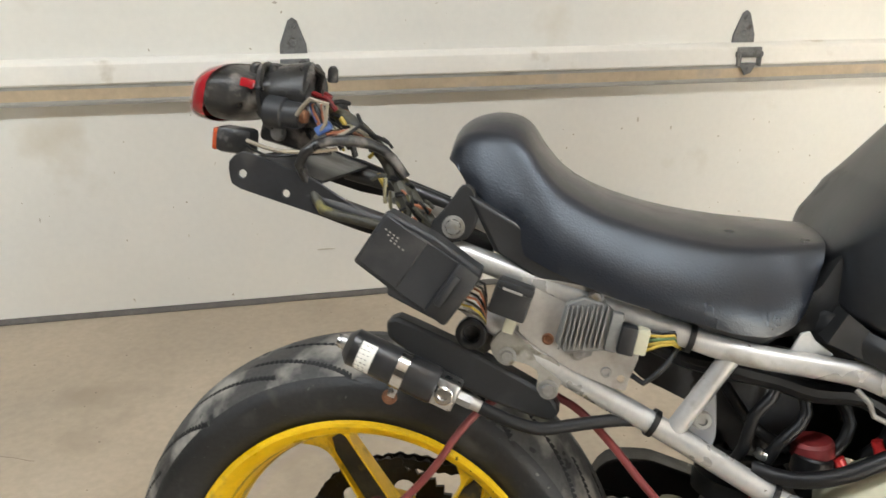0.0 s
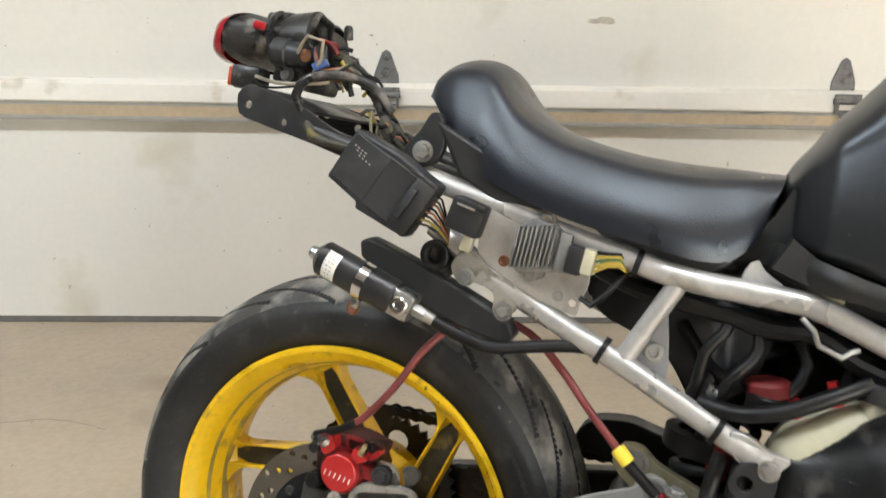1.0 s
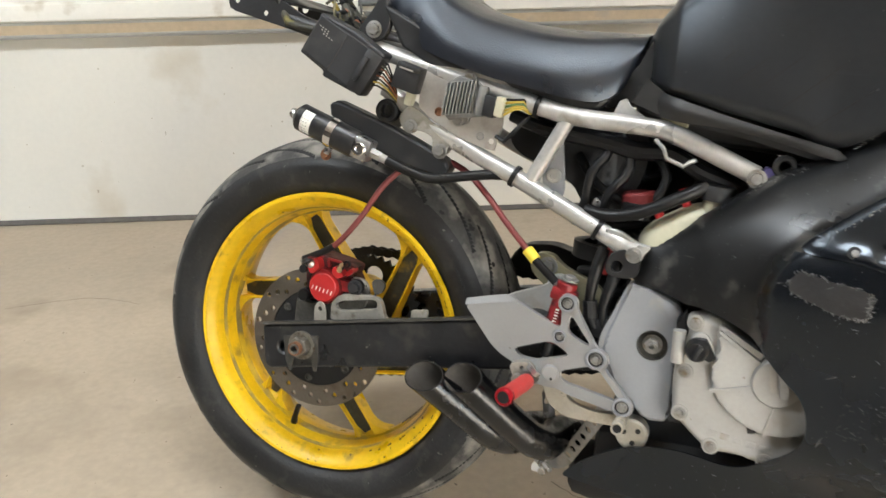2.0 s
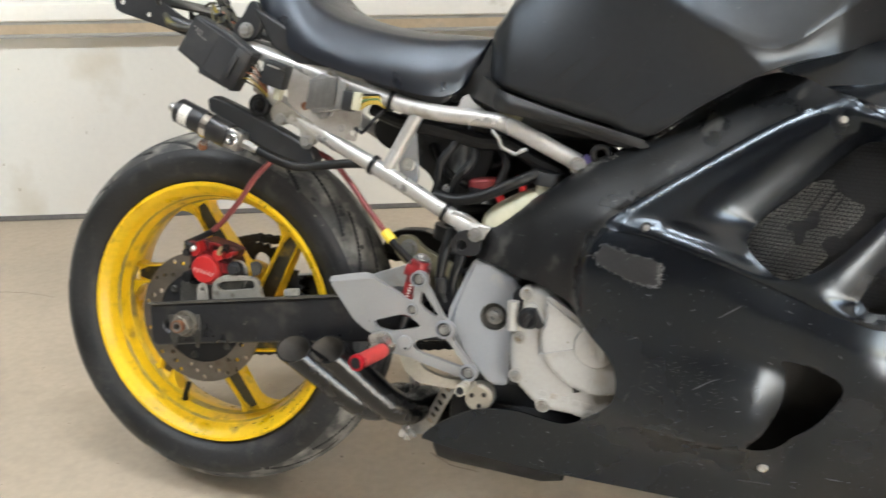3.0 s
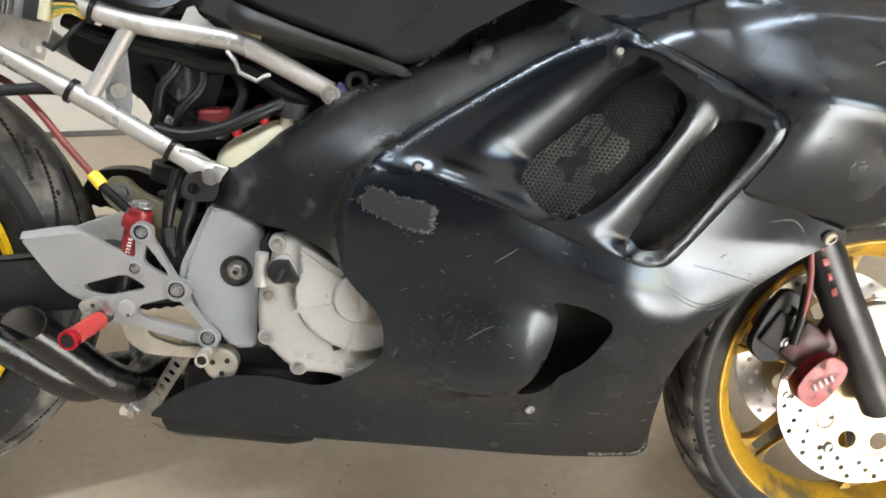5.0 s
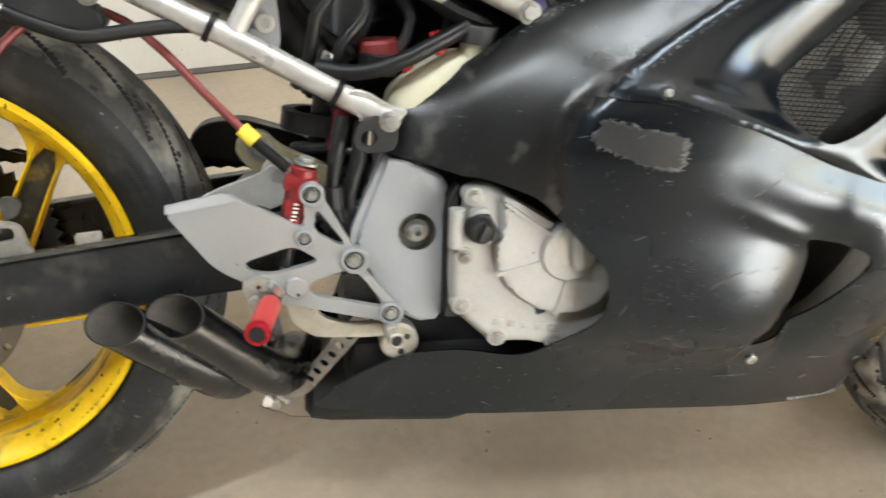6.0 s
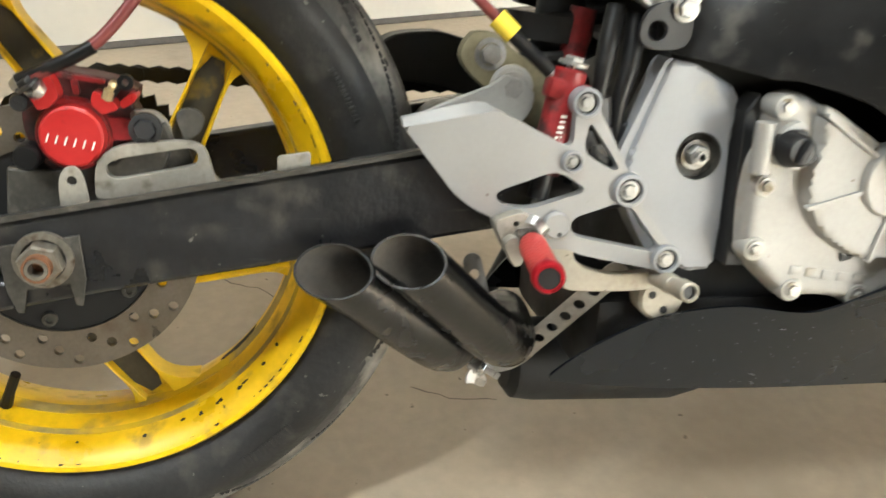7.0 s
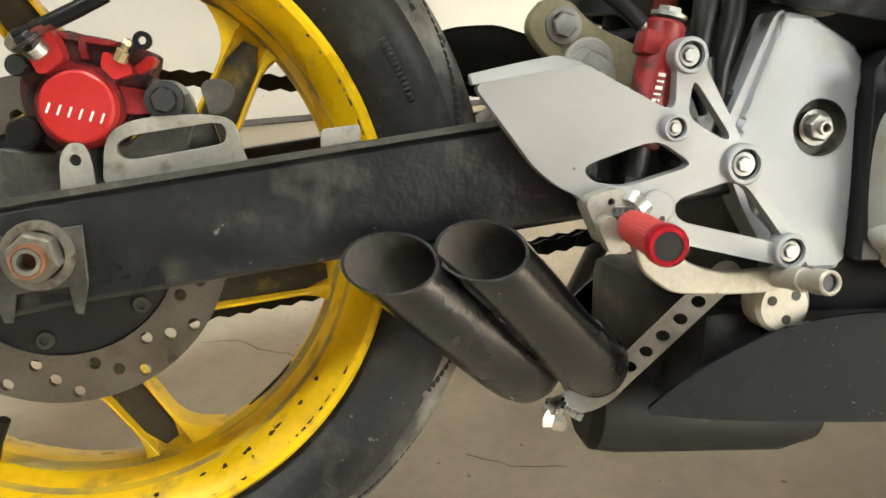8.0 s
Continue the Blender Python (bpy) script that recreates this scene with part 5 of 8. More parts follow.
part("lower_boss", lathe([(0, 0.002), (0.018, 0.002), (0.021, -0.001), (0.021, -0.02), (0, -0.02)], (0.4908, -0.138, 0.2672), (0, -1, 0), 28), M_PEDAL, fp, "dirty cast boss with three holes")
for q in range(3):
    a = radians(40 + 120 * q)
    # flat dark discs stand in for the three shaded holes
    part("dark_hole", lathe([(0, 0.0005), (0.0035, 0.0005), (0.0035, -0.003)], (0.4908 + 0.0105 * math.cos(a), -0.1402, 0.2672 + 0.0105 * math.sin(a)), (0, -1, 0), 12), M_DARK, fp)
ec_out = [(0.553, 0.4392), (0.5662, 0.447), (0.5837, 0.4428), (0.61, 0.4275), (0.6443, 0.4077), (0.6743, 0.3906), (0.6959, 0.3721), (0.711, 0.350), (0.716, 0.325), (0.712, 0.302), (0.700, 0.287), (0.6747, 0.274), (0.6526, 0.2662), (0.637, 0.272), (0.605, 0.2755), (0.5893, 0.2735), (0.5804, 0.2784), (0.5505, 0.3049),
          (0.5403, 0.3176), (0.5364, 0.3559), (0.5386, 0.39), (0.5476, 0.412)]
DOME = [(0.5837, 0.4307), (0.584, 0.4072), (0.5778, 0.388), (0.5795, 0.370), (0.5835, 0.3565), (0.5958, 0.3385), (0.6158, 0.3225), (0.6415, 0.312), (0.6695, 0.3103), (0.6957, 0.3209), (0.7065, 0.338), (0.705, 0.358), (0.692, 0.372), (0.668, 0.388), (0.640, 0.4045), (0.610, 0.4215)]


def raised(outline, y0, y1, edge, step=0.004):
    """A cast face standing proud of its base, with a rounded step all round."""
    o = [tuple(q) for q in spline(outline, step, True)]
    return sheet(o, lambda x, z: y0 + (y1 - y0) * math.sqrt(max(0.0, 1 - max(0.0, 1 - edge_distance(x, z, o) / edge) ** 2)), step, 0.012, smooth_edge=False)


ec = part("engine_cover", raised(ec_out, -0.158, -0.172, 0.009), M_CAST, bike, "pale cast aluminium clutch cover with raised lettering", smooth=50)
dome = part("cover_dome", raised(DOME, -0.170, -0.184, 0.006), M_CAST, ec, smooth=45)
part("cover_boss", lathe([(0, 0.0050), (0.0275, 0.0050), (0.0290, 0.0035), (0.0295, 0.0), (0.0295, -0.014), (0, -0.014)], (0.6560, -0.184, 0.3795), (0.03, -1, -0.03), 48), M_CAST, ec)
part("boss_lug", slab(capsule((0.664, 0.370), (0.6605, 0.396), 0.0048), -0.198, -0.186, rounded=0.002), M_CAST, ec, bevel=0.002)
# no slot is cut: a patch of another tone stands for its shadow
part("boss_slot", slab(capsule((0.652, 0.373), (0.649, 0.398), 0.0042), -0.1900, -0.1880), M_PLATE, ec, "dull alloy patch standing in for a shadowed slot")
for a, b in (((0.5826, 0.3581), (0.6275, 0.3705)), ((0.6560, 0.3486), (0.6471, 0.3134)), ((0.5870, 0.4315), (0.6345, 0.4000))):
    part("cover_rib", slab(capsule(a, b, 0.0018), -0.1866, -0.180), M_CAST, ec, bevel=0.0008)
part("cover_flange", slab([(0.586, 0.4390), (0.594, 0.4360), (0.6400, 0.4090), (0.6340, 0.4015), (0.6050, 0.4205), (0.5835, 0.4325)], -0.181, -0.165), M_CAST, ec, bevel=0.002)
for x, z in ((0.5571, 0.436), (0.5504, 0.3738), (0.5492, 0.3209), (0.5893, 0.2843), (0.6526, 0.2768)):
    part("bolt_boss", lathe([(0, 0.001), (0.0095, 0.001), (0.0105, -0.001), (0.0105, -0.02), (0, -0.02)], (x, -0.1722, z), (0, -1, 0), 24), M_CAST, ec)
    bolt((x, -0.1735, z), ec, 0.0056)
part("cap_neck", slab([(0.550, 0.396), (0.556, 0.420), (0.572, 0.424), (0.584, 0.396), (0.570, 0.388)], -0.178, -0.165, rounded=0.004), M_CAST, ec, bevel=0.002)
oil = part("oil_cap", lathe([(0, 0.014), (0.010, 0.014), (0.0125, 0.011), (0.0135, 0.0), (0.0150, -0.002), (0.0150, -0.008), (0, -0.008)], (0.563, -0.181, 0.405), (-0.05, -1, 0.05), 24), M_PEGBLK, ec, "black oil filler cap")
part("cap_grip", block((0.563, -0.196, 0.405), (0.006, 0.008, 0.020), (0, 25, 0), 0.002), M_PEGBLK, ec)
part("cap_tab", slab([(0.562, 0.420), (0.572, 0.420), (0.585, 0.398), (0.578, 0.392), (0.566, 0.396)], -0.183, -0.177), M_PEGBLK, ec, bevel=0.001)
for k in range(5):
    part("raised_letter_bar", block((0.5895 + 0.0152 * k, -0.1724, 0.3015 - 0.0023 * k), (0.0108, 0.0016, 0.0078), (0, 6, 0), 0.0008), M_CAST, ec)
part("cover_scuff", slab([(0.628, 0.316), (0.636, 0.313), (0.642, 0.316), (0.638, 0.311), (0.630, 0.309)], -0.1748, -0.172), M_DARK, ec)
# plain boxes whose black colour fills in the shade behind the fairing
eng = part("engine", block((0.68, 0.0, 0.36), (0.40, 0.23, 0.24), bevel=0.02), M_DARK, bike, "dark engine block, blackened for the shade of the bay")
part("cylinder_bank", block((0.78, 0, 0.50), (0.20, 0.36, 0.20), (0, 30, 0), 0.01), M_DARK, eng)
for k in range(6):
    part("fin", block((0.76 + 0.012 * k, 0, 0.44 + 0.022 * k), (0.21, 0.372, 0.004), (0, 30, 0), 0.001), M_PLATE, eng)
part("sump", block((0.60, 0, 0.215), (0.32, 0.24, 0.09), bevel=0.015), M_DARK, eng)
# dark strip painted in for the shaded gap between frame plate and cover
part("case_edge", slab([(0.545, 0.445), (0.552, 0.30), (0.536, 0.30), (0.534, 0.43)], -0.155, -0.13), M_DARK, eng, bevel=0.002)
part("hinge_lug", rod((0.540, -0.175, 0.385), (0.540, -0.175, 0.425), 0.008, 14), M_CAST, eng)
part("radiator", block((0.98, 0, 0.50), (0.035, 0.28, 0.30), (0, -15, 0), 0.004), M_DARK, eng)
part("airbox", block((0.60, 0, 0.69), (0.30, 0.16, 0.10), (0, 5, 0), 0.02), M_PLASTIC, eng)

# ---- rear subframe
def both(name, make, material, parent, label="", bevel=0.0):
    a = part(name, make(-1), material, parent, label, bevel=bevel)
    b = part(name, make(1), material, parent, label, bevel=bevel)
    return a, b


sub = part("subframe_rail", tube([(0.045, -0.0995, 0.7605), (0.07, -0.101, 0.754), (0.126, -0.106, 0.738), (0.321, -0.122, 0.685), (0.385, -0.126, 0.671), (0.470, -0.130, 0.664), (0.510, -0.133, 0.656), (0.607, -0.139, 0.6145)], 0.0118, 20), M_RAIL, bike,
           "scuffed silver painted upper frame rail")
part("subframe_rail", tube([(-0.02, 0.098, 0.775), (0.06, 0.100, 0.757), (0.126, 0.106, 0.738), (0.321, 0.122, 0.685), (0.385, 0.126, 0.671), (0.470, 0.130, 0.664), (0.510, 0.133, 0.656), (0.607, 0.139, 0.6145)], 0.0118, 20), M_RAIL, bike)
low = part("lower_rail", tube([(0.110, -0.106, 0.694), (0.213, -0.112, 0.631), (0.318, -0.118, 0.582), (0.405, -0.128, 0.540), (0.440, -0.133, 0.523), (0.474, -0.139, 0.508)], 0.0118, 20), M_RAIL, bike, "scuffed silver painted lower frame rail")
part("lower_rail", tube([(0.110, 0.106, 0.694), (0.213, 0.112, 0.631), (0.318, 0.118, 0.582), (0.405, 0.128, 0.540), (0.440, 0.133, 0.523), (0.474, 0.139, 0.508)], 0.0118, 20), M_RAIL, bike)
for s in (-1, 1):
    part("strut", tube([(0.326, s * 0.118, 0.580), (0.374, s * 0.124, 0.668)], 0.0100, 16), M_RAIL, sub if s < 0 else bike, "welded silver diagonal strut")
    part("flat_end", slab([(0.436, 0.534), (0.455, 0.532), (0.476, 0.520), (0.492, 0.517), (0.492, 0.513), (0.486, 0.506), (0.482, 0.497), (0.466, 0.497), (0.440, 0.512)], s * 0.137 - 0.006, s * 0.137 + 0.006, rounded=0.006), M_RAIL, low if s < 0 else bike, bevel=0.0015)
part("cross_member", rod((0.20, -0.112, 0.705), (0.20, 0.112, 0.705), 0.010, 16), M_RAIL, sub)
bolt((0.474, -0.151, 0.506), low, 0.0078)
bolt((0.607, -0.150, 0.612), sub, 0.0088)
part("gusset", slab([(0.343, 0.622), (0.362, 0.640), (0.366, 0.628), (0.371, 0.575), (0.364, 0.560), (0.347, 0.562), (0.340, 0.590)], -0.104, -0.100, rounded=0.006), M_SILVER, sub, "pale riveted gusset plate", bevel=0.001)
bolt((0.356, -0.104, 0.592), sub, 0.010, kind="cap", material=M_CAST)
part("lug", slab([(0.150, 0.672), (0.165, 0.668), (0.188, 0.652), (0.205, 0.646), (0.214, 0.630), (0.208, 0.612), (0.196, 0.606), (0.188, 0.612), (0.187, 0.632), (0.165, 0.640), (0.150, 0.636), (0.138, 0.655)], -0.122, -0.104, rounded=0.005), M_STAY, sub,
     "lumpy greasy footrest lug", bevel=0.003)
bolt((0.200, -0.122, 0.614), sub, 0.008)
bolt((0.156, -0.122, 0.645), sub, 0.0075)
part("hanger_eye", slab(disc_outline(0.118, 0.664, 0.0165, 24), -0.122, -0.108, [disc_outline(0.118, 0.664, 0.0085, 16)]), M_HOSE, sub, "black rubber-bushed eye", bevel=0.002)
part("eye_plate", slab([(0.115, 0.690), (0.140, 0.686), (0.150, 0.660), (0.132, 0.640), (0.104, 0.652)], -0.108, -0.103), M_SCUFF, sub, bevel=0.001)
part("hook", tube([(0.486, -0.140, 0.650), (0.497, -0.146, 0.640), (0.502, -0.147, 0.628), (0.522, -0.147, 0.620), (0.530, -0.146, 0.626), (0.536, -0.142, 0.628)], 0.0028, 10), M_BOLT, sub, "bent bright wire hook")
part("rail_tab", slab([(0.428, 0.676), (0.436, 0.694), (0.444, 0.697), (0.450, 0.688), (0.468, 0.676), (0.462, 0.671)], -0.120, -0.116), M_RAIL, sub, bevel=0.0008)
part("tank_rubber", block((0.505, -0.120, 0.672), (0.034, 0.012, 0.008), (0, 14, 0), 0.002), M_OLIVE, sub)
for (p, q, r) in (((0.306, -0.117, 0.588), 0, 0.0132), ((0.424, -0.131, 0.531), 0, 0.0132), ((0.333, -0.123, 0.681), 1, 0.0130)):
    d = Vector((0.9, 0, -0.43)) if q == 0 else Vector((0.96, 0, -0.24))
    part("cable_tie", lathe([(r, -0.003), (r + 0.0018, -0.003), (r + 0.0018, 0.003), (r, 0.003)], p, d, 20, closed=True), M_HOSE, sub, "black plastic cable tie")

# ---- tail
br = part("tail_bracket", slab([(-0.150, 0.823), (-0.147, 0.800), (-0.138, 0.795), (-0.058, 0.774), (0.010, 0.756), (0.028, 0.768), (-0.020, 0.789), (-0.054, 0.808), (-0.078, 0.818), (-0.119, 0.831), (-0.136, 0.834)], -0.103, -0.099,
                               [disc_outline(-0.135, 0.811, 0.0045, 14), disc_outline(-0.087, 0.793, 0.0040, 14)], rounded=0.007), M_BLACK, bike, "black steel tail bracket with bolt holes", bevel=0.001)
part("left_plate", slab([(-0.150, 0.823), (-0.147, 0.800), (-0.138, 0.795), (-0.058, 0.774), (0.034, 0.762), (0.060, 0.775), (-0.020, 0.802), (-0.054, 0.814), (-0.119, 0.831), (-0.136, 0.834)], 0.099, 0.103,
                        [disc_outline(-0.135, 0.818, 0.0065, 14), disc_outline(-0.087, 0.801, 0.0055, 14)]), M_BLACK, br, bevel=0.001)
part("cross_plate", block((-0.085, 0, 0.818), (0.075, 0.196, 0.004), (0, 18, 0), 0.001), M_BLACK, br)
part("tail_rail", tube([(-0.075, -0.092, 0.795), (-0.02, -0.096, 0.778), (0.04, -0.099, 0.762)], 0.0105, 16), M_BLACK, br)
part("tail_rail", tube([(-0.075, 0.092, 0.800), (0.0, 0.096, 0.782), (0.08, 0.099, 0.755)], 0.0105, 16), M_BLACK, br)


def lamp_shell(xr, zr, x_end, y0, y1):
    """The tail lamp's tapering housing, rounded in section, wider at the lens."""
    bm = bmesh.new()
    rows = []
    for i in range(13):
        t = i / 12
        x = -0.180 + (x_end + 0.180) * t
        hz = 0.030 * (1 - 0.25 * t) + 0.003 * math.sin(9 * t)
        hy = 0.098 * (1 - 0.30 * t)
        zc = 0.893 + 0.002 * t
        row = []
        for j in range(32):
            a = 2 * math.pi * j / 32
            ca, sa = math.cos(a), math.sin(a)
            row.append(bm.verts.new((x, hy * math.copysign(abs(ca) ** 0.6, ca), zc + hz * math.copysign(abs(sa) ** 0.7, sa))))
        rows.append(row)
    for a, b in zip(rows, rows[1:]):
        for j in range(32):
            bm.faces.new((a[j], a[(j + 1) % 32], b[(j + 1) % 32], b[j]))
    bm.faces.new(rows[0])
    bm.faces.new(list(reversed(rows[-1])))
    return bm


M_TAIL = mat("dirty_cracked_plastic", (0.016, 0.0155, 0.015), 0.36, 0, 0.3, 40, 200, 0.3, (0.17, 0.155, 0.14), 0.36, 42)
tl = part("tail_light", lamp_shell(0, 0, -0.095, 0, 0), M_TAIL, bike, "broken black tail light housing with red lens")
bm = bmesh.new()
rows = []
for i, (dx, k) in enumerate(((-0.178, 1.04), (-0.184, 1.03), (-0.192, 0.98), (-0.199, 0.88), (-0.202, 0.6), (-0.203, 0.2))):
    rows.append([bm.verts.new((dx + 0.010 * math.sin(2 * math.pi * j / 32) * (1 if i else 1), 0.098 * k * math.copysign(abs(math.cos(2 * math.pi * j / 32)) ** 0.6, math.cos(2 * math.pi * j / 32)),
                               0.893 + 0.0315 * k * math.copysign(abs(math.sin(2 * math.pi * j / 32)) ** 0.7, math.sin(2 * math.pi * j / 32)))) for j in range(32)])
for a, b in zip(rows, rows[1:]):
    for j in range(32):
        bm.faces.new((a[j], a[(j + 1) % 32], b[(j + 1) % 32], b[j]))
bm.faces.new(rows[-1])
part("lens", bm, M_LENS, tl, "glossy red plastic lens")
for y in (-0.045, 0.045):
    part("reflector_bowl", lathe([(0.0, -0.03), (0.026, -0.03), (0.034, 0.0), (0.036, 0.028), (0.033, 0.030), (0.030, 0.012), (0.020, 0.004), (0, 0.002)], (-0.106 if y < 0 else -0.128, y, 0.893), (1, 0, 0.05), 28), M_TAIL, tl, "broken-open black lamp bowl", smooth=50)
    rx = -0.008 if y < 0 else -0.030
    dx = -0.020 if y < 0 else 0.0
    part("bulb_holder", lathe([(0, 0.040), (0.0125, 0.040), (0.014, 0.036), (0.0145, 0.022), (0.0170, 0.020), (0.0170, 0.0), (0, 0)], (-0.096 + dx, y - 0.032, 0.877), (0.95, -0.15, -0.10), 18), M_ECU, tl, "dusty grey bulb holder")
    part("contact", lathe([(0, 0.006), (0.0065, 0.006), (0.008, 0)], (-0.058 + dx, y - 0.038, 0.873), (0.95, -0.15, -0.10), 12), M_RUST, tl)
    part("cracked_flange", lathe([(0.030, 0), (0.0365, 0.001), (0.0375, 0.006), (0.031, 0.007)], (-0.128, y - 0.006, 0.891), (1, 0, 0.12), 22, closed=True), M_TAIL, tl)
    if y < 0:
        part("broken_rim", tube([(rx - 0.076, y - 0.030, 0.885), (rx - 0.066, y - 0.022, 0.916), (rx - 0.072, y + 0.001, 0.926), (rx - 0.068, y + 0.022, 0.918), (rx - 0.076, y + 0.034, 0.89)], [0.003, 0.0045, 0.0025, 0.005, 0.002], 8), M_TAIL, tl)
part("lamp_top", block((-0.110, -0.030, 0.922), (0.030, 0.050, 0.008), (0, 8, 6), 0.003), M_TAIL, tl)
for x, y, z, r in ((-0.140, -0.050, 0.921, 0.008), (-0.118, -0.058, 0.920, 0.006), (-0.098, -0.020, 0.926, 0.007), (-0.078, 0.030, 0.922, 0.006)):
    part("screw_boss", lathe([(0, 0.006), (r * 0.6, 0.006), (r, 0.002), (r * 1.1, -0.012), (0, -0.012)], (x, y, z), (0.1, -0.3, 1), 12), M_TAIL, tl, bevel=0.0005)
part("red_fragment", block((-0.136, -0.088, 0.905), (0.016, 0.004, 0.010), (0, 12, 14), 0.002), M_LENS, tl, "broken piece of red lens")
part("red_fragment", block((-0.070, -0.020, 0.892), (0.012, 0.010, 0.012), (10, 30, 14), 0.003), M_RED, tl)
part("red_fragment", tube([(-0.078, -0.045, 0.897), (-0.060, -0.05, 0.892), (-0.050, -0.05, 0.880)], 0.003, 8), M_RED, tl)
for k in range(7):
    part("chipped_spot", block((-0.165 + 0.016 * k, -0.086 + 0.006 * k, 0.906 + random.uniform(-0.022, 0.012)), (random.uniform(0.005, 0.012), 0.0025, random.uniform(0.003, 0.006)), (0, random.uniform(-40, 40), 8), 0.001), M_PLATE, tl)
part("stay_block", block((-0.105, -0.02, 0.853), (0.060, 0.070, 0.030), (0, 12, 0), 0.006), M_TAIL, tl)
bolt((-0.112, -0.058, 0.853), tl, 0.007)
sig = part("reflector_holder", block((-0.152, -0.075, 0.844), (0.040, 0.030, 0.028), (0, 5, 0), 0.006), M_TAIL, bike, "small black marker with an amber lens")
part("amber_lens", block((-0.172, -0.075, 0.845), (0.008, 0.026, 0.024), (0, 5, 0), 0.003), M_AMBER, sig)

# ---- electrics along the rail
def ecu_point(u, v, y):
    """Places on the control unit's face: u along its length, v across."""
    c, s = math.cos(radians(-33.5)), math.sin(radians(-33.5))
    return (0.034 + u * c - v * -s * -1, y, 0.790 + u * s - v * c)


ecu = part("control_unit", slab([(0.034, 0.791), (0.0015, 0.738), (0.038, 0.7135), (0.036, 0.707), (0.085, 0.6855), (0.098, 0.690), (0.130, 0.738), (0.118, 0.745), (0.083, 0.768)], -0.158, -0.130), M_ECU, bike, "dark grey plastic engine control box", bevel=0.003)
part("lid", slab([(0.035, 0.787), (0.006, 0.740), (0.046, 0.714), (0.076, 0.762)], -0.1605, -0.157), M_ECU, ecu, bevel=0.0015)
part("raised_face", slab([(0.060, 0.773), (0.030, 0.722), (0.080, 0.692), (0.112, 0.742)], -0.1595, -0.157), M_ECU, ecu, bevel=0.0015)
part("plug", block((0.102, -0.150, 0.714), (0.026, 0.030, 0.062), (0, 33, 0), 0.004), M_PLASTIC, ecu, "black multi-pin plug")
part("plug_lock", block((0.098, -0.166, 0.718), (0.007, 0.004, 0.036), (0, 33, 0), 0.0015), M_ECU, ecu)
for r in range(3):
    for k in range(4):
        if (r, k) != (1, 3):
            part("print_bar", block((0.0345 + 0.0040 * k + 0.0026 * r, -0.1610, 0.7730 - 0.0026 * k - 0.0055 * r), (0.0022, 0.0004, 0.0014), (0, 32, 0), 0), M_PLATE, ecu)
WIRES = [M_WRAP, M_WIRE_Y, M_WRAP, M_WIRE_O, M_HOSE, M_WIRE_O, M_WRAP, M_HOSE]
for k in range(8):
    part("wire", tube([(0.106 + 0.002 * k, -0.152 + 0.003 * (k % 3), 0.698 + 0.0045 * k), (0.118 + 0.002 * k, -0.154 + 0.002 * (k % 2), 0.697 + 0.0040 * k), (0.126 + 0.001 * k, -0.140, 0.690 + 0.003 * k), (0.132, -0.120, 0.676 + 0.002 * k)], 0.0013, 6), WIRES[k], ecu)
rel = part("relay", block((0.158, -0.142, 0.709), (0.038, 0.022, 0.034), (0, 16, 0), 0.003), M_PLASTIC, bike, "black plastic relay box")
part("relay_cap", block((0.163, -0.144, 0.723), (0.036, 0.024, 0.008), (0, 16, 0), 0.002), M_PLASTIC, rel)
part("relay_mark", block((0.160, -0.1565, 0.7205), (0.020, 0.001, 0.0022), (0, 16, 0), 0), M_PLATE, rel)
part("connector", block((0.158, -0.133, 0.683), (0.012, 0.012, 0.020), (0, 14, 0), 0.002), M_CREAM, rel, "cream plastic connector")
pl = part("mounting_plate", slab([(0.166, 0.729), (0.205, 0.727), (0.229, 0.724), (0.252, 0.735), (0.300, 0.700), (0.288, 0.685), (0.286, 0.654), (0.276, 0.620), (0.262, 0.622), (0.221, 0.636), (0.180, 0.660), (0.166, 0.672)], -0.1215, -0.118,
                                  [disc_outline(0.271, 0.632, 0.004, 12)]), M_PLATE, bike, "dull aluminium mounting plate", bevel=0.0008)
part("grommet", lathe([(0, 0.001), (0.003, 0.001), (0.0045, 0.003), (0.006, 0.002), (0.006, -0.002)], (0.196, -0.1215, 0.667), (0, -1, 0), 16), M_RUST, pl)
bolt((0.256, -0.1215, 0.638), pl, 0.0055, kind="cap")
reg = part("regulator", slab([(0.211, 0.707), (0.228, 0.716), (0.252, 0.709), (0.263, 0.700), (0.257, 0.664), (0.214, 0.657), (0.203, 0.668)], -0.134, -0.1215), M_COOLER, bike, "finned dark grey voltage regulator", bevel=0.002)
part("regulator_ears", slab([(0.228, 0.712), (0.238, 0.723), (0.245, 0.722), (0.252, 0.706), (0.240, 0.655), (0.226, 0.649), (0.218, 0.656)], -0.128, -0.1217), M_COOLER, reg, bevel=0.0015)
for k in range(9):
    x = 0.2105 + 0.0048 * k
    part("fin", block((x, -0.1385, 0.6845 + 0.0006 * k), (0.0020, 0.010, 0.043), (0, 9, 0), 0.0006), M_COOLER, reg)
part("smooth_end", block((0.2595, -0.135, 0.684), (0.012, 0.010, 0.040), (0, 9, 0), 0.002), M_COOLER, reg)
bolt((0.240, -0.128, 0.716), reg, 0.006)
bolt((0.226, -0.128, 0.657), reg, 0.006)
part("socket", block((0.2725, -0.136, 0.678), (0.016, 0.020, 0.028), (0, 9, 0), 0.002), M_PEGBLK, reg, "black regulator plug")
part("plug", block((0.286, -0.136, 0.678), (0.012, 0.018, 0.026), (0, 9, 0), 0.002), M_CREAM, reg, "cream plastic plug")
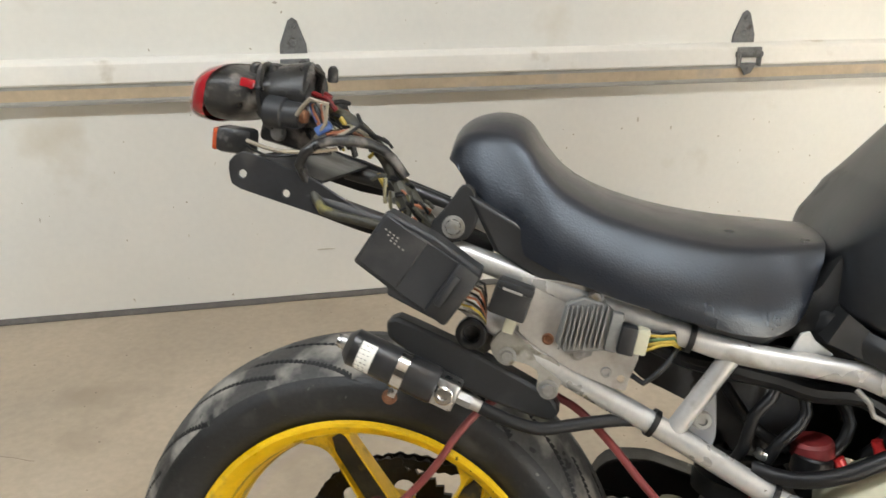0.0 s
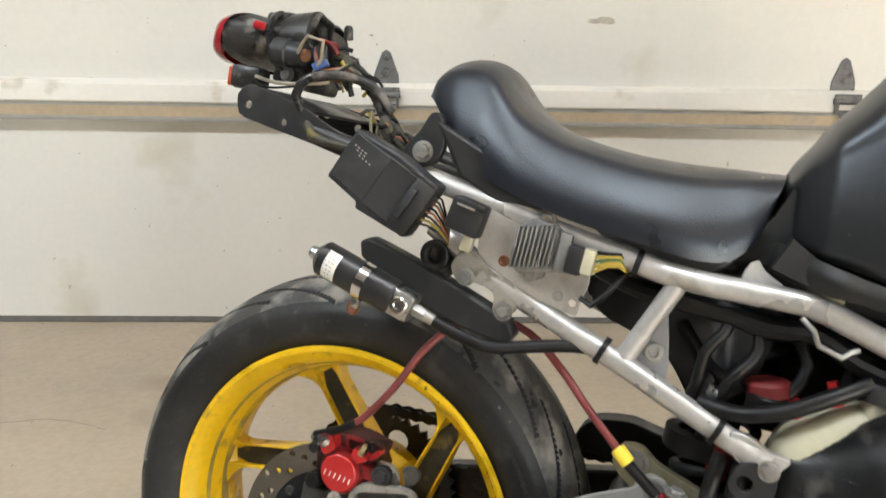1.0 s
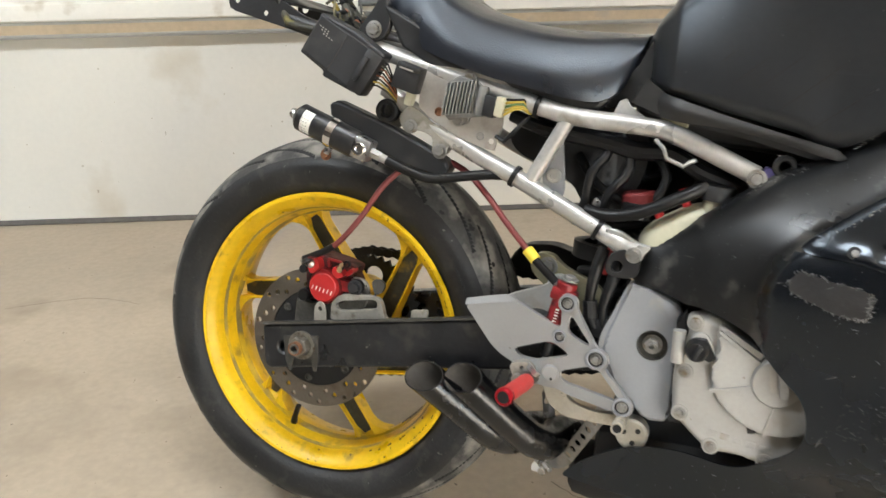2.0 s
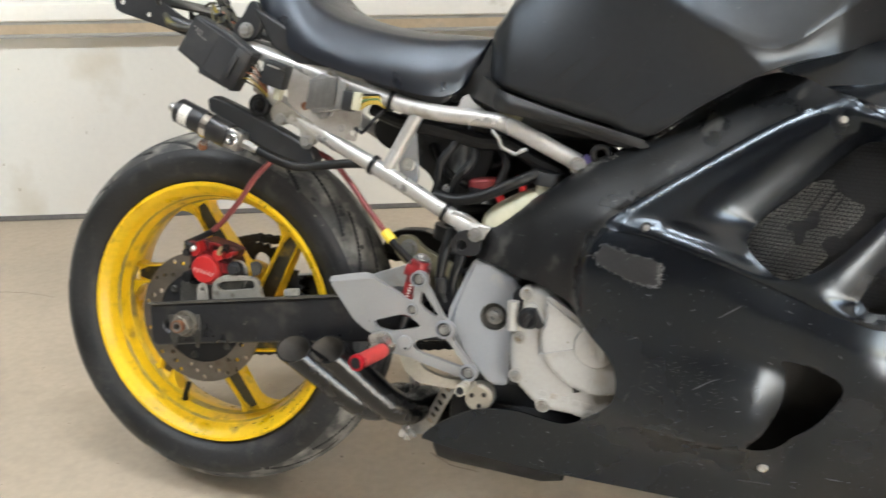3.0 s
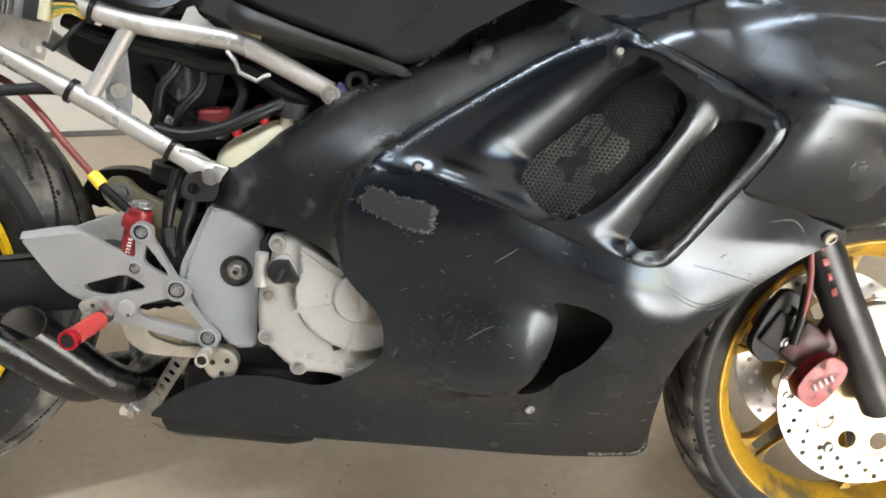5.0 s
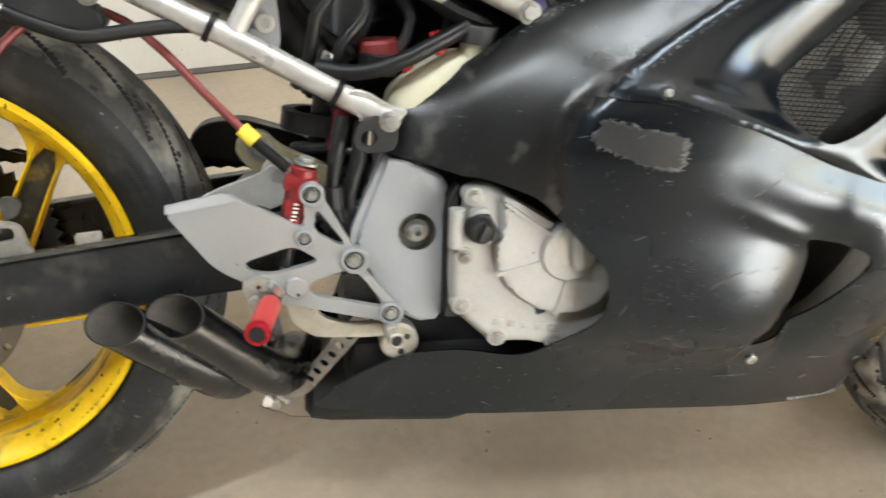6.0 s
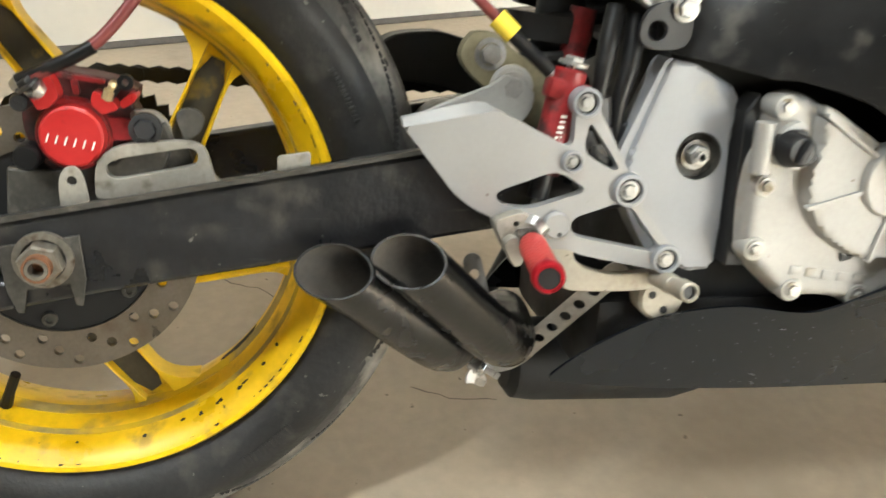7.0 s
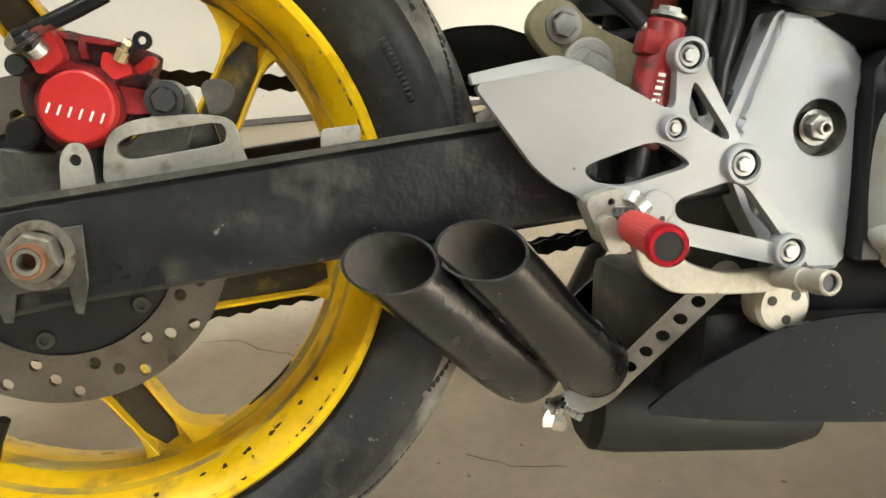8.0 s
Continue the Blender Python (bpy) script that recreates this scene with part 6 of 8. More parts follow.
for k in range(5):
    part("wire", tube([(0.290, -0.136, 0.668 + 0.005 * k), (0.305, -0.140, 0.676 + 0.003 * k), (0.316, -0.136, 0.677 + 0.003 * k), (0.326, -0.118, 0.668)], 0.0017, 6), (M_WIRE_Y, M_WIRE_Y, M_WIRE_G, M_WIRE_Y, M_HOSE)[k], reg)
part("wire", tube([(0.324, -0.120, 0.672), (0.312, -0.134, 0.655), (0.292, -0.134, 0.634), (0.280, -0.130, 0.640)], 0.003, 8), M_HOSE, reg)

# damper canister and its partner
A, B = Vector((0.000, -0.150, 0.650)), Vector((0.108, -0.150, 0.6085))
dv = (B - A).normalized()
can = part("damper_reservoir", lathe([(0, -0.004), (0.012, -0.004), (0.017, 0.0), (0.0195, 0.003), (0.0195, 0.092), (0.018, 0.096), (0, 0.096)], A, dv, 36), M_BLACK, bike, "glossy black remote shock reservoir")
part("end_plug", lathe([(0, -0.010), (0.006, -0.010), (0.0075, -0.006), (0.0075, 0.0)], A + dv * -0.004, dv, 18), M_STEEL, can)
lab = bmesh.new()
u = dv.cross(Vector((0, -1, 0))).normalized()
rows = []
for i in range(9):
    a = radians(-50 + 100 * i / 8)
    o = Vector((0, -1, 0)) * math.cos(a) * 0.0199 + u * math.sin(a) * 0.0199
    rows.append((lab.verts.new(A + dv * 0.012 + o), lab.verts.new(A + dv * 0.028 + o)))
for a, b in zip(rows, rows[1:]):
    lab.faces.new((a[0], a[1], b[1], b[0]))
part("label", lab, M_WHITE, can, "worn white printed label")
for i in range(7):
    a = radians(-40 + 80 * i / 6)
    o = Vector((0, -1, 0)) * math.cos(a) * 0.0202 + u * math.sin(a) * 0.0202
    bm = block((0, 0, 0), (0.0010, 0.0004, 0.0008), bevel=0)
    for kx in range(2):
        block((0.0045 * (kx + 1) - (0.001 if i % 2 else 0), 0, 0), (0.0022, 0.0004, 0.0006), bevel=0, bm=bm)
    bm.transform(Matrix.Translation(A + dv * 0.0135 + o) @ Matrix.Rotation(-math.atan2(dv.z, dv.x), 4, "Y"))
    part("print_bar", bm, M_INK, can)
part("clamp_band", lathe([(0.0196, 0.052), (0.0212, 0.052), (0.0212, 0.063), (0.0196, 0.063)], A, dv, 36, closed=True), M_CHROME, can, "bright steel clamp band")
part("clamp_tail", block(A + dv * 0.0575 + u * -0.026 if u.z > 0 else A + dv * 0.0575 + u * 0.026, (0.009, 0.008, 0.012), (0, 20, 0), 0.002), M_STEEL, can)
rust = A + dv * 0.0575 + Vector((-0.012, 0, -0.030))
bolt(rust, can, 0.006, material=M_RUST, label="rusty clamp screw")
part("fitting_block", block(A + dv * 0.106, (0.026, 0.026, 0.030), (0, 21, 0), 0.003), M_STEEL, can, "bright alloy fitting block")
bolt(A + dv * 0.106 + Vector((0, -0.013, 0)), can, 0.0095, kind="cap", material=M_CHROME)
part("hose_nut", rod(A + dv * 0.116, A + dv * 0.134, 0.0075, 6), M_BOLT, can)
part("hose_ferrule", rod(A + dv * 0.132, A + dv * 0.146, 0.006, 14), M_PLATE, can)
part("damper_hose", tube([A + dv * 0.144, (0.160, -0.148, 0.588), (0.195, -0.140, 0.578), (0.235, -0.128, 0.583), (0.275, -0.118, 0.588), (0.305, -0.112, 0.588)], 0.0068, 14), M_HOSE, bike, "thick black rubber hose")
part("mud_flap_rail", slab([(0.028, 0.669), (0.040, 0.674), (0.130, 0.640), (0.205, 0.604), (0.214, 0.590), (0.205, 0.578), (0.150, 0.590), (0.100, 0.610), (0.030, 0.652)], -0.118, -0.090, rounded=0.01), M_PLASTIC, bike, "black plastic guard stub under the rail", bevel=0.004)

# brake hose of the rear caliper: red, up over the tyre and down to the master cylinder
hose = part("brake_hose", tube([(-0.002, -0.118, 0.442), (0.020, -0.124, 0.452), (0.050, -0.125, 0.470), (0.085, -0.120, 0.512), (0.112, -0.112, 0.556), (0.140, -0.100, 0.585), (0.180, -0.092, 0.602), (0.225, -0.095, 0.590), (0.265, -0.108, 0.560), (0.300, -0.120, 0.525), (0.335, -0.130, 0.492)], 0.0043, 14), M_REDHOSE, bike,
            "braided brake hose in clear red sleeving")
part("hose_sleeve", tube([(-0.008, -0.116, 0.440), (0.010, -0.121, 0.448), (0.028, -0.126, 0.456), (0.046, -0.1255, 0.466)], 0.0050, 14), M_HOSE, hose, "black rubber hose end")
part("banjo", tube([(-0.010, -0.112, 0.436), (-0.005, -0.117, 0.441)], 0.006, 12), M_BOLT, hose)
part("tape_band", tube([(0.333, -0.129, 0.494), (0.346, -0.133, 0.482)], 0.0078, 14), M_YTAPE, hose, "yellow tape flag on the hose")
part("hose_tail", tube([(0.345, -0.133, 0.482), (0.362, -0.135, 0.468), (0.376, -0.136, 0.456)], 0.0056, 12), M_HOSE, hose)
part("hose_ferrule", tube([(0.374, -0.136, 0.458), (0.384, -0.136, 0.449), (0.392, -0.136, 0.458)], 0.0040, 10), M_STEEL, hose)

# ---- what shows between the rails
ib = part("inner_fender", sheet([(0.290, 0.655), (0.330, 0.660), (0.450, 0.660), (0.470, 0.620), (0.445, 0.555), (0.400, 0.545), (0.372, 0.580), (0.330, 0.600), (0.295, 0.615), (0.280, 0.635)], lambda x, z: -0.055 - 0.012 * smoothstep(0.352, 0.360, x) * smoothstep(0.425, 0.415, x), 0.008, 0.08), M_PLASTIC, bike, "dusty black inner mudguard and battery box", smooth=40)
part("inner_fender_back", sheet([(0.255, 0.640), (0.300, 0.670), (0.62, 0.640), (0.66, 0.56), (0.50, 0.50), (0.40, 0.50), (0.372, 0.545), (0.330, 0.596), (0.290, 0.606), (0.262, 0.622)], lambda x, z: 0.045, 0.03, 0.02), M_DARK, ib, "dark rear of the mudguard", smooth=60)
part("loom", tube([(0.290, -0.092, 0.668), (0.333, -0.096, 0.653), (0.374, -0.100, 0.648), (0.424, -0.100, 0.640), (0.460, -0.102, 0.632), (0.505, -0.102, 0.631), (0.542, -0.102, 0.610), (0.588, -0.10, 0.595)], [0.009, 0.010, 0.012, 0.011, 0.012, 0.010, 0.011, 0.008], 10), M_HOSE, bike, "taped black wiring loom")
HOSES = [[(0.415, -0.085, 0.660), (0.425, -0.10, 0.630), (0.405, -0.105, 0.600), (0.400, -0.10, 0.565), (0.385, -0.09, 0.53)], [(0.44, -0.09, 0.65), (0.455, -0.105, 0.61), (0.43, -0.11, 0.575), (0.42, -0.10, 0.545)],
         [(0.47, -0.08, 0.645), (0.50, -0.095, 0.60), (0.48, -0.10, 0.56)], [(0.50, -0.08, 0.65), (0.54, -0.09, 0.60), (0.52, -0.08, 0.56)], [(0.38, -0.07, 0.62), (0.41, -0.09, 0.585), (0.445, -0.09, 0.565)]]
for h in HOSES:
    part("rubber_hose", tube(h, 0.0062, 12), M_HOSE, bike, "black rubber hose")
part("coolant_hose", tube([(0.405, -0.122, 0.553), (0.440, -0.132, 0.550), (0.480, -0.138, 0.560), (0.520, -0.135, 0.580), (0.552, -0.125, 0.596)], 0.0082, 14), M_HOSE, bike, "black ribbed coolant hose")
def bottle(c, half, turn):
    """A blow-moulded bottle: a box with very round corners."""
    bm = bmesh.new()
    bmesh.ops.create_uvsphere(bm, u_segments=36, v_segments=22, radius=1)
    for v in bm.verts:
        v.co = Vector([math.copysign(abs(q) ** 0.62, q) * h for q, h in zip(v.co, half)])
    bm.transform(pose(*c, 0, turn, 0))
    return bm


res = part("coolant_reservoir", bottle((0.532, -0.104, 0.520), (0.056, 0.034, 0.044), -30), M_CREAM, bike, "yellowed cream plastic coolant bottle")
part("bottle_neck", rod((0.560, -0.116, 0.555), (0.564, -0.116, 0.580), 0.016, 24), M_CREAM, res)
part("bottle_cap", lathe([(0, 0.018), (0.020, 0.018), (0.0215, 0.014), (0.0215, 0.0), (0, 0)], (0.564, -0.116, 0.580), (0.08, -0.05, 1), 24), M_PLASTIC, res, "black ridged filler cap")
M_POTRED = mat("faded_red_plastic", (0.15, 0.016, 0.016), 0.55, 0, 0.2, 60, 200, 0.1)
rb = part("brake_fluid_pot", rod((0.466, -0.100, 0.545), (0.468, -0.100, 0.566), 0.020, 28, edge=0.002), M_HOSE, bike, "small brake fluid pot with faded red cap")
part("pot_cap", lathe([(0, 0.015), (0.0185, 0.015), (0.0215, 0.012), (0.0220, 0.0), (0, 0)], (0.468, -0.094, 0.565), (-0.12, -0.05, 1), 14), M_POTRED, rb, "faded red ridged cap")
part("red_sleeve", rod((0.490, -0.104, 0.566), (0.500, -0.106, 0.545), 0.0060, 14), M_COVER, rb)
part("red_sleeve", rod((0.522, -0.108, 0.590), (0.530, -0.110, 0.566), 0.0055, 14), M_COVER, rb)
part("clip", block((0.417, -0.105, 0.562), (0.012, 0.012, 0.010), (0, 20, 0), 0.002), M_STEEL, rb)
sh = part("shock_absorber", rod((0.415, 0.0, 0.40), (0.44, 0.0, 0.62), 0.022, 24), M_DARK, bike, "dusty black rear shock with coil spring")
coil = [(0.41 + 0.04 * t + 0.036 * math.cos(t * 12 * math.pi), 0.036 * math.sin(t * 12 * math.pi), 0.40 + 0.20 * t) for t in [i / 110 for i in range(111)]]
part("coil_spring", tube(coil, 0.0065, 10, straight=True), M_DARK, sh)
part("preload_ring", lathe([(0.030, 0), (0.044, 0.0), (0.044, 0.022), (0.030, 0.022)], (0.412, 0, 0.470), (0.1, 0, 1), 24, closed=True), M_PLASTIC, sh)
part("red_bumper", rod((0.428, -0.035, 0.455), (0.436, -0.035, 0.50), 0.012, 16), M_RED, sh)
lk = part("suspension_link", slab([(0.325, 0.470), (0.332, 0.478), (0.352, 0.478), (0.372, 0.462), (0.420, 0.440), (0.430, 0.420), (0.425, 0.400), (0.395, 0.398), (0.365, 0.418), (0.345, 0.432), (0.330, 0.445), (0.322, 0.458)], -0.060, -0.045, rounded=0.006), M_OLIVE, bike,
          "olive zinc-plated suspension link plate", bevel=0.002)
bolt((0.3475, -0.060, 0.461), lk, 0.0105)
bolt((0.367, -0.066, 0.434), lk, 0.0105)
part("link_boss", lathe([(0, 0.002), (0.017, 0.002), (0.019, 0), (0.019, -0.01), (0, -0.01)], (0.367, -0.064, 0.434), (0, -1, 0), 24), M_CAST, lk)
part("link_arm", slab([(0.285, 0.405), (0.300, 0.418), (0.345, 0.436), (0.362, 0.445), (0.385, 0.430), (0.375, 0.405), (0.330, 0.392)], -0.072, -0.066, rounded=0.006), M_CAST, lk, "grey link arm", bevel=0.0015)
for h in ([(0.432, -0.118, 0.505), (0.424, -0.126, 0.470), (0.420, -0.128, 0.430), (0.428, -0.125, 0.40)], [(0.450, -0.115, 0.50), (0.446, -0.122, 0.46), (0.438, -0.125, 0.43), (0.440, -0.12, 0.39)]):
    part("cable_sleeve", tube(h, [0.008, 0.0085, 0.0065, 0.0065], 12), M_HOSE, bike, "black rubber cable sleeve")
part("sleeve_end", tube([(0.421, -0.128, 0.436), (0.423, -0.128, 0.414)], 0.0095, 10), M_PLASTIC, bike)
part("chain_guard", slab([(0.275, 0.462), (0.315, 0.470), (0.345, 0.466), (0.420, 0.44), (0.42, 0.40), (0.31, 0.42), (0.26, 0.43)], 0.060, 0.100, rounded=0.01), M_PLASTIC, bike, "black plastic chain guard", bevel=0.003)
part("side_stand", tube([(0.47, 0.15, 0.28), (0.44, 0.22, 0.15), (0.42, 0.275, 0.07)], 0.011, 14), M_BLACK, bike, "black side stand")


# ---- seat
def seat_mesh():
    """A single seat: vinyl drawn over a foam shape, with a raised rear pad."""
    n, m = 56, 40
    top = spline([(0.076, 0, 0.838), (0.082, 0, 0.864), (0.100, 0, 0.880), (0.130, 0, 0.886), (0.156, 0, 0.878), (0.176, 0, 0.852), (0.200, 0, 0.828), (0.240, 0, 0.808), (0.300, 0, 0.793), (0.360, 0, 0.786), (0.420, 0, 0.784), (0.462, 0, 0.782)], 0.004)
    bot = spline([(0.090, 0, 0.832), (0.100, 0, 0.815), (0.115, 0, 0.793), (0.138, 0, 0.766), (0.180, 0, 0.744), (0.252, 0, 0.720), (0.323, 0, 0.704), (0.381, 0, 0.692), (0.415, 0, 0.693), (0.438, 0, 0.712), (0.452, 0, 0.750)], 0.004)
    wid = spline([(0.0, 0, 0.085), (0.15, 0, 0.108), (0.35, 0, 0.135), (0.55, 0, 0.145), (0.75, 0, 0.140), (0.9, 0, 0.118), (1.0, 0, 0.095)], 0.01)

    def pick(line, t):
        s = t * (len(line) - 1)
        k = min(int(s), len(line) - 2)
        return line[k].lerp(line[k + 1], s - k)

    bm = bmesh.new()
    rows = []
    for i in range(n + 1):
        t = i / n
        a, b, w = pick(top, t), pick(bot, t), pick(wid, t).z
        row = []
        for j in range(m + 1):
            v = -1 + 2 * j / m
            s = abs(v)
            # crown rounded across, then down the flank and tucked under
            if s < 0.62:
                k = s / 0.62
                y = w * 0.80 * k
                f = 0.20 * k ** 2.6
            else:
                k = (s - 0.62) / 0.38
                y = w * (0.80 + 0.20 * math.sin(k * math.pi * 0.62))
                f = 0.20 + 0.80 * k ** 0.92
            p = a.lerp(b, f)
            row.append(bm.verts.new((p.x, math.copysign(y, v), p.z)))
        rows.append(row)
    for a, b in zip(rows, rows[1:]):
        for j in range(m):
            bm.faces.new((a[j], a[j + 1], b[j + 1], b[j]))
    bm.faces.new(rows[0])
    bm.faces.new(list(reversed(rows[-1])))
    for j in range(n):
        bm.faces.new((rows[j][0], rows[j + 1][0], rows[j + 1][m], rows[j][m]))
    return bm


seat = part("seat", seat_mesh(), M_VINYL, bike, "black grained vinyl solo seat", smooth=60)
part("seat_base", slab([(0.106, 0.808), (0.136, 0.752), (0.180, 0.727), (0.252, 0.703), (0.323, 0.688), (0.402, 0.676), (0.424, 0.694), (0.37, 0.725), (0.20, 0.76)], -0.121, 0.121), M_PLASTIC, seat, "black plastic seat pan", bevel=0.004)
part("seat_stay", slab([(0.070, 0.772), (0.085, 0.757), (0.108, 0.762), (0.118, 0.785), (0.112, 0.812), (0.100, 0.815), (0.088, 0.796)], -0.118, -0.106, rounded=0.006), M_PLASTIC, seat, "black seat mounting stay", bevel=0.002)
bolt((0.094, -0.118, 0.773), seat, 0.009)
part("seat_stay", slab([(0.070, 0.772), (0.085, 0.757), (0.108, 0.762), (0.122, 0.790), (0.125, 0.835), (0.105, 0.842), (0.092, 0.808)], 0.106, 0.118, rounded=0.006), M_PLASTIC, seat, bevel=0.002)
part("seat_hook", block((0.105, -0.055, 0.745), (0.05, 0.09, 0.02), (0, 20, 0), 0.004), M_PLASTIC, seat)


# ---- tank
def tank_mesh():
    """A fuel tank: cross-sections swept along x, waisted at the knees and widening into shoulders."""
    keys = [  # x, base z, top z, half-width at the base, at the shoulder, height of the shoulder
        (0.456, 0.742, 0.772, 0.060, 0.070, 0.76),
        (0.474, 0.716, 0.800, 0.115, 0.112, 0.78),
        (0.500, 0.704, 0.838, 0.145, 0.135, 0.80),
        (0.560, 0.688, 0.905, 0.162, 0.150, 0.84),
        (0.640, 0.669, 0.968, 0.172, 0.172, 0.848),
        (0.690, 0.655, 0.995, 0.177, 0.188, 0.824),
        (0.760, 0.700, 1.015, 0.203, 0.220, 0.788),
        (0.830, 0.742, 1.015, 0.221, 0.230, 0.766),
        (0.900, 0.764, 1.000, 0.212, 0.222, 0.810),
        (0.950, 0.784, 0.970, 0.170, 0.182, 0.850),
        (0.978, 0.815, 0.930, 0.120, 0.130, 0.860),
        (0.985, 0.840, 0.900, 0.060, 0.070, 0.865),
    ]
    xs = [k[0] for k in keys]

    def at(x, c):
        i = max(0, min(len(xs) - 2, sum(1 for q in xs if q <= x) - 1))
        t = (x - xs[i]) / (xs[i + 1] - xs[i])
        p = [keys[max(0, min(len(keys) - 1, i + d))][c] for d in (-1, 0, 1, 2)]
        return 0.5 * (2 * p[1] + (p[2] - p[0]) * t + (2 * p[0] - 5 * p[1] + 4 * p[2] - p[3]) * t * t + (3 * p[1] - p[0] - 3 * p[2] + p[3]) * t ** 3)

    n, m = 110, 48
    bm = bmesh.new()
    rows = []
    for i in range(n + 1):
        x = xs[0] + (xs[-1] - xs[0]) * i / n
        zb, zt, wb, ws, zs = (at(x, c) for c in range(1, 6))
        half = []
        for j in range(m + 1):
            t = j / m
            if t < 0.55:
                k = t / 0.55
                swell = k + (max(0.0, (k - 0.3) / 0.7) ** 1.6 - k) * smoothstep(0.72, 0.62, x)
                y, z = wb + (ws - wb) * swell - 0.003 * math.sin(math.pi * k) * smoothstep(0.62, 0.72, x), zb + (zs - zb) * k
                if k < 0.06:
                    y -= 0.012 * (1 - k / 0.06) * smoothstep(0.76, 0.66, x)
            else:
                k = (t - 0.55) / 0.45
                a = k * math.pi / 2
                c = smoothstep(0.58, 0.80, x) * smoothstep(0.96, 0.84, x)
                y = ws * ((1 - c) * math.cos(a) ** 0.62 + c * (1 - 0.42 * k - 0.58 * k ** 3.2))
                z = zs + (zt - zs) * ((1 - c) * math.sin(a) ** 0.9 + c * math.sin(a) ** 0.95)
            # a crisp crease slants down across the flank; above it the shoulder leans in
            d = (x - 0.706) * 0.627 + (z - 0.835) * 0.78
            lift = 0.005 - 0.014 * (1 - math.exp(-d / 0.028)) if d > 0 else 0.005 * math.exp(d / 0.03)
            y += lift * min(1.0, y / 0.12) * smoothstep(0.60, 0.70, x) * smoothstep(0.965, 0.90, x)
            half.append((y, z))
        rows.append([bm.verts.new((x, -y, z)) for y, z in half] + [bm.verts.new((x, y, z)) for y, z in reversed(half[:-1])])
    for a, b in zip(rows, rows[1:]):
        for j in range(len(a) - 1):
            bm.faces.new((a[j], a[j + 1], b[j + 1], b[j]))
        bm.faces.new((a[-1], a[0], b[0], b[-1]))
    bm.faces.new(rows[0])
    bm.faces.new(list(reversed(rows[-1])))
    return bm


from mathutils.bvhtree import BVHTree

tank_shape = tank_mesh()
bmesh.ops.recalc_face_normals(tank_shape, faces=tank_shape.faces)
TANK_TREE = BVHTree.FromBMesh(tank_shape)


def tank_side(x, z):
    """How far out the tank's right flank stands at (x, z)."""
    hit = TANK_TREE.ray_cast(Vector((x, -1, z)), Vector((0, 1, 0)))[0]
    return hit.y if hit else -0.17


tank = part("fuel_tank", tank_shape, M_TANK, bike, "scuffed satin black fuel tank", smooth=50)
FLANGE = [(0.4576, 0.7150), (0.4869, 0.7070), (0.5252, 0.6950), (0.5768, 0.6800), (0.6194, 0.6690), (0.690, 0.6510), (0.690, 0.6400), (0.6205, 0.6575), (0.5781, 0.6660), (0.5387, 0.6705), (0.5093, 0.6730), (0.4711, 0.6807), (0.4512, 0.6877), (0.4431, 0.6977)]
part("tank_flange", sheet(FLANGE, lambda x, z: -0.090 - 0.068 * smoothstep(0.43, 0.52, x) - 0.012 * smoothstep(0.52, 0.68, x) - 0.5 * min(edge_distance(x, z, FLANGE), 0.010), 0.004, 0.004), M_PLASTIC, tank, "dull black lower flange of the tank", smooth=60)
part("tank_underside", slab([(0.470, 0.722), (0.50, 0.700), (0.60, 0.672), (0.69, 0.650), (0.69, 0.632), (0.60, 0.655), (0.50, 0.675), (0.455, 0.692)], -0.140, 0.150), M_GROOVE, tank)
# filler added to close the bright gap, black to pass for shade
part("seat_nose_rubber", slab([(0.4682, 0.7693), (0.4780, 0.740), (0.4700, 0.700), (0.4400, 0.690), (0.4200, 0.684), (0.4040, 0.690), (0.4299, 0.7125), (0.4544, 0.7405)], -0.104, 0.104), M_GROOVE, tank, "black filler added in the gap between tank and seat")


# ---- fairing
CTL = np.array([(0.474, 0.506, -0.145), (0.709, 0.552, -0.253), (0.900, 0.688, -0.288), (0.878, 0.255, -0.180), (0.728, 0.511, -0.262), (0.661, 0.544, -0.238), (1.055, 0.557, -0.281), (1.170, 0.511, -0.250),
                (0.822, 0.409, -0.254), (0.70, 0.42, -0.244), (0.851, 0.287, -0.190), (0.876, 0.498, -0.265), (0.40, 0.189, -0.120), (1.062, 0.152, -0.090), (0.681, 0.651, -0.178), (0.869, 0.741, -0.212), (0.649, 0.279, -0.178),
                (0.70, 0.168, -0.130), (0.90, 0.162, -0.125), (1.08, 0.768, -0.268), (1.30, 0.775, -0.262), (1.32, 0.60, -0.247), (1.15, 0.66, -0.300), (1.006, 0.309, -0.216), (1.03, 0.396, -0.244), (1.10, 0.37, -0.208), (1.085, 0.25, -0.145)])


def tps(r2):
    return 0.5 * r2 * np.log(r2 + 1e-12)


def fit_surface(c):
    x, z, y = c.T
    k = tps((x[:, None] - x) ** 2 + (z[:, None] - z) ** 2) + 2e-4 * np.eye(len(c))
    p = np.stack([np.ones_like(x), x, z], 1)
    a = np.block([[k, p], [p.T, np.zeros((3, 3))]])
    return np.linalg.solve(a, np.concatenate([y, np.zeros(3)]))


COEF = fit_surface(CTL)


def cowl(x, z):
    """The fairing's general swell: how far out it stands at (x, z)."""
    w = tps((CTL[:, 0] - x) ** 2 + (CTL[:, 1] - z) ** 2)
    # towards the nose the flank leans outwards up to a shoulder and falls back above it
    flare = 0.20 * smoothstep(1.00, 1.11, x) * max(0.0, min(z - 0.50, 0.16, (0.80 - z) * 1.2))
    return float(w @ COEF[:-3] + COEF[-3] + COEF[-2] * x + COEF[-1] * z) - flare


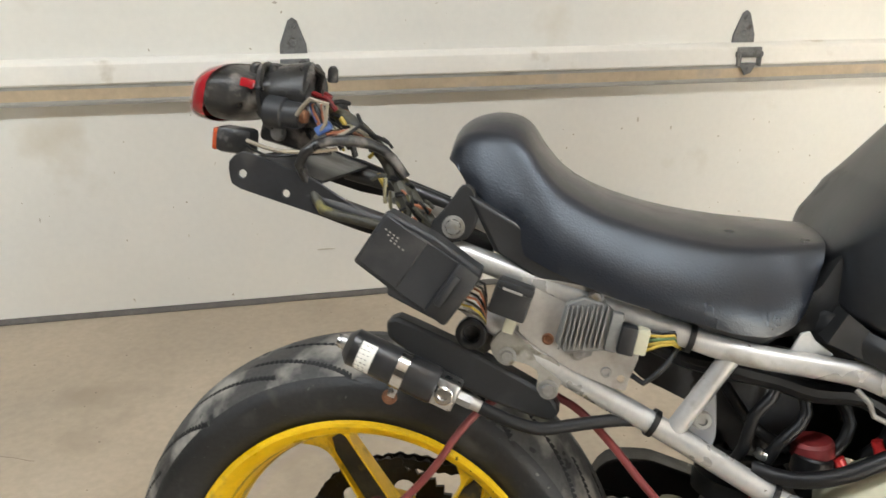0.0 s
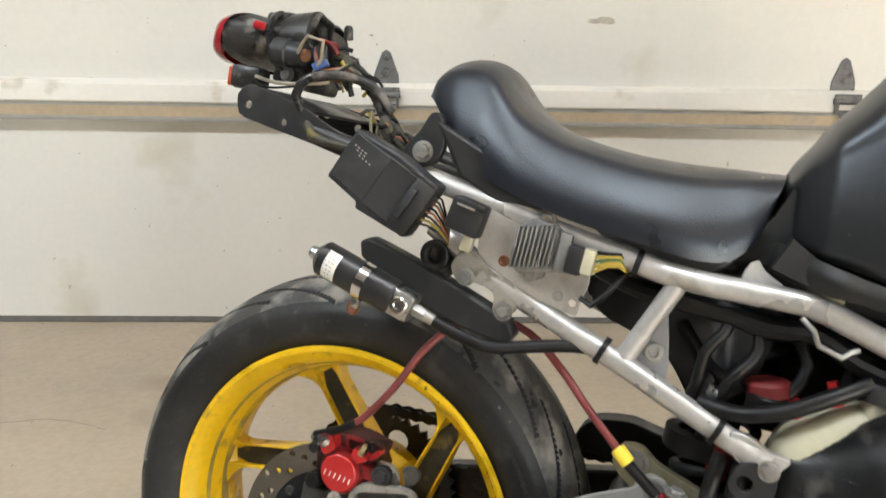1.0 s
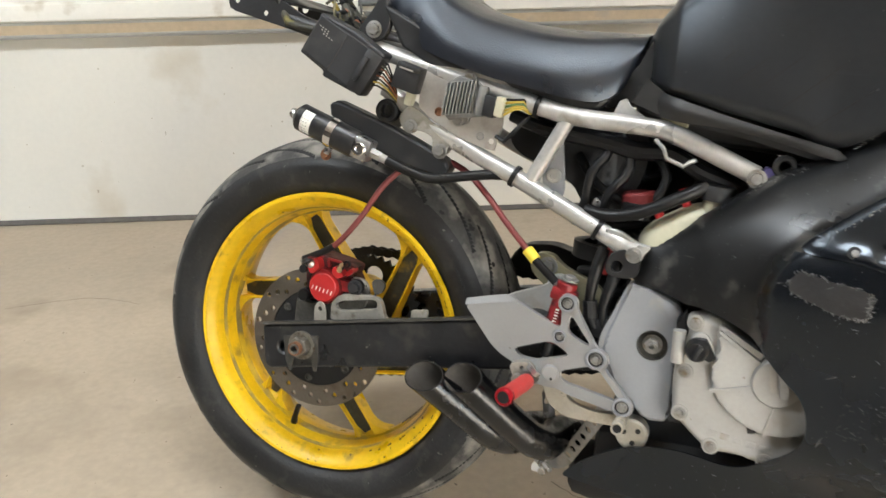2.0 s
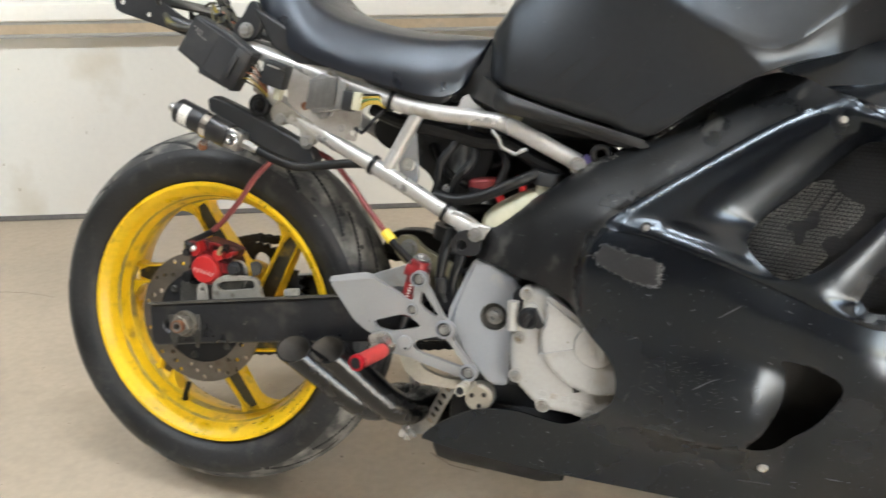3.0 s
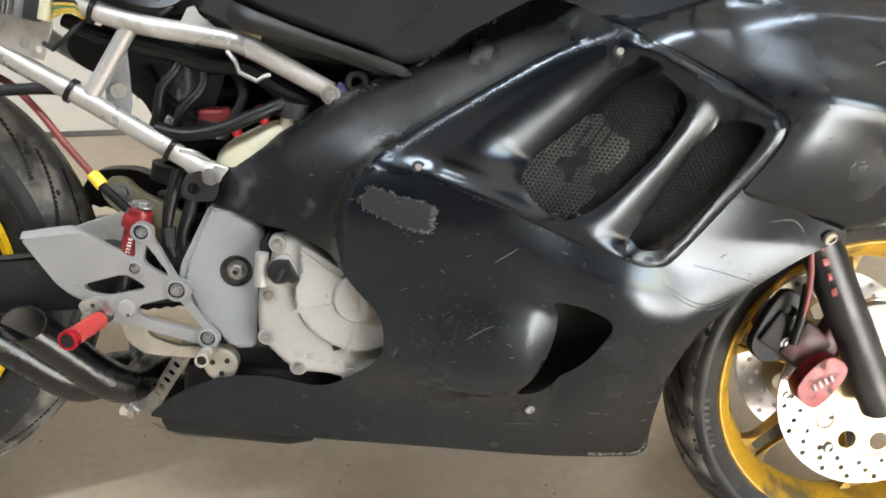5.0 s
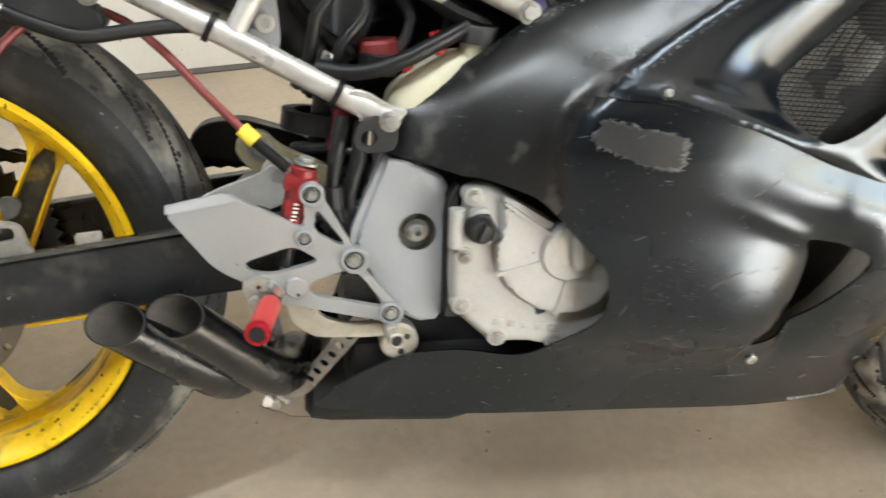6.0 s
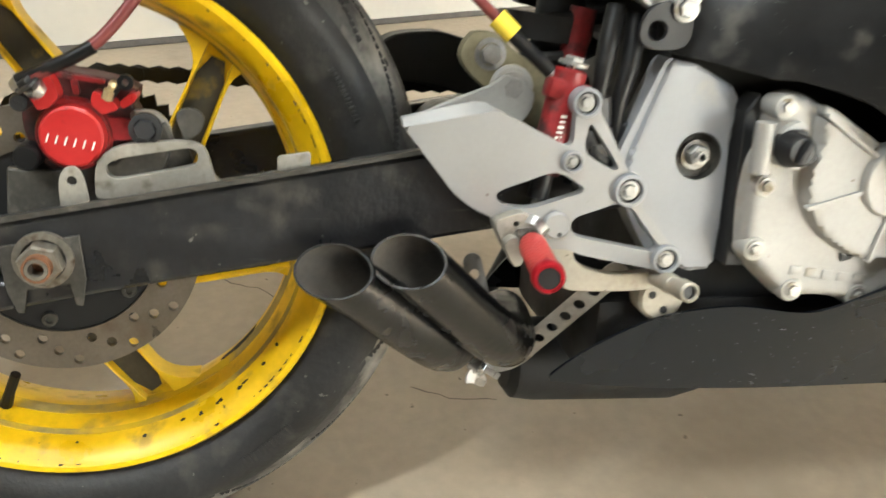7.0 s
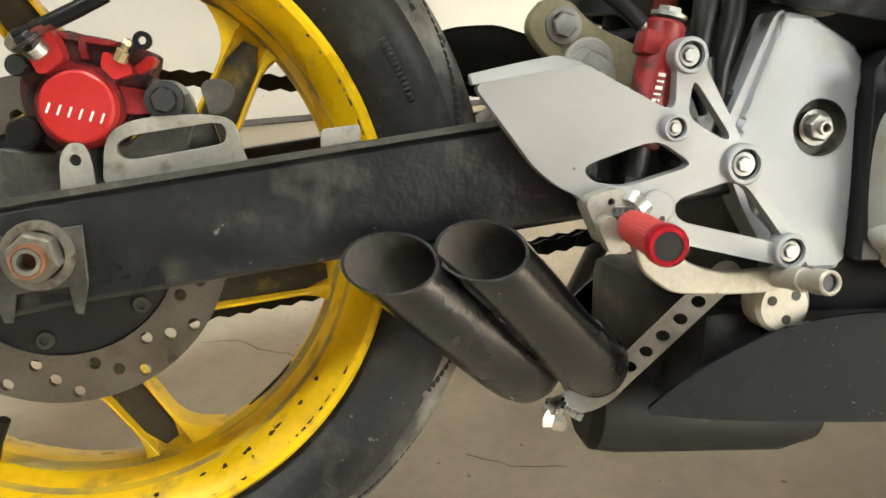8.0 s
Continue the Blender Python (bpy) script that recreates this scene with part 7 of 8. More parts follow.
VENT = [(0.660, 0.548), (0.694, 0.581), (0.770, 0.636), (0.840, 0.684), (0.890, 0.709), (0.908, 0.712), (0.934, 0.700), (1.000, 0.672), (1.058, 0.643), (1.070, 0.628), (1.064, 0.600), (1.048, 0.558), (1.011, 0.495), (0.985, 0.463), (0.962, 0.459), (0.930, 0.468), (0.872, 0.490), (0.793, 0.520), (0.72, 0.540)]
MESH1 = [(0.824, 0.540), (0.832, 0.565), (0.877, 0.610), (0.916, 0.652), (0.934, 0.668), (0.955, 0.666), (0.974, 0.646), (0.968, 0.620), (0.950, 0.585), (0.910, 0.535), (0.878, 0.513), (0.855, 0.513)]
MESH2 = [(1.012, 0.628), (1.022, 0.634), (1.048, 0.630), (1.051, 0.614), (1.030, 0.560), (1.001, 0.506), (0.980, 0.486), (0.955, 0.484), (0.946, 0.494), (0.964, 0.530), (0.990, 0.585)]
SCOOP = [(0.875, 0.412), (0.921, 0.405), (0.940, 0.395), (0.942, 0.379), (0.934, 0.351), (0.918, 0.318), (0.892, 0.294), (0.868, 0.285), (0.850, 0.288), (0.864, 0.307), (0.878, 0.341), (0.883, 0.373), (0.881, 0.397)]


def main_depth(x, z):
    y = cowl(x, z)
    # the band beside the frame lies deeper than the flank, stepped along a curved crease
    line = [(0.640, 0.40), (0.636, 0.450), (0.636, 0.495), (0.645, 0.528), (0.664, 0.547), (0.760, 0.612), (0.850, 0.674), (0.905, 0.708)]
    zz = z - np.interp(x, [p[0] for p in line[3:]], [p[1] for p in line[3:]])
    xx = x - np.interp(z, [p[1] for p in line[:5]], [p[0] for p in line[:5]])
    above = smoothstep(-0.002, 0.014, zz) if x > 0.650 else (smoothstep(0.004, -0.018, xx) if z > 0.40 else 0.0)
    y += 0.016 * above * (1 if z > 0.43 else smoothstep(0.40, 0.43, z))
    # the band's upper edge is rolled over towards the tank
    y += 0.020 * quarter(1 - edge_distance(x, z, [(0.478, 0.514), (0.500, 0.523), (0.542, 0.556), (0.600, 0.600), (0.640, 0.627), (0.686, 0.646), (0.746, 0.692), (0.790, 0.723), (0.836, 0.741)], False) / 0.034) * smoothstep(0.48, 0.54, x) * smoothstep(0.85, 0.80, x)
    # teardrop swelling that ends at the scoop's mouth
    u, v = x - 0.787, z - (0.352 - 0.05 * (x - 0.80))
    end = math.sqrt(1 - min(1.0, max(0.0, (u - 0.015) / 0.098)) ** 2)
    y -= (0.024 - 0.45 * v) * math.exp(-(abs(v) / 0.080) ** 3) * smoothstep(-0.24, 0.06, u) * end - 0.012 * math.exp(-(abs(v) / 0.070) ** 4) * smoothstep(0.06, 0.115, u) * smoothstep(0.16, 0.115, u)
    # a rounded crest that runs from the scoop's upper corner to the wheel arch
    q = edge_distance(x, z, [(0.890, 0.404), (0.950, 0.394), (1.020, 0.402), (1.095, 0.436), (1.180, 0.486)], False)
    y -= 0.013 * math.exp(-(q / 0.046) ** 2) * smoothstep(0.86, 0.96, x)
    # the crest's shallow run-out under the vent
    y -= 0.009 * math.exp(-((z - 0.455 + 0.15 * (x - 0.86)) / 0.033) ** 2) * smoothstep(0.78, 0.88, x) * smoothstep(1.03, 0.94, x)
    # two creases bound the swelling above and below
    q = edge_distance(x, z, [(0.740, 0.463), (0.772, 0.453), (0.816, 0.436), (0.872, 0.415)], False)
    y -= 0.0035 * math.exp(-(q / 0.0085) ** 2) * smoothstep(0.74, 0.86, x)
    q = edge_distance(x, z, [(0.720, 0.288), (0.758, 0.287), (0.805, 0.284), (0.848, 0.286)], False)
    return y - 0.004 * math.exp(-(q / 0.008) ** 2) * smoothstep(0.69, 0.80, x)


EDGE1 = [(0.820, 0.530), (0.832, 0.565), (0.877, 0.610), (0.916, 0.652), (0.934, 0.668)]
EDGE2 = [(0.944, 0.488), (0.964, 0.530), (0.990, 0.585), (1.014, 0.632)]


def roll_over(t, start, drop):
    """A panel's section from its seam (t = 0) to an opening (t = 1): flat, then rolling over into the opening."""
    return drop * max(0.0, (t - start) / (1 - start)) ** 1.5


BACK1 = [(0.974, 0.646), (0.968, 0.620), (0.950, 0.585), (0.910, 0.535), (0.878, 0.513)]
POWERS = lambda x, z: np.array((1, x, z, x * x, x * z, z * z))
VENT_COEF = np.linalg.lstsq(np.array([POWERS(x, z) for x, z in VENT]), np.array([cowl(x, z) for x, z in VENT]), rcond=None)[0]


def vent_base(x, z):
    """The vent panel's plain swell, brought to the cowl's surface along its rim."""
    y = float(VENT_COEF @ POWERS(x, z))
    return y + (cowl(x, z) - y) * smoothstep(0.026, 0.0, edge_distance(x, z, VENT[6:] + VENT[:1], False))


def beyond(x, z, a, b):
    """Positive ahead of the line from a up to b."""
    return (b[1] - a[1]) * (x - a[0]) - (b[0] - a[0]) * (z - a[1])


def vent_depth(x, z):
    d1, d2, rim = edge_distance(x, z, EDGE1, False), edge_distance(x, z, EDGE2, False), edge_distance(x, z, VENT)
    y = vent_base(x, z) - 0.0045 + 0.002 * smoothstep(0.004, 0.0, rim) - 0.0012 * math.exp(-((rim - 0.010) / 0.006) ** 2)
    if beyond(x, z, (0.852, 0.500), (0.960, 0.690)) < 0:
        # the panel rolls over into the first opening
        start = edge_distance(x, z, VENT[:6], False)
        t = start / (start + d1 + 1e-6)
        fade = smoothstep(0.0, 0.060, edge_distance(x, z, VENT[13:] + VENT[:1], False)) * smoothstep(0.0, 0.045, edge_distance(x, z, VENT[5:9], False))
        fade *= smoothstep(0.0, 0.016, -beyond(x, z, (0.852, 0.500), (0.960, 0.690)) / 0.2185)
        y += fade * roll_over(t, 0.30, 0.036)
        g = edge_distance(x, z, [(0.735, 0.553), (0.80, 0.537), (0.836, 0.524)], False)
        y += 0.003 * math.exp(-(g / 0.007) ** 2)
    elif beyond(x, z, (0.945, 0.470), (1.030, 0.650)) < 0:
        # the vane between the openings
        start = edge_distance(x, z, BACK1, False)
        t = start / (start + d2 + 1e-6)
        fade = smoothstep(0.004, 0.030, rim)
        fade *= smoothstep(0.0, 0.010, beyond(x, z, (0.852, 0.500), (0.960, 0.690)) / 0.2185) * smoothstep(0.0, 0.009, -beyond(x, z, (0.945, 0.470), (1.030, 0.650)) / 0.199)
        y += fade * roll_over(t, 0.2, 0.015)
    return y


def mesh_depth_one(x, z):
    return vent_base(x, z) + 0.034 * max(0.0, 1 - edge_distance(x, z, EDGE1, False) / 0.090) + 0.003


def mesh_depth_two(x, z):
    return vent_base(x, z) + 0.026 * max(0.0, 1 - edge_distance(x, z, EDGE2, False) / 0.075) + 0.003


MAIN = [(0.463, 0.486), (0.466, 0.503), (0.478, 0.514), (0.500, 0.523), (0.542, 0.556), (0.600, 0.600), (0.640, 0.627), (0.686, 0.646), (0.746, 0.692), (0.790, 0.723), (0.836, 0.741), (0.862, 0.738), (0.888, 0.724), (0.9095, 0.7155),
        (0.936, 0.703), (1.002, 0.675), (1.061, 0.646), (1.0735, 0.630), (1.0675, 0.600), (1.052, 0.559), (1.110, 0.543), (1.196, 0.517), (1.186, 0.508), (1.148, 0.484), (1.114, 0.457), (1.085, 0.430), (1.063, 0.400), (1.047, 0.366), (1.038, 0.335), (1.037, 0.300), (1.046, 0.250),
        (1.057, 0.200), (1.066, 0.165), (1.055, 0.151), (1.020, 0.152), (0.940, 0.158), (0.800, 0.165), (0.600, 0.172), (0.471, 0.178), (0.415, 0.183), (0.402, 0.187), (0.427, 0.213), (0.462, 0.238), (0.497, 0.255), (0.551, 0.265), (0.618, 0.261),
        (0.658, 0.287), (0.683, 0.316), (0.688, 0.346), (0.679, 0.377), (0.654, 0.402), (0.620, 0.437), (0.592, 0.449), (0.561, 0.457), (0.545, 0.457), (0.505, 0.466), (0.478, 0.471), (0.466, 0.477)]


def shrink(poly, d):
    """An outline pulled in by d."""
    out, n = [], len(poly)
    for i in range(n):
        a, b = Vector(poly[i - 1]), Vector(poly[(i + 1) % n])
        t = (b - a).normalized()
        nrm = Vector((-t.y, t.x))
        p = Vector(poly[i])
        q = p + nrm * d
        out.append(tuple(q if inside(q.x, q.y, poly) else p - nrm * d))
    return out


vent_line = [tuple(q) for q in spline(VENT, 0.010, True)]
main_line = MAIN
fair = part("side_fairing", sheet(main_line, main_depth, 0.0068, 0.0035, [shrink(vent_line, 0.006), [tuple(q) for q in spline(SCOOP, 0.008, True)]], smooth_edge=True), M_FAIR, bike,
            "scratched satin black side fairing", smooth=60)
# the band beside the frame is rubbed dull; pale patches in its colour also paint highlights
M_WORN_SHEEN = mat("rubbed_plastic_with_sheen", (0.007, 0.0074, 0.008), 0.31, 0, 0.3, 16, 160, 0.05, (0.060, 0.057, 0.050), 0.26, 26, 0.07, spec=0.5, streak=(0.07, 0.068, 0.062), streak_amount=0.16)
fair.data.materials.append(M_WORN_SHEEN)
for f in fair.data.polygons:
    x, z = f.center.x, f.center.z
    if z > 0.43 and ((x > 0.650 and z > np.interp(x, [0.645, 0.664, 0.760, 0.850, 0.905], [0.528, 0.547, 0.612, 0.674, 0.708]) + 0.004) or (x <= 0.650 and x < np.interp(z, [0.40, 0.450, 0.495, 0.528, 0.547], [0.640, 0.636, 0.636, 0.645, 0.664]) - 0.006)):
        f.material_index = 1
left = fair.copy()
scene.collection.objects.link(left)
left.parent, left.scale = bike, (1, -1, 1)
vent = part("vent_panel", sheet(VENT, vent_depth, 0.0042, 0.0035, [[tuple(q) for q in spline(MESH1, 0.007, True)], [tuple(q) for q in spline(MESH2, 0.007, True)]]), M_FAIR, bike,
            "satin black air vent panel with two mesh openings", smooth=60)
for x, z in ((0.709, 0.552), (0.903, 0.690)):
    # black disc stands in for the shaded recess round each screw
    part("screw_well", lathe([(0, 0.0006), (0.0068, 0.0006), (0.0072, -0.002), (0, -0.002)], (x, vent_depth(x, z), z), (0.15, -1, 0.25), 20), M_PEGBLK, vent)
    bolt((x, vent_depth(x, z) - 0.0010, z), vent, 0.0038, (0.15, -1, 0.25), "cap", M_BOLT, "small steel panel screw")
bolt((0.876, main_depth(0.876, 0.254) - 0.0005, 0.254), fair, 0.0062, (0, -1, -0.35), "cap", M_STEEL, "steel fairing screw")
bolt((1.171, main_depth(1.171, 0.512) - 0.002, 0.512), fair, 0.0080, (0.1, -1, -0.3), "cap", M_NUT, "worn brass-coloured fairing screw")


def grille(outline, depth, pitch, bar):
    """Wire mesh: three sets of bars, level and slanting, cut to the opening."""
    vs, fs = [], []
    xs, zs = [p[0] for p in outline], [p[1] for p in outline]
    for ang in (0, 60, -60):
        c, s = math.cos(radians(ang)), math.sin(radians(ang))
        span = 0.30
        mx, mz = (min(xs) + max(xs)) / 2, (min(zs) + max(zs)) / 2
        k = -int(span / pitch)
        while k * pitch < span:
            run, t = None, -span
            while t < span:
                x, z = mx + t * c - k * pitch * s, mz + t * s + k * pitch * c
                if inside(x, z, outline):
                    y = depth(x, z) + (0.0006 if ang > 0 else -0.0006)
                    i = len(vs)
                    for w, dy in ((bar, 0), (-bar, 0), (0, 0.0016)):
                        vs.append((x - w * s, y + dy, z + w * c))
                    if run is not None:
                        fs += [(run, i, i + 1, run + 1), (run + 1, i + 1, i + 2, run + 2), (run + 2, i + 2, i, run)]
                    run = i
                else:
                    run = None
                t += 0.012
            k += 1
    me = bpy.data.meshes.new("tmp")
    me.from_pydata(vs, [], fs)
    bm = bmesh.new()
    bm.from_mesh(me)
    bpy.data.meshes.remove(me)
    return bm


def grown(poly, d):
    cx, cz = sum(p[0] for p in poly) / len(poly), sum(p[1] for p in poly) / len(poly)
    return [(cx + (x - cx) * (1 + d), cz + (z - cz) * (1 + d)) for x, z in poly]


tagged(part("mesh_insert", grille(grown(MESH1, 0.10), mesh_depth_one, 0.0042, 0.00052), M_MESH, vent, "fine black wire mesh", smooth=0), kind="stuff")
tagged(part("mesh_insert", grille(grown(MESH2, 0.10), mesh_depth_two, 0.0042, 0.00060), M_MESH, vent, "fine black wire mesh", smooth=0), kind="stuff")
# dark sheet added behind the second mesh in place of its shaded inside
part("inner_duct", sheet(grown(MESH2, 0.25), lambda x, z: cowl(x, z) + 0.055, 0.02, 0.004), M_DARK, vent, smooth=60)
shroud = part("radiator_shroud", slab([(0.80, 0.505), (0.86, 0.49), (0.905, 0.520), (0.925, 0.556), (0.945, 0.585), (0.935, 0.612), (0.905, 0.622), (0.868, 0.604), (0.820, 0.560)], -0.215, -0.205, rounded=0.004), M_SHROUD, vent, "dull grey radiator casing behind the mesh", bevel=0.003)
part("hook", slab([(0.864, 0.562), (0.872, 0.571), (0.884, 0.573), (0.890, 0.585), (0.899, 0.582), (0.897, 0.566), (0.887, 0.561), (0.884, 0.545), (0.875, 0.546), (0.874, 0.558)], -0.222, -0.214, rounded=0.002), M_DARK, shroud, "black hook-shaped clip")
part("hook", slab([(0.905, 0.545), (0.912, 0.556), (0.922, 0.557), (0.926, 0.545), (0.917, 0.535)], -0.222, -0.214, rounded=0.002), M_DARK, shroud)
for k in range(4):
    part("cooler_rib", block((0.838 + 0.013 * k, -0.217, 0.522 + 0.006 * k), (0.005, 0.008, 0.05), (0, 38, 0), 0.0015), M_SHROUD, shroud)
for k in range(3):
    part("cooler_seam", block((0.890 + 0.016 * k, -0.2155, 0.594 + 0.004 * k), (0.0022, 0.003, 0.036), (0, 30, 0), 0.0005), M_DARK, shroud)
# dark sheet set behind the scoop's mouth
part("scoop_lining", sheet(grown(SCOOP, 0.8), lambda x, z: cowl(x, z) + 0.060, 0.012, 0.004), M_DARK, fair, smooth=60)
# peeled-off badge: a bare scarred patch
PATCH = [(0.6505, 0.512), (0.660, 0.5245), (0.690, 0.519), (0.729, 0.5115), (0.7285, 0.486), (0.716, 0.483), (0.700, 0.485), (0.652, 0.502)]
M_SCAR = mat("scarred_plastic", (0.016, 0.016, 0.017), 0.5, 0, 0.25, 50, 200, 0.3)
M_SCRATCH = mat("scratch", (0.10, 0.10, 0.10), 0.6, 0, 0.3, 200)
part("bare_patch", sheet(PATCH, lambda x, z: main_depth(x, z) - 0.0007, 0.008, 0.0005), M_SCAR, fair, "bare scar where a badge was peeled off", smooth=60)

M_BARE = mat("bare_grey_plastic", (0.20, 0.20, 0.185), 0.55, 0, 0.3, 120, 300, 0.2)


def flake_line(pts, n, size, parent, depth, material=None):
    """Chipped paint along a line: little uneven flakes."""
    path = spline([(x, 0, z) for x, z in pts], 0.002)
    bm = bmesh.new()
    for _ in range(n):
        q = random.choice(path)
        x, z = q.x + random.gauss(0, size * 0.8), q.z + random.gauss(0, size * 0.8)
        if parent is fair and (not inside(x, z, MAIN) or inside(x, z, VENT) or edge_distance(x, z, MAIN) < 0.003 or edge_distance(x, z, SCOOP) < 0.004 or inside(x, z, SCOOP)):
            continue
        a, w, h = random.uniform(0, math.pi), size * random.uniform(0.5, 1.8), size * random.uniform(0.15, 0.45)
        y = depth(x, z) - 0.0009
        o = [(w, 0), (w * 0.3, h), (-w * 0.8, h * 0.6), (-w, -h * 0.3), (w * 0.2, -h)]
        v = [bm.verts.new((x + p * math.cos(a) - r * math.sin(a), y, z + p * math.sin(a) + r * math.cos(a))) for p, r in o]
        v2 = [bm.verts.new((c.co.x, c.co.y + 0.0008, c.co.z)) for c in v]
        bm.faces.new(v)
        for j in range(5):
            bm.faces.new((v[j - 1], v[j], v2[j], v2[j - 1]))
    return tagged(part("paint_chip", bm, material or M_SCRATCH, parent, smooth=0), kind="stuff")


flake_line(PATCH + PATCH[:1], 120, 0.0013, fair, main_depth)
flake_line([PATCH[3], PATCH[4], PATCH[5]], 40, 0.0016, fair, main_depth)
flake_line([(1.060, 0.180), (1.058, 0.165), (1.050, 0.157), (1.02, 0.1575), (0.98, 0.161)], 90, 0.0017, fair, main_depth, M_BARE)
flake_line([(0.56, 0.568), (0.62, 0.610), (0.70, 0.655), (0.80, 0.722)], 120, 0.0014, fair, main_depth)
flake_line([(0.60, 0.597), (0.63, 0.616), (0.66, 0.628)], 26, 0.0014, fair, main_depth, M_BARE)
flake_line([(0.690, 0.645), (0.720, 0.668), (0.745, 0.688)], 46, 0.0016, fair, main_depth, M_BARE)
flake_line([(0.545, 0.560), (0.58, 0.585)], 26, 0.0012, fair, main_depth, M_BARE)
flake_line([(0.43, 0.215), (0.50, 0.256), (0.56, 0.265), (0.62, 0.262)], 50, 0.0008, fair, main_depth, M_BARE)
flake_line([(0.690, 0.568), (0.770, 0.626), (0.84, 0.675), (0.90, 0.705)], 60, 0.0009, vent, vent_depth, M_BARE)
flake_line([(1.062, 0.605), (1.044, 0.562), (1.008, 0.506)], 16, 0.0010, vent, vent_depth)


def scratch(pts, depth, parent, w=0.0005):
    path = spline([(x, 0, z) for x, z in pts], 0.006)
    bm = bmesh.new()
    rows = []
    for i, q in enumerate(path):
        d = (path[min(i + 1, len(path) - 1)] - path[max(i - 1, 0)]).normalized()
        s = Vector((-d.z, 0, d.x)) * w * math.sin(math.pi * (i + 0.4) / len(path))
        y = depth(q.x, q.z) - 0.0008
        a, b = q + s, q - s
        rows.append([bm.verts.new(v) for v in ((a.x, y, a.z), (b.x, y, b.z), (b.x, y + 0.0008, b.z), (a.x, y + 0.0008, a.z))])
    for a, b in zip(rows, rows[1:]):
        for j in range(4):
            bm.faces.new((a[j - 1], a[j], b[j], b[j - 1]))
    return part("scratch", bm, M_SCRATCH, parent, smooth=0)


for p in ([(1.090, 0.525), (1.12, 0.530), (1.14, 0.515), (1.142, 0.500)], [(1.02, 0.47), (1.06, 0.462), (1.10, 0.452)], [(0.985, 0.450), (1.02, 0.430), (1.05, 0.424), (1.072, 0.432)], [(0.99, 0.444), (1.02, 0.425), (1.05, 0.418), (1.070, 0.426)],
          [(0.78, 0.36), (0.80, 0.375), (0.81, 0.38)], [(0.70, 0.41), (0.71, 0.415)], [(0.85, 0.22), (0.89, 0.223)], [(0.75, 0.30), (0.76, 0.297)], [(0.95, 0.25), (0.97, 0.249)], [(0.80, 0.455), (0.825, 0.475)], [(0.70, 0.325), (0.705, 0.34)]):
    scratch(p, main_depth, fair)
for p in ([(0.592, 0.712), (0.620, 0.735), (0.646, 0.757)], [(0.607, 0.681), (0.648, 0.715), (0.687, 0.749)], [(0.647, 0.666), (0.686, 0.696), (0.716, 0.720)], [(0.567, 0.718), (0.587, 0.735), (0.606, 0.751)], [(0.552, 0.742), (0.570, 0.758)]):
    scratch(p, tank_side, tank, 0.0005).data.materials[0] = M_SCAR
rnd = random.Random(5)
for k in range(90):
    x, z = rnd.uniform(0.58, 1.12), rnd.uniform(0.17, 0.62)
    if inside(x, z, MAIN) and not inside(x, z, VENT) and not inside(x, z, SCOOP):
        a, L = rnd.uniform(-0.6, 0.6), rnd.uniform(0.001, 0.005)
        scratch([(x, z), (x + L * math.cos(a), z + L * math.sin(a)), (x + 1.6 * L * math.cos(a), z + 1.8 * L * math.sin(a))], main_depth, fair, 0.00035)

# a rubbed zone of short level scratches on the swelling ahead of the engine cover
bm = bmesh.new()
for k in range(130):
    x, z = rnd.gauss(0.765, 0.036), rnd.gauss(0.368, 0.030)
    if 0.690 < x < 0.865 and 0.29 < z < 0.43:
        L, a, h = rnd.uniform(0.001, 0.006), rnd.gauss(0.15, 0.35), rnd.uniform(0.00012, 0.0003)
        p0, p1 = (x, z), (x + L * math.cos(a), z + L * math.sin(a))
        q = [(p0[0], p0[1] - h), (p1[0], p1[1] - h * 0.4), (p1[0], p1[1] + h * 0.4), (p0[0], p0[1] + h)]
        v = [bm.verts.new((c, main_depth(c, d) - 0.0007, d)) for c, d in q]
        v2 = [bm.verts.new((w.co.x, w.co.y + 0.0007, w.co.z)) for w in v]
        bm.faces.new(v)
        for j in range(4):
            bm.faces.new((v[j - 1], v[j], v2[j], v2[j - 1]))
tagged(part("scuff", bm, M_SCUFF, fair, smooth=0), kind="stuff")

# dust and nicks all over the flank
bm = bmesh.new()
for k in range(900):
    x, z = rnd.uniform(0.50, 1.14), rnd.uniform(0.17, 0.66)
    if inside(x, z, MAIN) and not inside(x, z, VENT) and edge_distance(x, z, MAIN) > 0.004 and not inside(x, z, grown(SCOOP, 0.12)):
        a, w, h = rnd.uniform(0, math.pi), rnd.uniform(0.0003, 0.0009) * (2.2 if k % 9 == 0 else 1), rnd.uniform(0.0002, 0.0004)
        y = main_depth(x, z) - 0.0005
        v = [bm.verts.new((x + p * math.cos(a) - r * math.sin(a), y, z + p * math.sin(a) + r * math.cos(a))) for p, r in ((w, 0), (0.2 * w, h), (-w, 0.2 * h), (0, -h))]
        v2 = [bm.verts.new((c.co.x, y + 0.0006, c.co.z)) for c in v]
        bm.faces.new(v)
        for j in range(4):
            bm.faces.new((v[j - 1], v[j], v2[j], v2[j - 1]))
tagged(part("dust_speck", bm, M_SCRATCH, fair, smooth=0), kind="stuff")

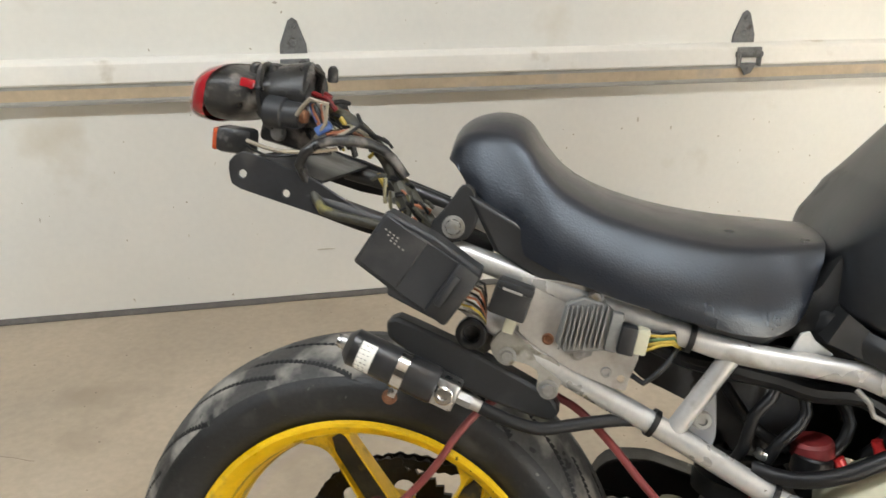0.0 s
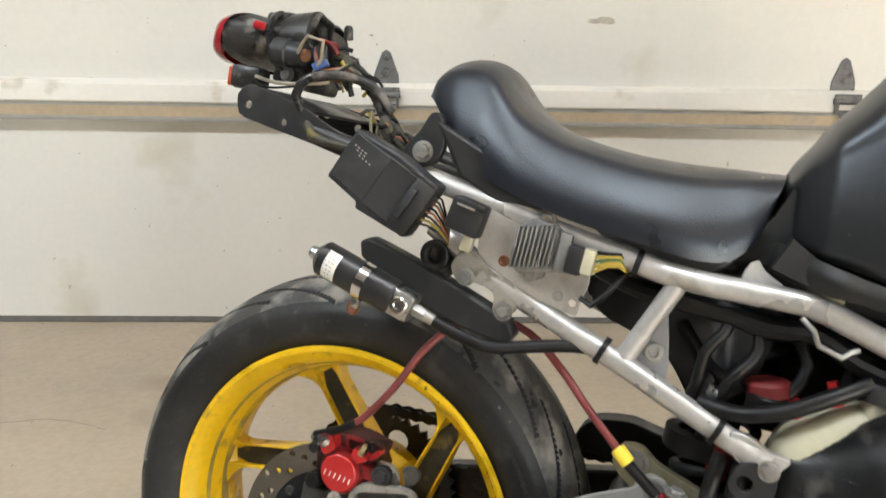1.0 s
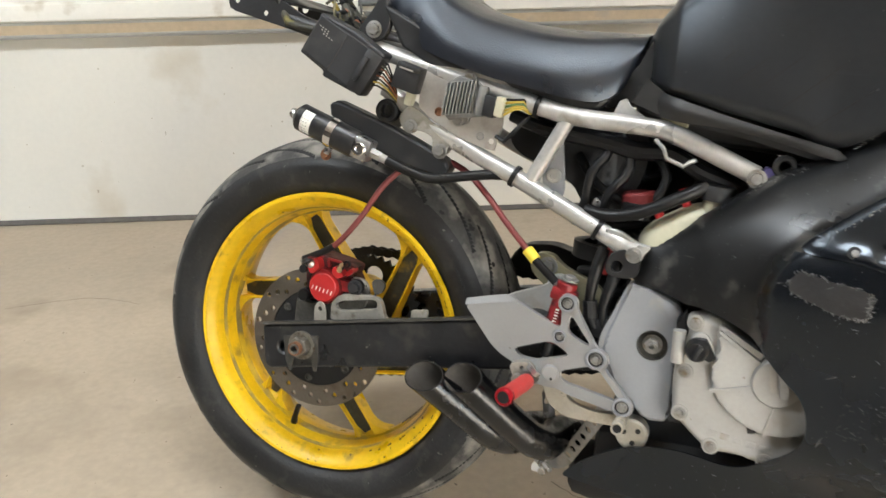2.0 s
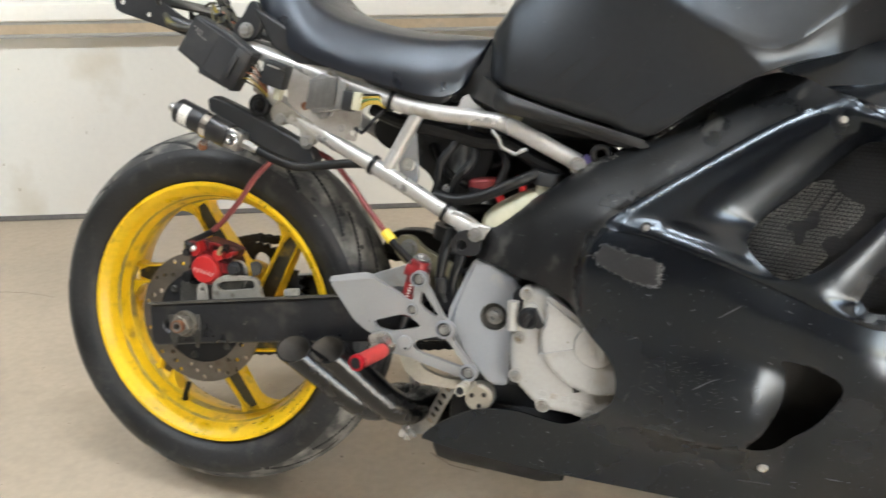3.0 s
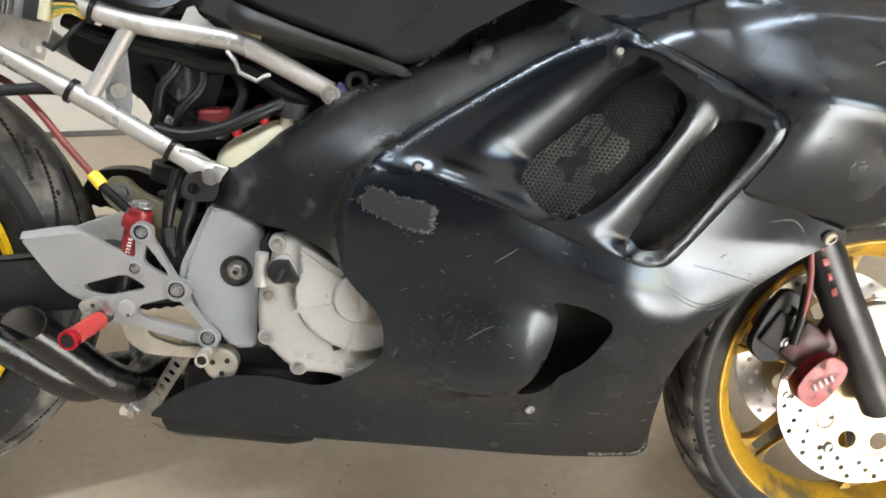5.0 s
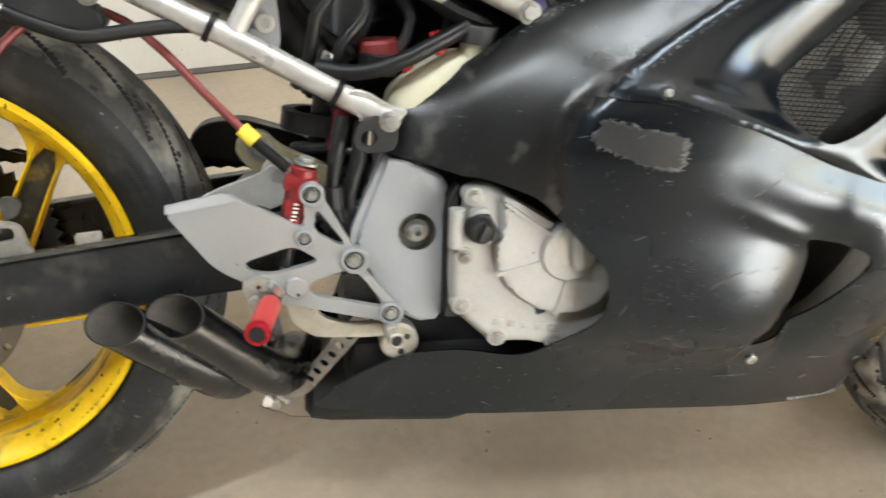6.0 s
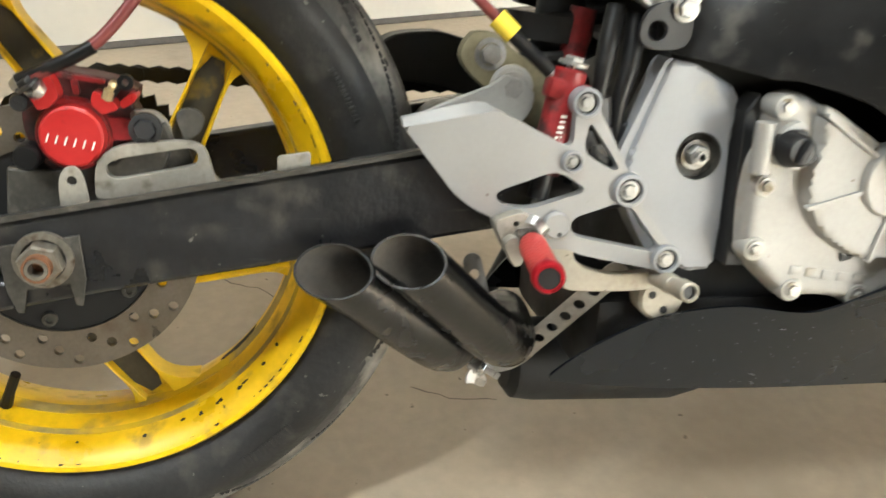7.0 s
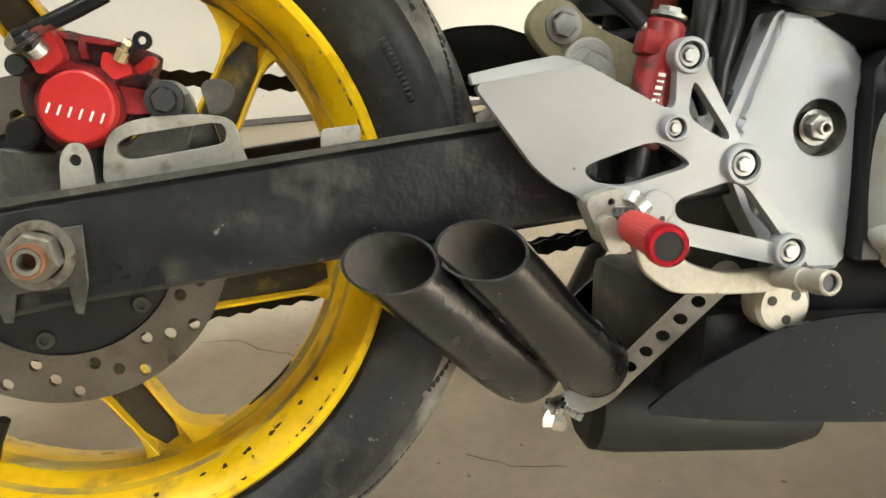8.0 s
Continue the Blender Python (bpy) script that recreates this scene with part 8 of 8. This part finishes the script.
# upper fairing
UPPER = [(0.889, 0.7260), (0.910, 0.7170), (0.9365, 0.7045), (1.0025, 0.6765), (1.062, 0.6472), (1.0752, 0.630), (1.069, 0.5995), (1.0530, 0.5602), (1.060, 0.5585), (1.111, 0.5443), (1.197, 0.5183), (1.235, 0.530), (1.300, 0.560), (1.350, 0.620), (1.360, 0.700), (1.330, 0.768), (1.200, 0.772), (1.100, 0.769), (1.030, 0.760), (0.980, 0.746), (0.935, 0.730)]


def upper_depth(x, z):
    y = cowl(x, z)
    zt = np.interp(x, [0.88, 0.98, 1.10, 1.35], [0.735, 0.750, 0.770, 0.772])
    y += 0.022 * smoothstep(0.035, 0.0, zt - z)
    # a long hollow under the top edge
    q = edge_distance(x, z, [(1.02, 0.728), (1.12, 0.712), (1.26, 0.680)], False)
    return y + 0.009 * math.exp(-(q / 0.026) ** 2) - 0.005 * math.exp(-((q - 0.045) / 0.02) ** 2)


up = part("upper_fairing", sheet(UPPER, upper_depth, 0.010, 0.0035), M_FAIR, bike, "satin black upper fairing half", smooth=60)
left = up.copy()
scene.collection.objects.link(left)
left.parent, left.scale = bike, (1, -1, 1)
scratch([(1.155, 0.700), (1.165, 0.704), (1.178, 0.702)], upper_depth, up, 0.0012)
flake_line([(1.17, 0.695), (1.20, 0.700), (1.215, 0.692)], 40, 0.0016, up, upper_depth, M_PALE)
flake_line([(1.155, 0.600), (1.172, 0.598)], 8, 0.0022, up, upper_depth)
# added sheet that stops light showing through the panel seams
part("fairing_liner", sheet([(0.70, 0.64), (0.84, 0.735), (0.98, 0.742), (1.10, 0.765), (1.33, 0.765), (1.33, 0.60), (1.20, 0.535), (1.12, 0.43), (1.06, 0.34), (1.05, 0.20), (0.80, 0.19), (0.72, 0.24), (0.72, 0.38), (0.69, 0.50)], lambda x, z: cowl(x, z) + 0.085, 0.03, 0.004), M_DARK, fair, "dark backing sheet added behind the gaps of the fairing", smooth=60)
# panel between tank and cowl
part("inner_cowl", sheet([(0.838, 0.744), (0.900, 0.765), (0.955, 0.785), (0.985, 0.798), (1.010, 0.775), (1.030, 0.757), (0.985, 0.744), (0.935, 0.727), (0.893, 0.722), (0.862, 0.737)],
                         lambda x, z: -0.188 - 0.35 * max(0.0, 0.765 - z) - 0.02 * smoothstep(0.9, 1.0, x), 0.010, 0.003), M_FAIR, bike, "matt black panel between tank and cowl", smooth=60)
# tab at the fairing's rear corner
part("fairing_tab", slab([(0.440, 0.492), (0.448, 0.506), (0.468, 0.512), (0.482, 0.500), (0.478, 0.478), (0.452, 0.475), (0.441, 0.481)], -0.149, -0.143, [disc_outline(0.454, 0.489, 0.0075, 14)], rounded=0.004), M_PEGBLK, fair, bevel=0.0015)
part("fairing_grommet", slab(disc_outline(0.636, 0.628, 0.014, 20), -0.152, -0.140, [disc_outline(0.636, 0.628, 0.0065, 14)]), M_HOSE, fair, bevel=0.002)
part("purple_bracket", block((0.620, -0.143, 0.614), (0.020, 0.010, 0.022), (0, 25, 0), 0.003), M_PURPLE, sub)

# ---- steering head: cables, label, hoses
lb = part("data_label", slab([(0.990, 0.800), (1.036, 0.824), (1.052, 0.800), (1.020, 0.776)], -0.106, -0.103), mat("faded_label", (0.27, 0.265, 0.245), 0.5, 0, 0.15, 40, 200, 0.05, (0.12, 0.11, 0.10), 0.3, 60), bike, "faded grey and black printed data label")
part("label_band", slab([(1.010, 0.782), (1.020, 0.776), (1.052, 0.800), (1.047, 0.808)], -0.1066, -0.1061), M_INK, lb)
part("label_stripe", slab([(0.9915, 0.8010), (1.006, 0.8085), (1.0050, 0.8055), (0.9935, 0.7993)], -0.1066, -0.1061), M_YTAPE, lb)
for r in range(4):
    for k in range(6):
        part("print_bar", block((0.9975 + 0.0068 * k + 0.0032 * r, -0.1064, 0.8025 + 0.0036 * k - 0.0045 * r), (0.0064, 0.0006, 0.0030), (0, -28, 0), 0), M_INK, lb)
part("frame_spar", slab([(0.93, 0.80), (1.00, 0.83), (1.07, 0.83), (1.07, 0.72), (1.0, 0.70), (0.93, 0.73)], -0.080, 0.080), M_COOLER, bike, "grey cast frame spar", bevel=0.006)
for p, r, mt, nm in (([(1.165, -0.135, 0.96), (1.160, -0.137, 0.86), (1.150, -0.137, 0.78), (1.165, -0.135, 0.68), (1.20, -0.13, 0.55), (1.235, -0.125, 0.44), (1.240, -0.115, 0.36)], 0.0044, M_REDHOSE, "red-sleeved front brake hose"),
                     ([(1.215, -0.10, 0.98), (1.212, -0.10, 0.88), (1.205, -0.10, 0.78), (1.21, -0.08, 0.66)], 0.0044, M_REDHOSE, "red-sleeved front brake hose"),
                     ([(1.238, -0.120, 0.42), (1.240, -0.115, 0.375), (1.238, -0.11, 0.335)], 0.0066, M_HOSE, "black hose end"),
                     ([(0.99, -0.06, 0.90), (1.03, -0.10, 0.86), (1.10, -0.13, 0.84), (1.18, -0.15, 0.86), (1.26, -0.14, 0.88)], 0.007, M_HOSE, "black control cable"),
                     ([(1.0, -0.07, 0.86), (1.06, -0.11, 0.83), (1.14, -0.12, 0.81), (1.25, -0.12, 0.83)], 0.006, M_HOSE, "black control cable"),
                     ([(1.0, -0.05, 0.93), (1.08, -0.12, 0.90), (1.16, -0.14, 0.90), (1.28, -0.12, 0.93)], 0.008, M_HOSE, "black control cable"),
                     ([(1.02, -0.04, 0.84), (1.09, -0.05, 0.80), (1.13, -0.04, 0.75)], 0.008, M_HOSE, "black control cable"),
                     ([(1.20, -0.05, 0.86), (1.24, -0.06, 0.80), (1.26, -0.06, 0.72)], 0.012, M_WRAP, "taped black loom")):
    part("front_hose" if mt is M_REDHOSE else "cable", tube(p, r, 12), mt, bike, nm)
part("handlebar", tube([(1.03, -0.13, 0.905), (1.01, -0.20, 0.90), (0.985, -0.33, 0.885)], 0.011, 16), M_BLACK, bike, "black clip-on handlebar")
part("handlebar", tube([(1.03, 0.13, 0.905), (1.01, 0.20, 0.90), (0.985, 0.33, 0.885)], 0.011, 16), M_BLACK, bike)
part("ignition_barrel", rod((1.00, -0.045, 0.845), (0.975, -0.10, 0.862), 0.020, 20, edge=0.003), M_COOLER, bike, "worn alloy lock barrel")
part("adjuster_knob", rod((1.165, -0.125, 0.885), (1.168, -0.128, 0.912), 0.010, 16, edge=0.002), M_STEEL, bike)
part("dash_back", block((1.22, 0, 0.86), (0.03, 0.30, 0.18), (0, -20, 0), 0.01), M_DARK, bike, "dark back of the instrument panel")
# sheet added to hide the bright door and darken the space behind
part("cowl_liner", sheet([(1.10, 0.70), (1.08, 0.80), (1.10, 0.93), (1.16, 1.02), (1.36, 1.00), (1.42, 0.80), (1.36, 0.62)], lambda x, z: 0.19 - 0.1 * max(0, x - 1.2), 0.04, 0.006), M_DARK, bike, "dark backing sheet added beyond the steering head", smooth=60)
part("frame_gusset", slab([(0.965, 0.745), (1.000, 0.800), (1.052, 0.832), (1.075, 0.790), (1.075, 0.735)], -0.100, -0.090, [disc_outline(1.045, 0.770, 0.010, 14)], rounded=0.006), M_COOLER, bike, "grey cast frame gusset", bevel=0.003)
part("cable_bracket", slab([(1.085, 0.752), (1.098, 0.800), (1.108, 0.800), (1.104, 0.752)], -0.128, -0.122, rounded=0.003), M_COOLER, bike, "bent grey bracket", bevel=0.001)
part("far_fork_cover", rod((1.135, 0.06, 0.70), (1.075, 0.06, 0.98), 0.034, 20), M_DARK, bike, "dark tube beyond the fork")
part("nose_cowl", block((1.36, 0, 0.72), (0.05, 0.42, 0.26), (0, -18, 0), 0.02), M_FAIR, bike, "satin black nose cowl")

# ---- tail loom
loom = part("tail_loom", tube([(-0.062, -0.030, 0.880), (-0.030, -0.045, 0.865), (0.000, -0.055, 0.842), (0.020, -0.060, 0.815), (0.050, -0.070, 0.780), (0.075, -0.080, 0.758)], [0.007, 0.009, 0.007, 0.010, 0.007], 12), M_WRAP, bike, "frayed black and yellow taped tail loom")
part("loom_branch", tube([(-0.060, -0.094, 0.798), (-0.072, -0.105, 0.825), (-0.055, -0.105, 0.846), (-0.020, -0.090, 0.851), (0.010, -0.075, 0.842), (0.035, -0.070, 0.815)], [0.005, 0.006, 0.0052, 0.006, 0.0055, 0.004], 12), M_TAIL, loom, "black sleeved wire")
part("loom_branch", tube([(-0.060, -0.094, 0.800), (-0.045, -0.110, 0.780), (-0.010, -0.110, 0.772), (0.020, -0.108, 0.766)], 0.0055, 12), M_WRAP, loom)
part("wire", tube([(-0.085, -0.09, 0.868), (-0.062, -0.105, 0.892), (-0.045, -0.100, 0.888), (-0.048, -0.095, 0.868), (-0.060, -0.09, 0.852)], 0.0022, 8), M_WIRE_W, loom, "looping white wire")
part("wire", tube([(-0.135, -0.090, 0.845), (-0.10, -0.105, 0.838), (-0.06, -0.105, 0.838), (-0.035, -0.095, 0.842)], 0.0022, 8), M_WIRE_W, loom)
part("wire", tube([(-0.14, -0.088, 0.842), (-0.11, -0.104, 0.832), (-0.07, -0.106, 0.835), (-0.04, -0.098, 0.838)], 0.0014, 8), M_HOSE, loom)
for k, m_ in enumerate((M_WIRE_B, M_WIRE_O, M_HOSE, M_WIRE_O, M_WIRE_W, M_HOSE)):
    part("wire", tube([(-0.075 + 0.004 * k, -0.06 - 0.006 * (k % 3), 0.885), (-0.060 + 0.004 * k, -0.085 - 0.004 * (k % 2), 0.868 - 0.004 * k), (-0.045 + 0.006 * k, -0.08, 0.852 + 0.003 * k), (-0.020 + 0.004 * k, -0.06, 0.848)], 0.0022, 8), m_, loom)
part("plug", block((-0.052, -0.088, 0.862), (0.018, 0.012, 0.010), (0, -30, 10), 0.002), M_WIRE_B, loom, "small blue connector")
part("plug", block((-0.038, -0.080, 0.852), (0.020, 0.014, 0.012), (0, 20, 0), 0.003), M_WIRE_O, loom, "brown connector")
part("rag_end", tube([(0.026, -0.072, 0.808), (0.038, -0.080, 0.788), (0.040, -0.084, 0.770)], [0.006, 0.011, 0.003], 8), M_WRAP, loom)

fray = random.Random(11)
LOOM = spline([(-0.055, -0.035, 0.872), (-0.025, -0.050, 0.853), (0.000, -0.058, 0.838), (0.016, -0.062, 0.815), (0.030, -0.068, 0.797), (0.055, -0.076, 0.778)], 0.004)
for k in range(54):
    q = fray.choice(LOOM)
    a = q + Vector((fray.gauss(0, 0.008), fray.gauss(-0.008, 0.006), fray.gauss(0, 0.007)))
    d = Vector((fray.gauss(0.012, 0.008), fray.gauss(0, 0.006), fray.gauss(-0.010, 0.008)))
    part("frayed_wire", tube([a, a + d * 0.5 + Vector((0, -0.003, 0.002)), a + d], fray.uniform(0.0012, 0.0035), 7), (M_WRAP, M_HOSE, M_HOSE, M_OLIVE, M_WRAP, M_HOSE, M_WIRE_Y, M_HOSE, M_WIRE_O)[k % 9], loom)
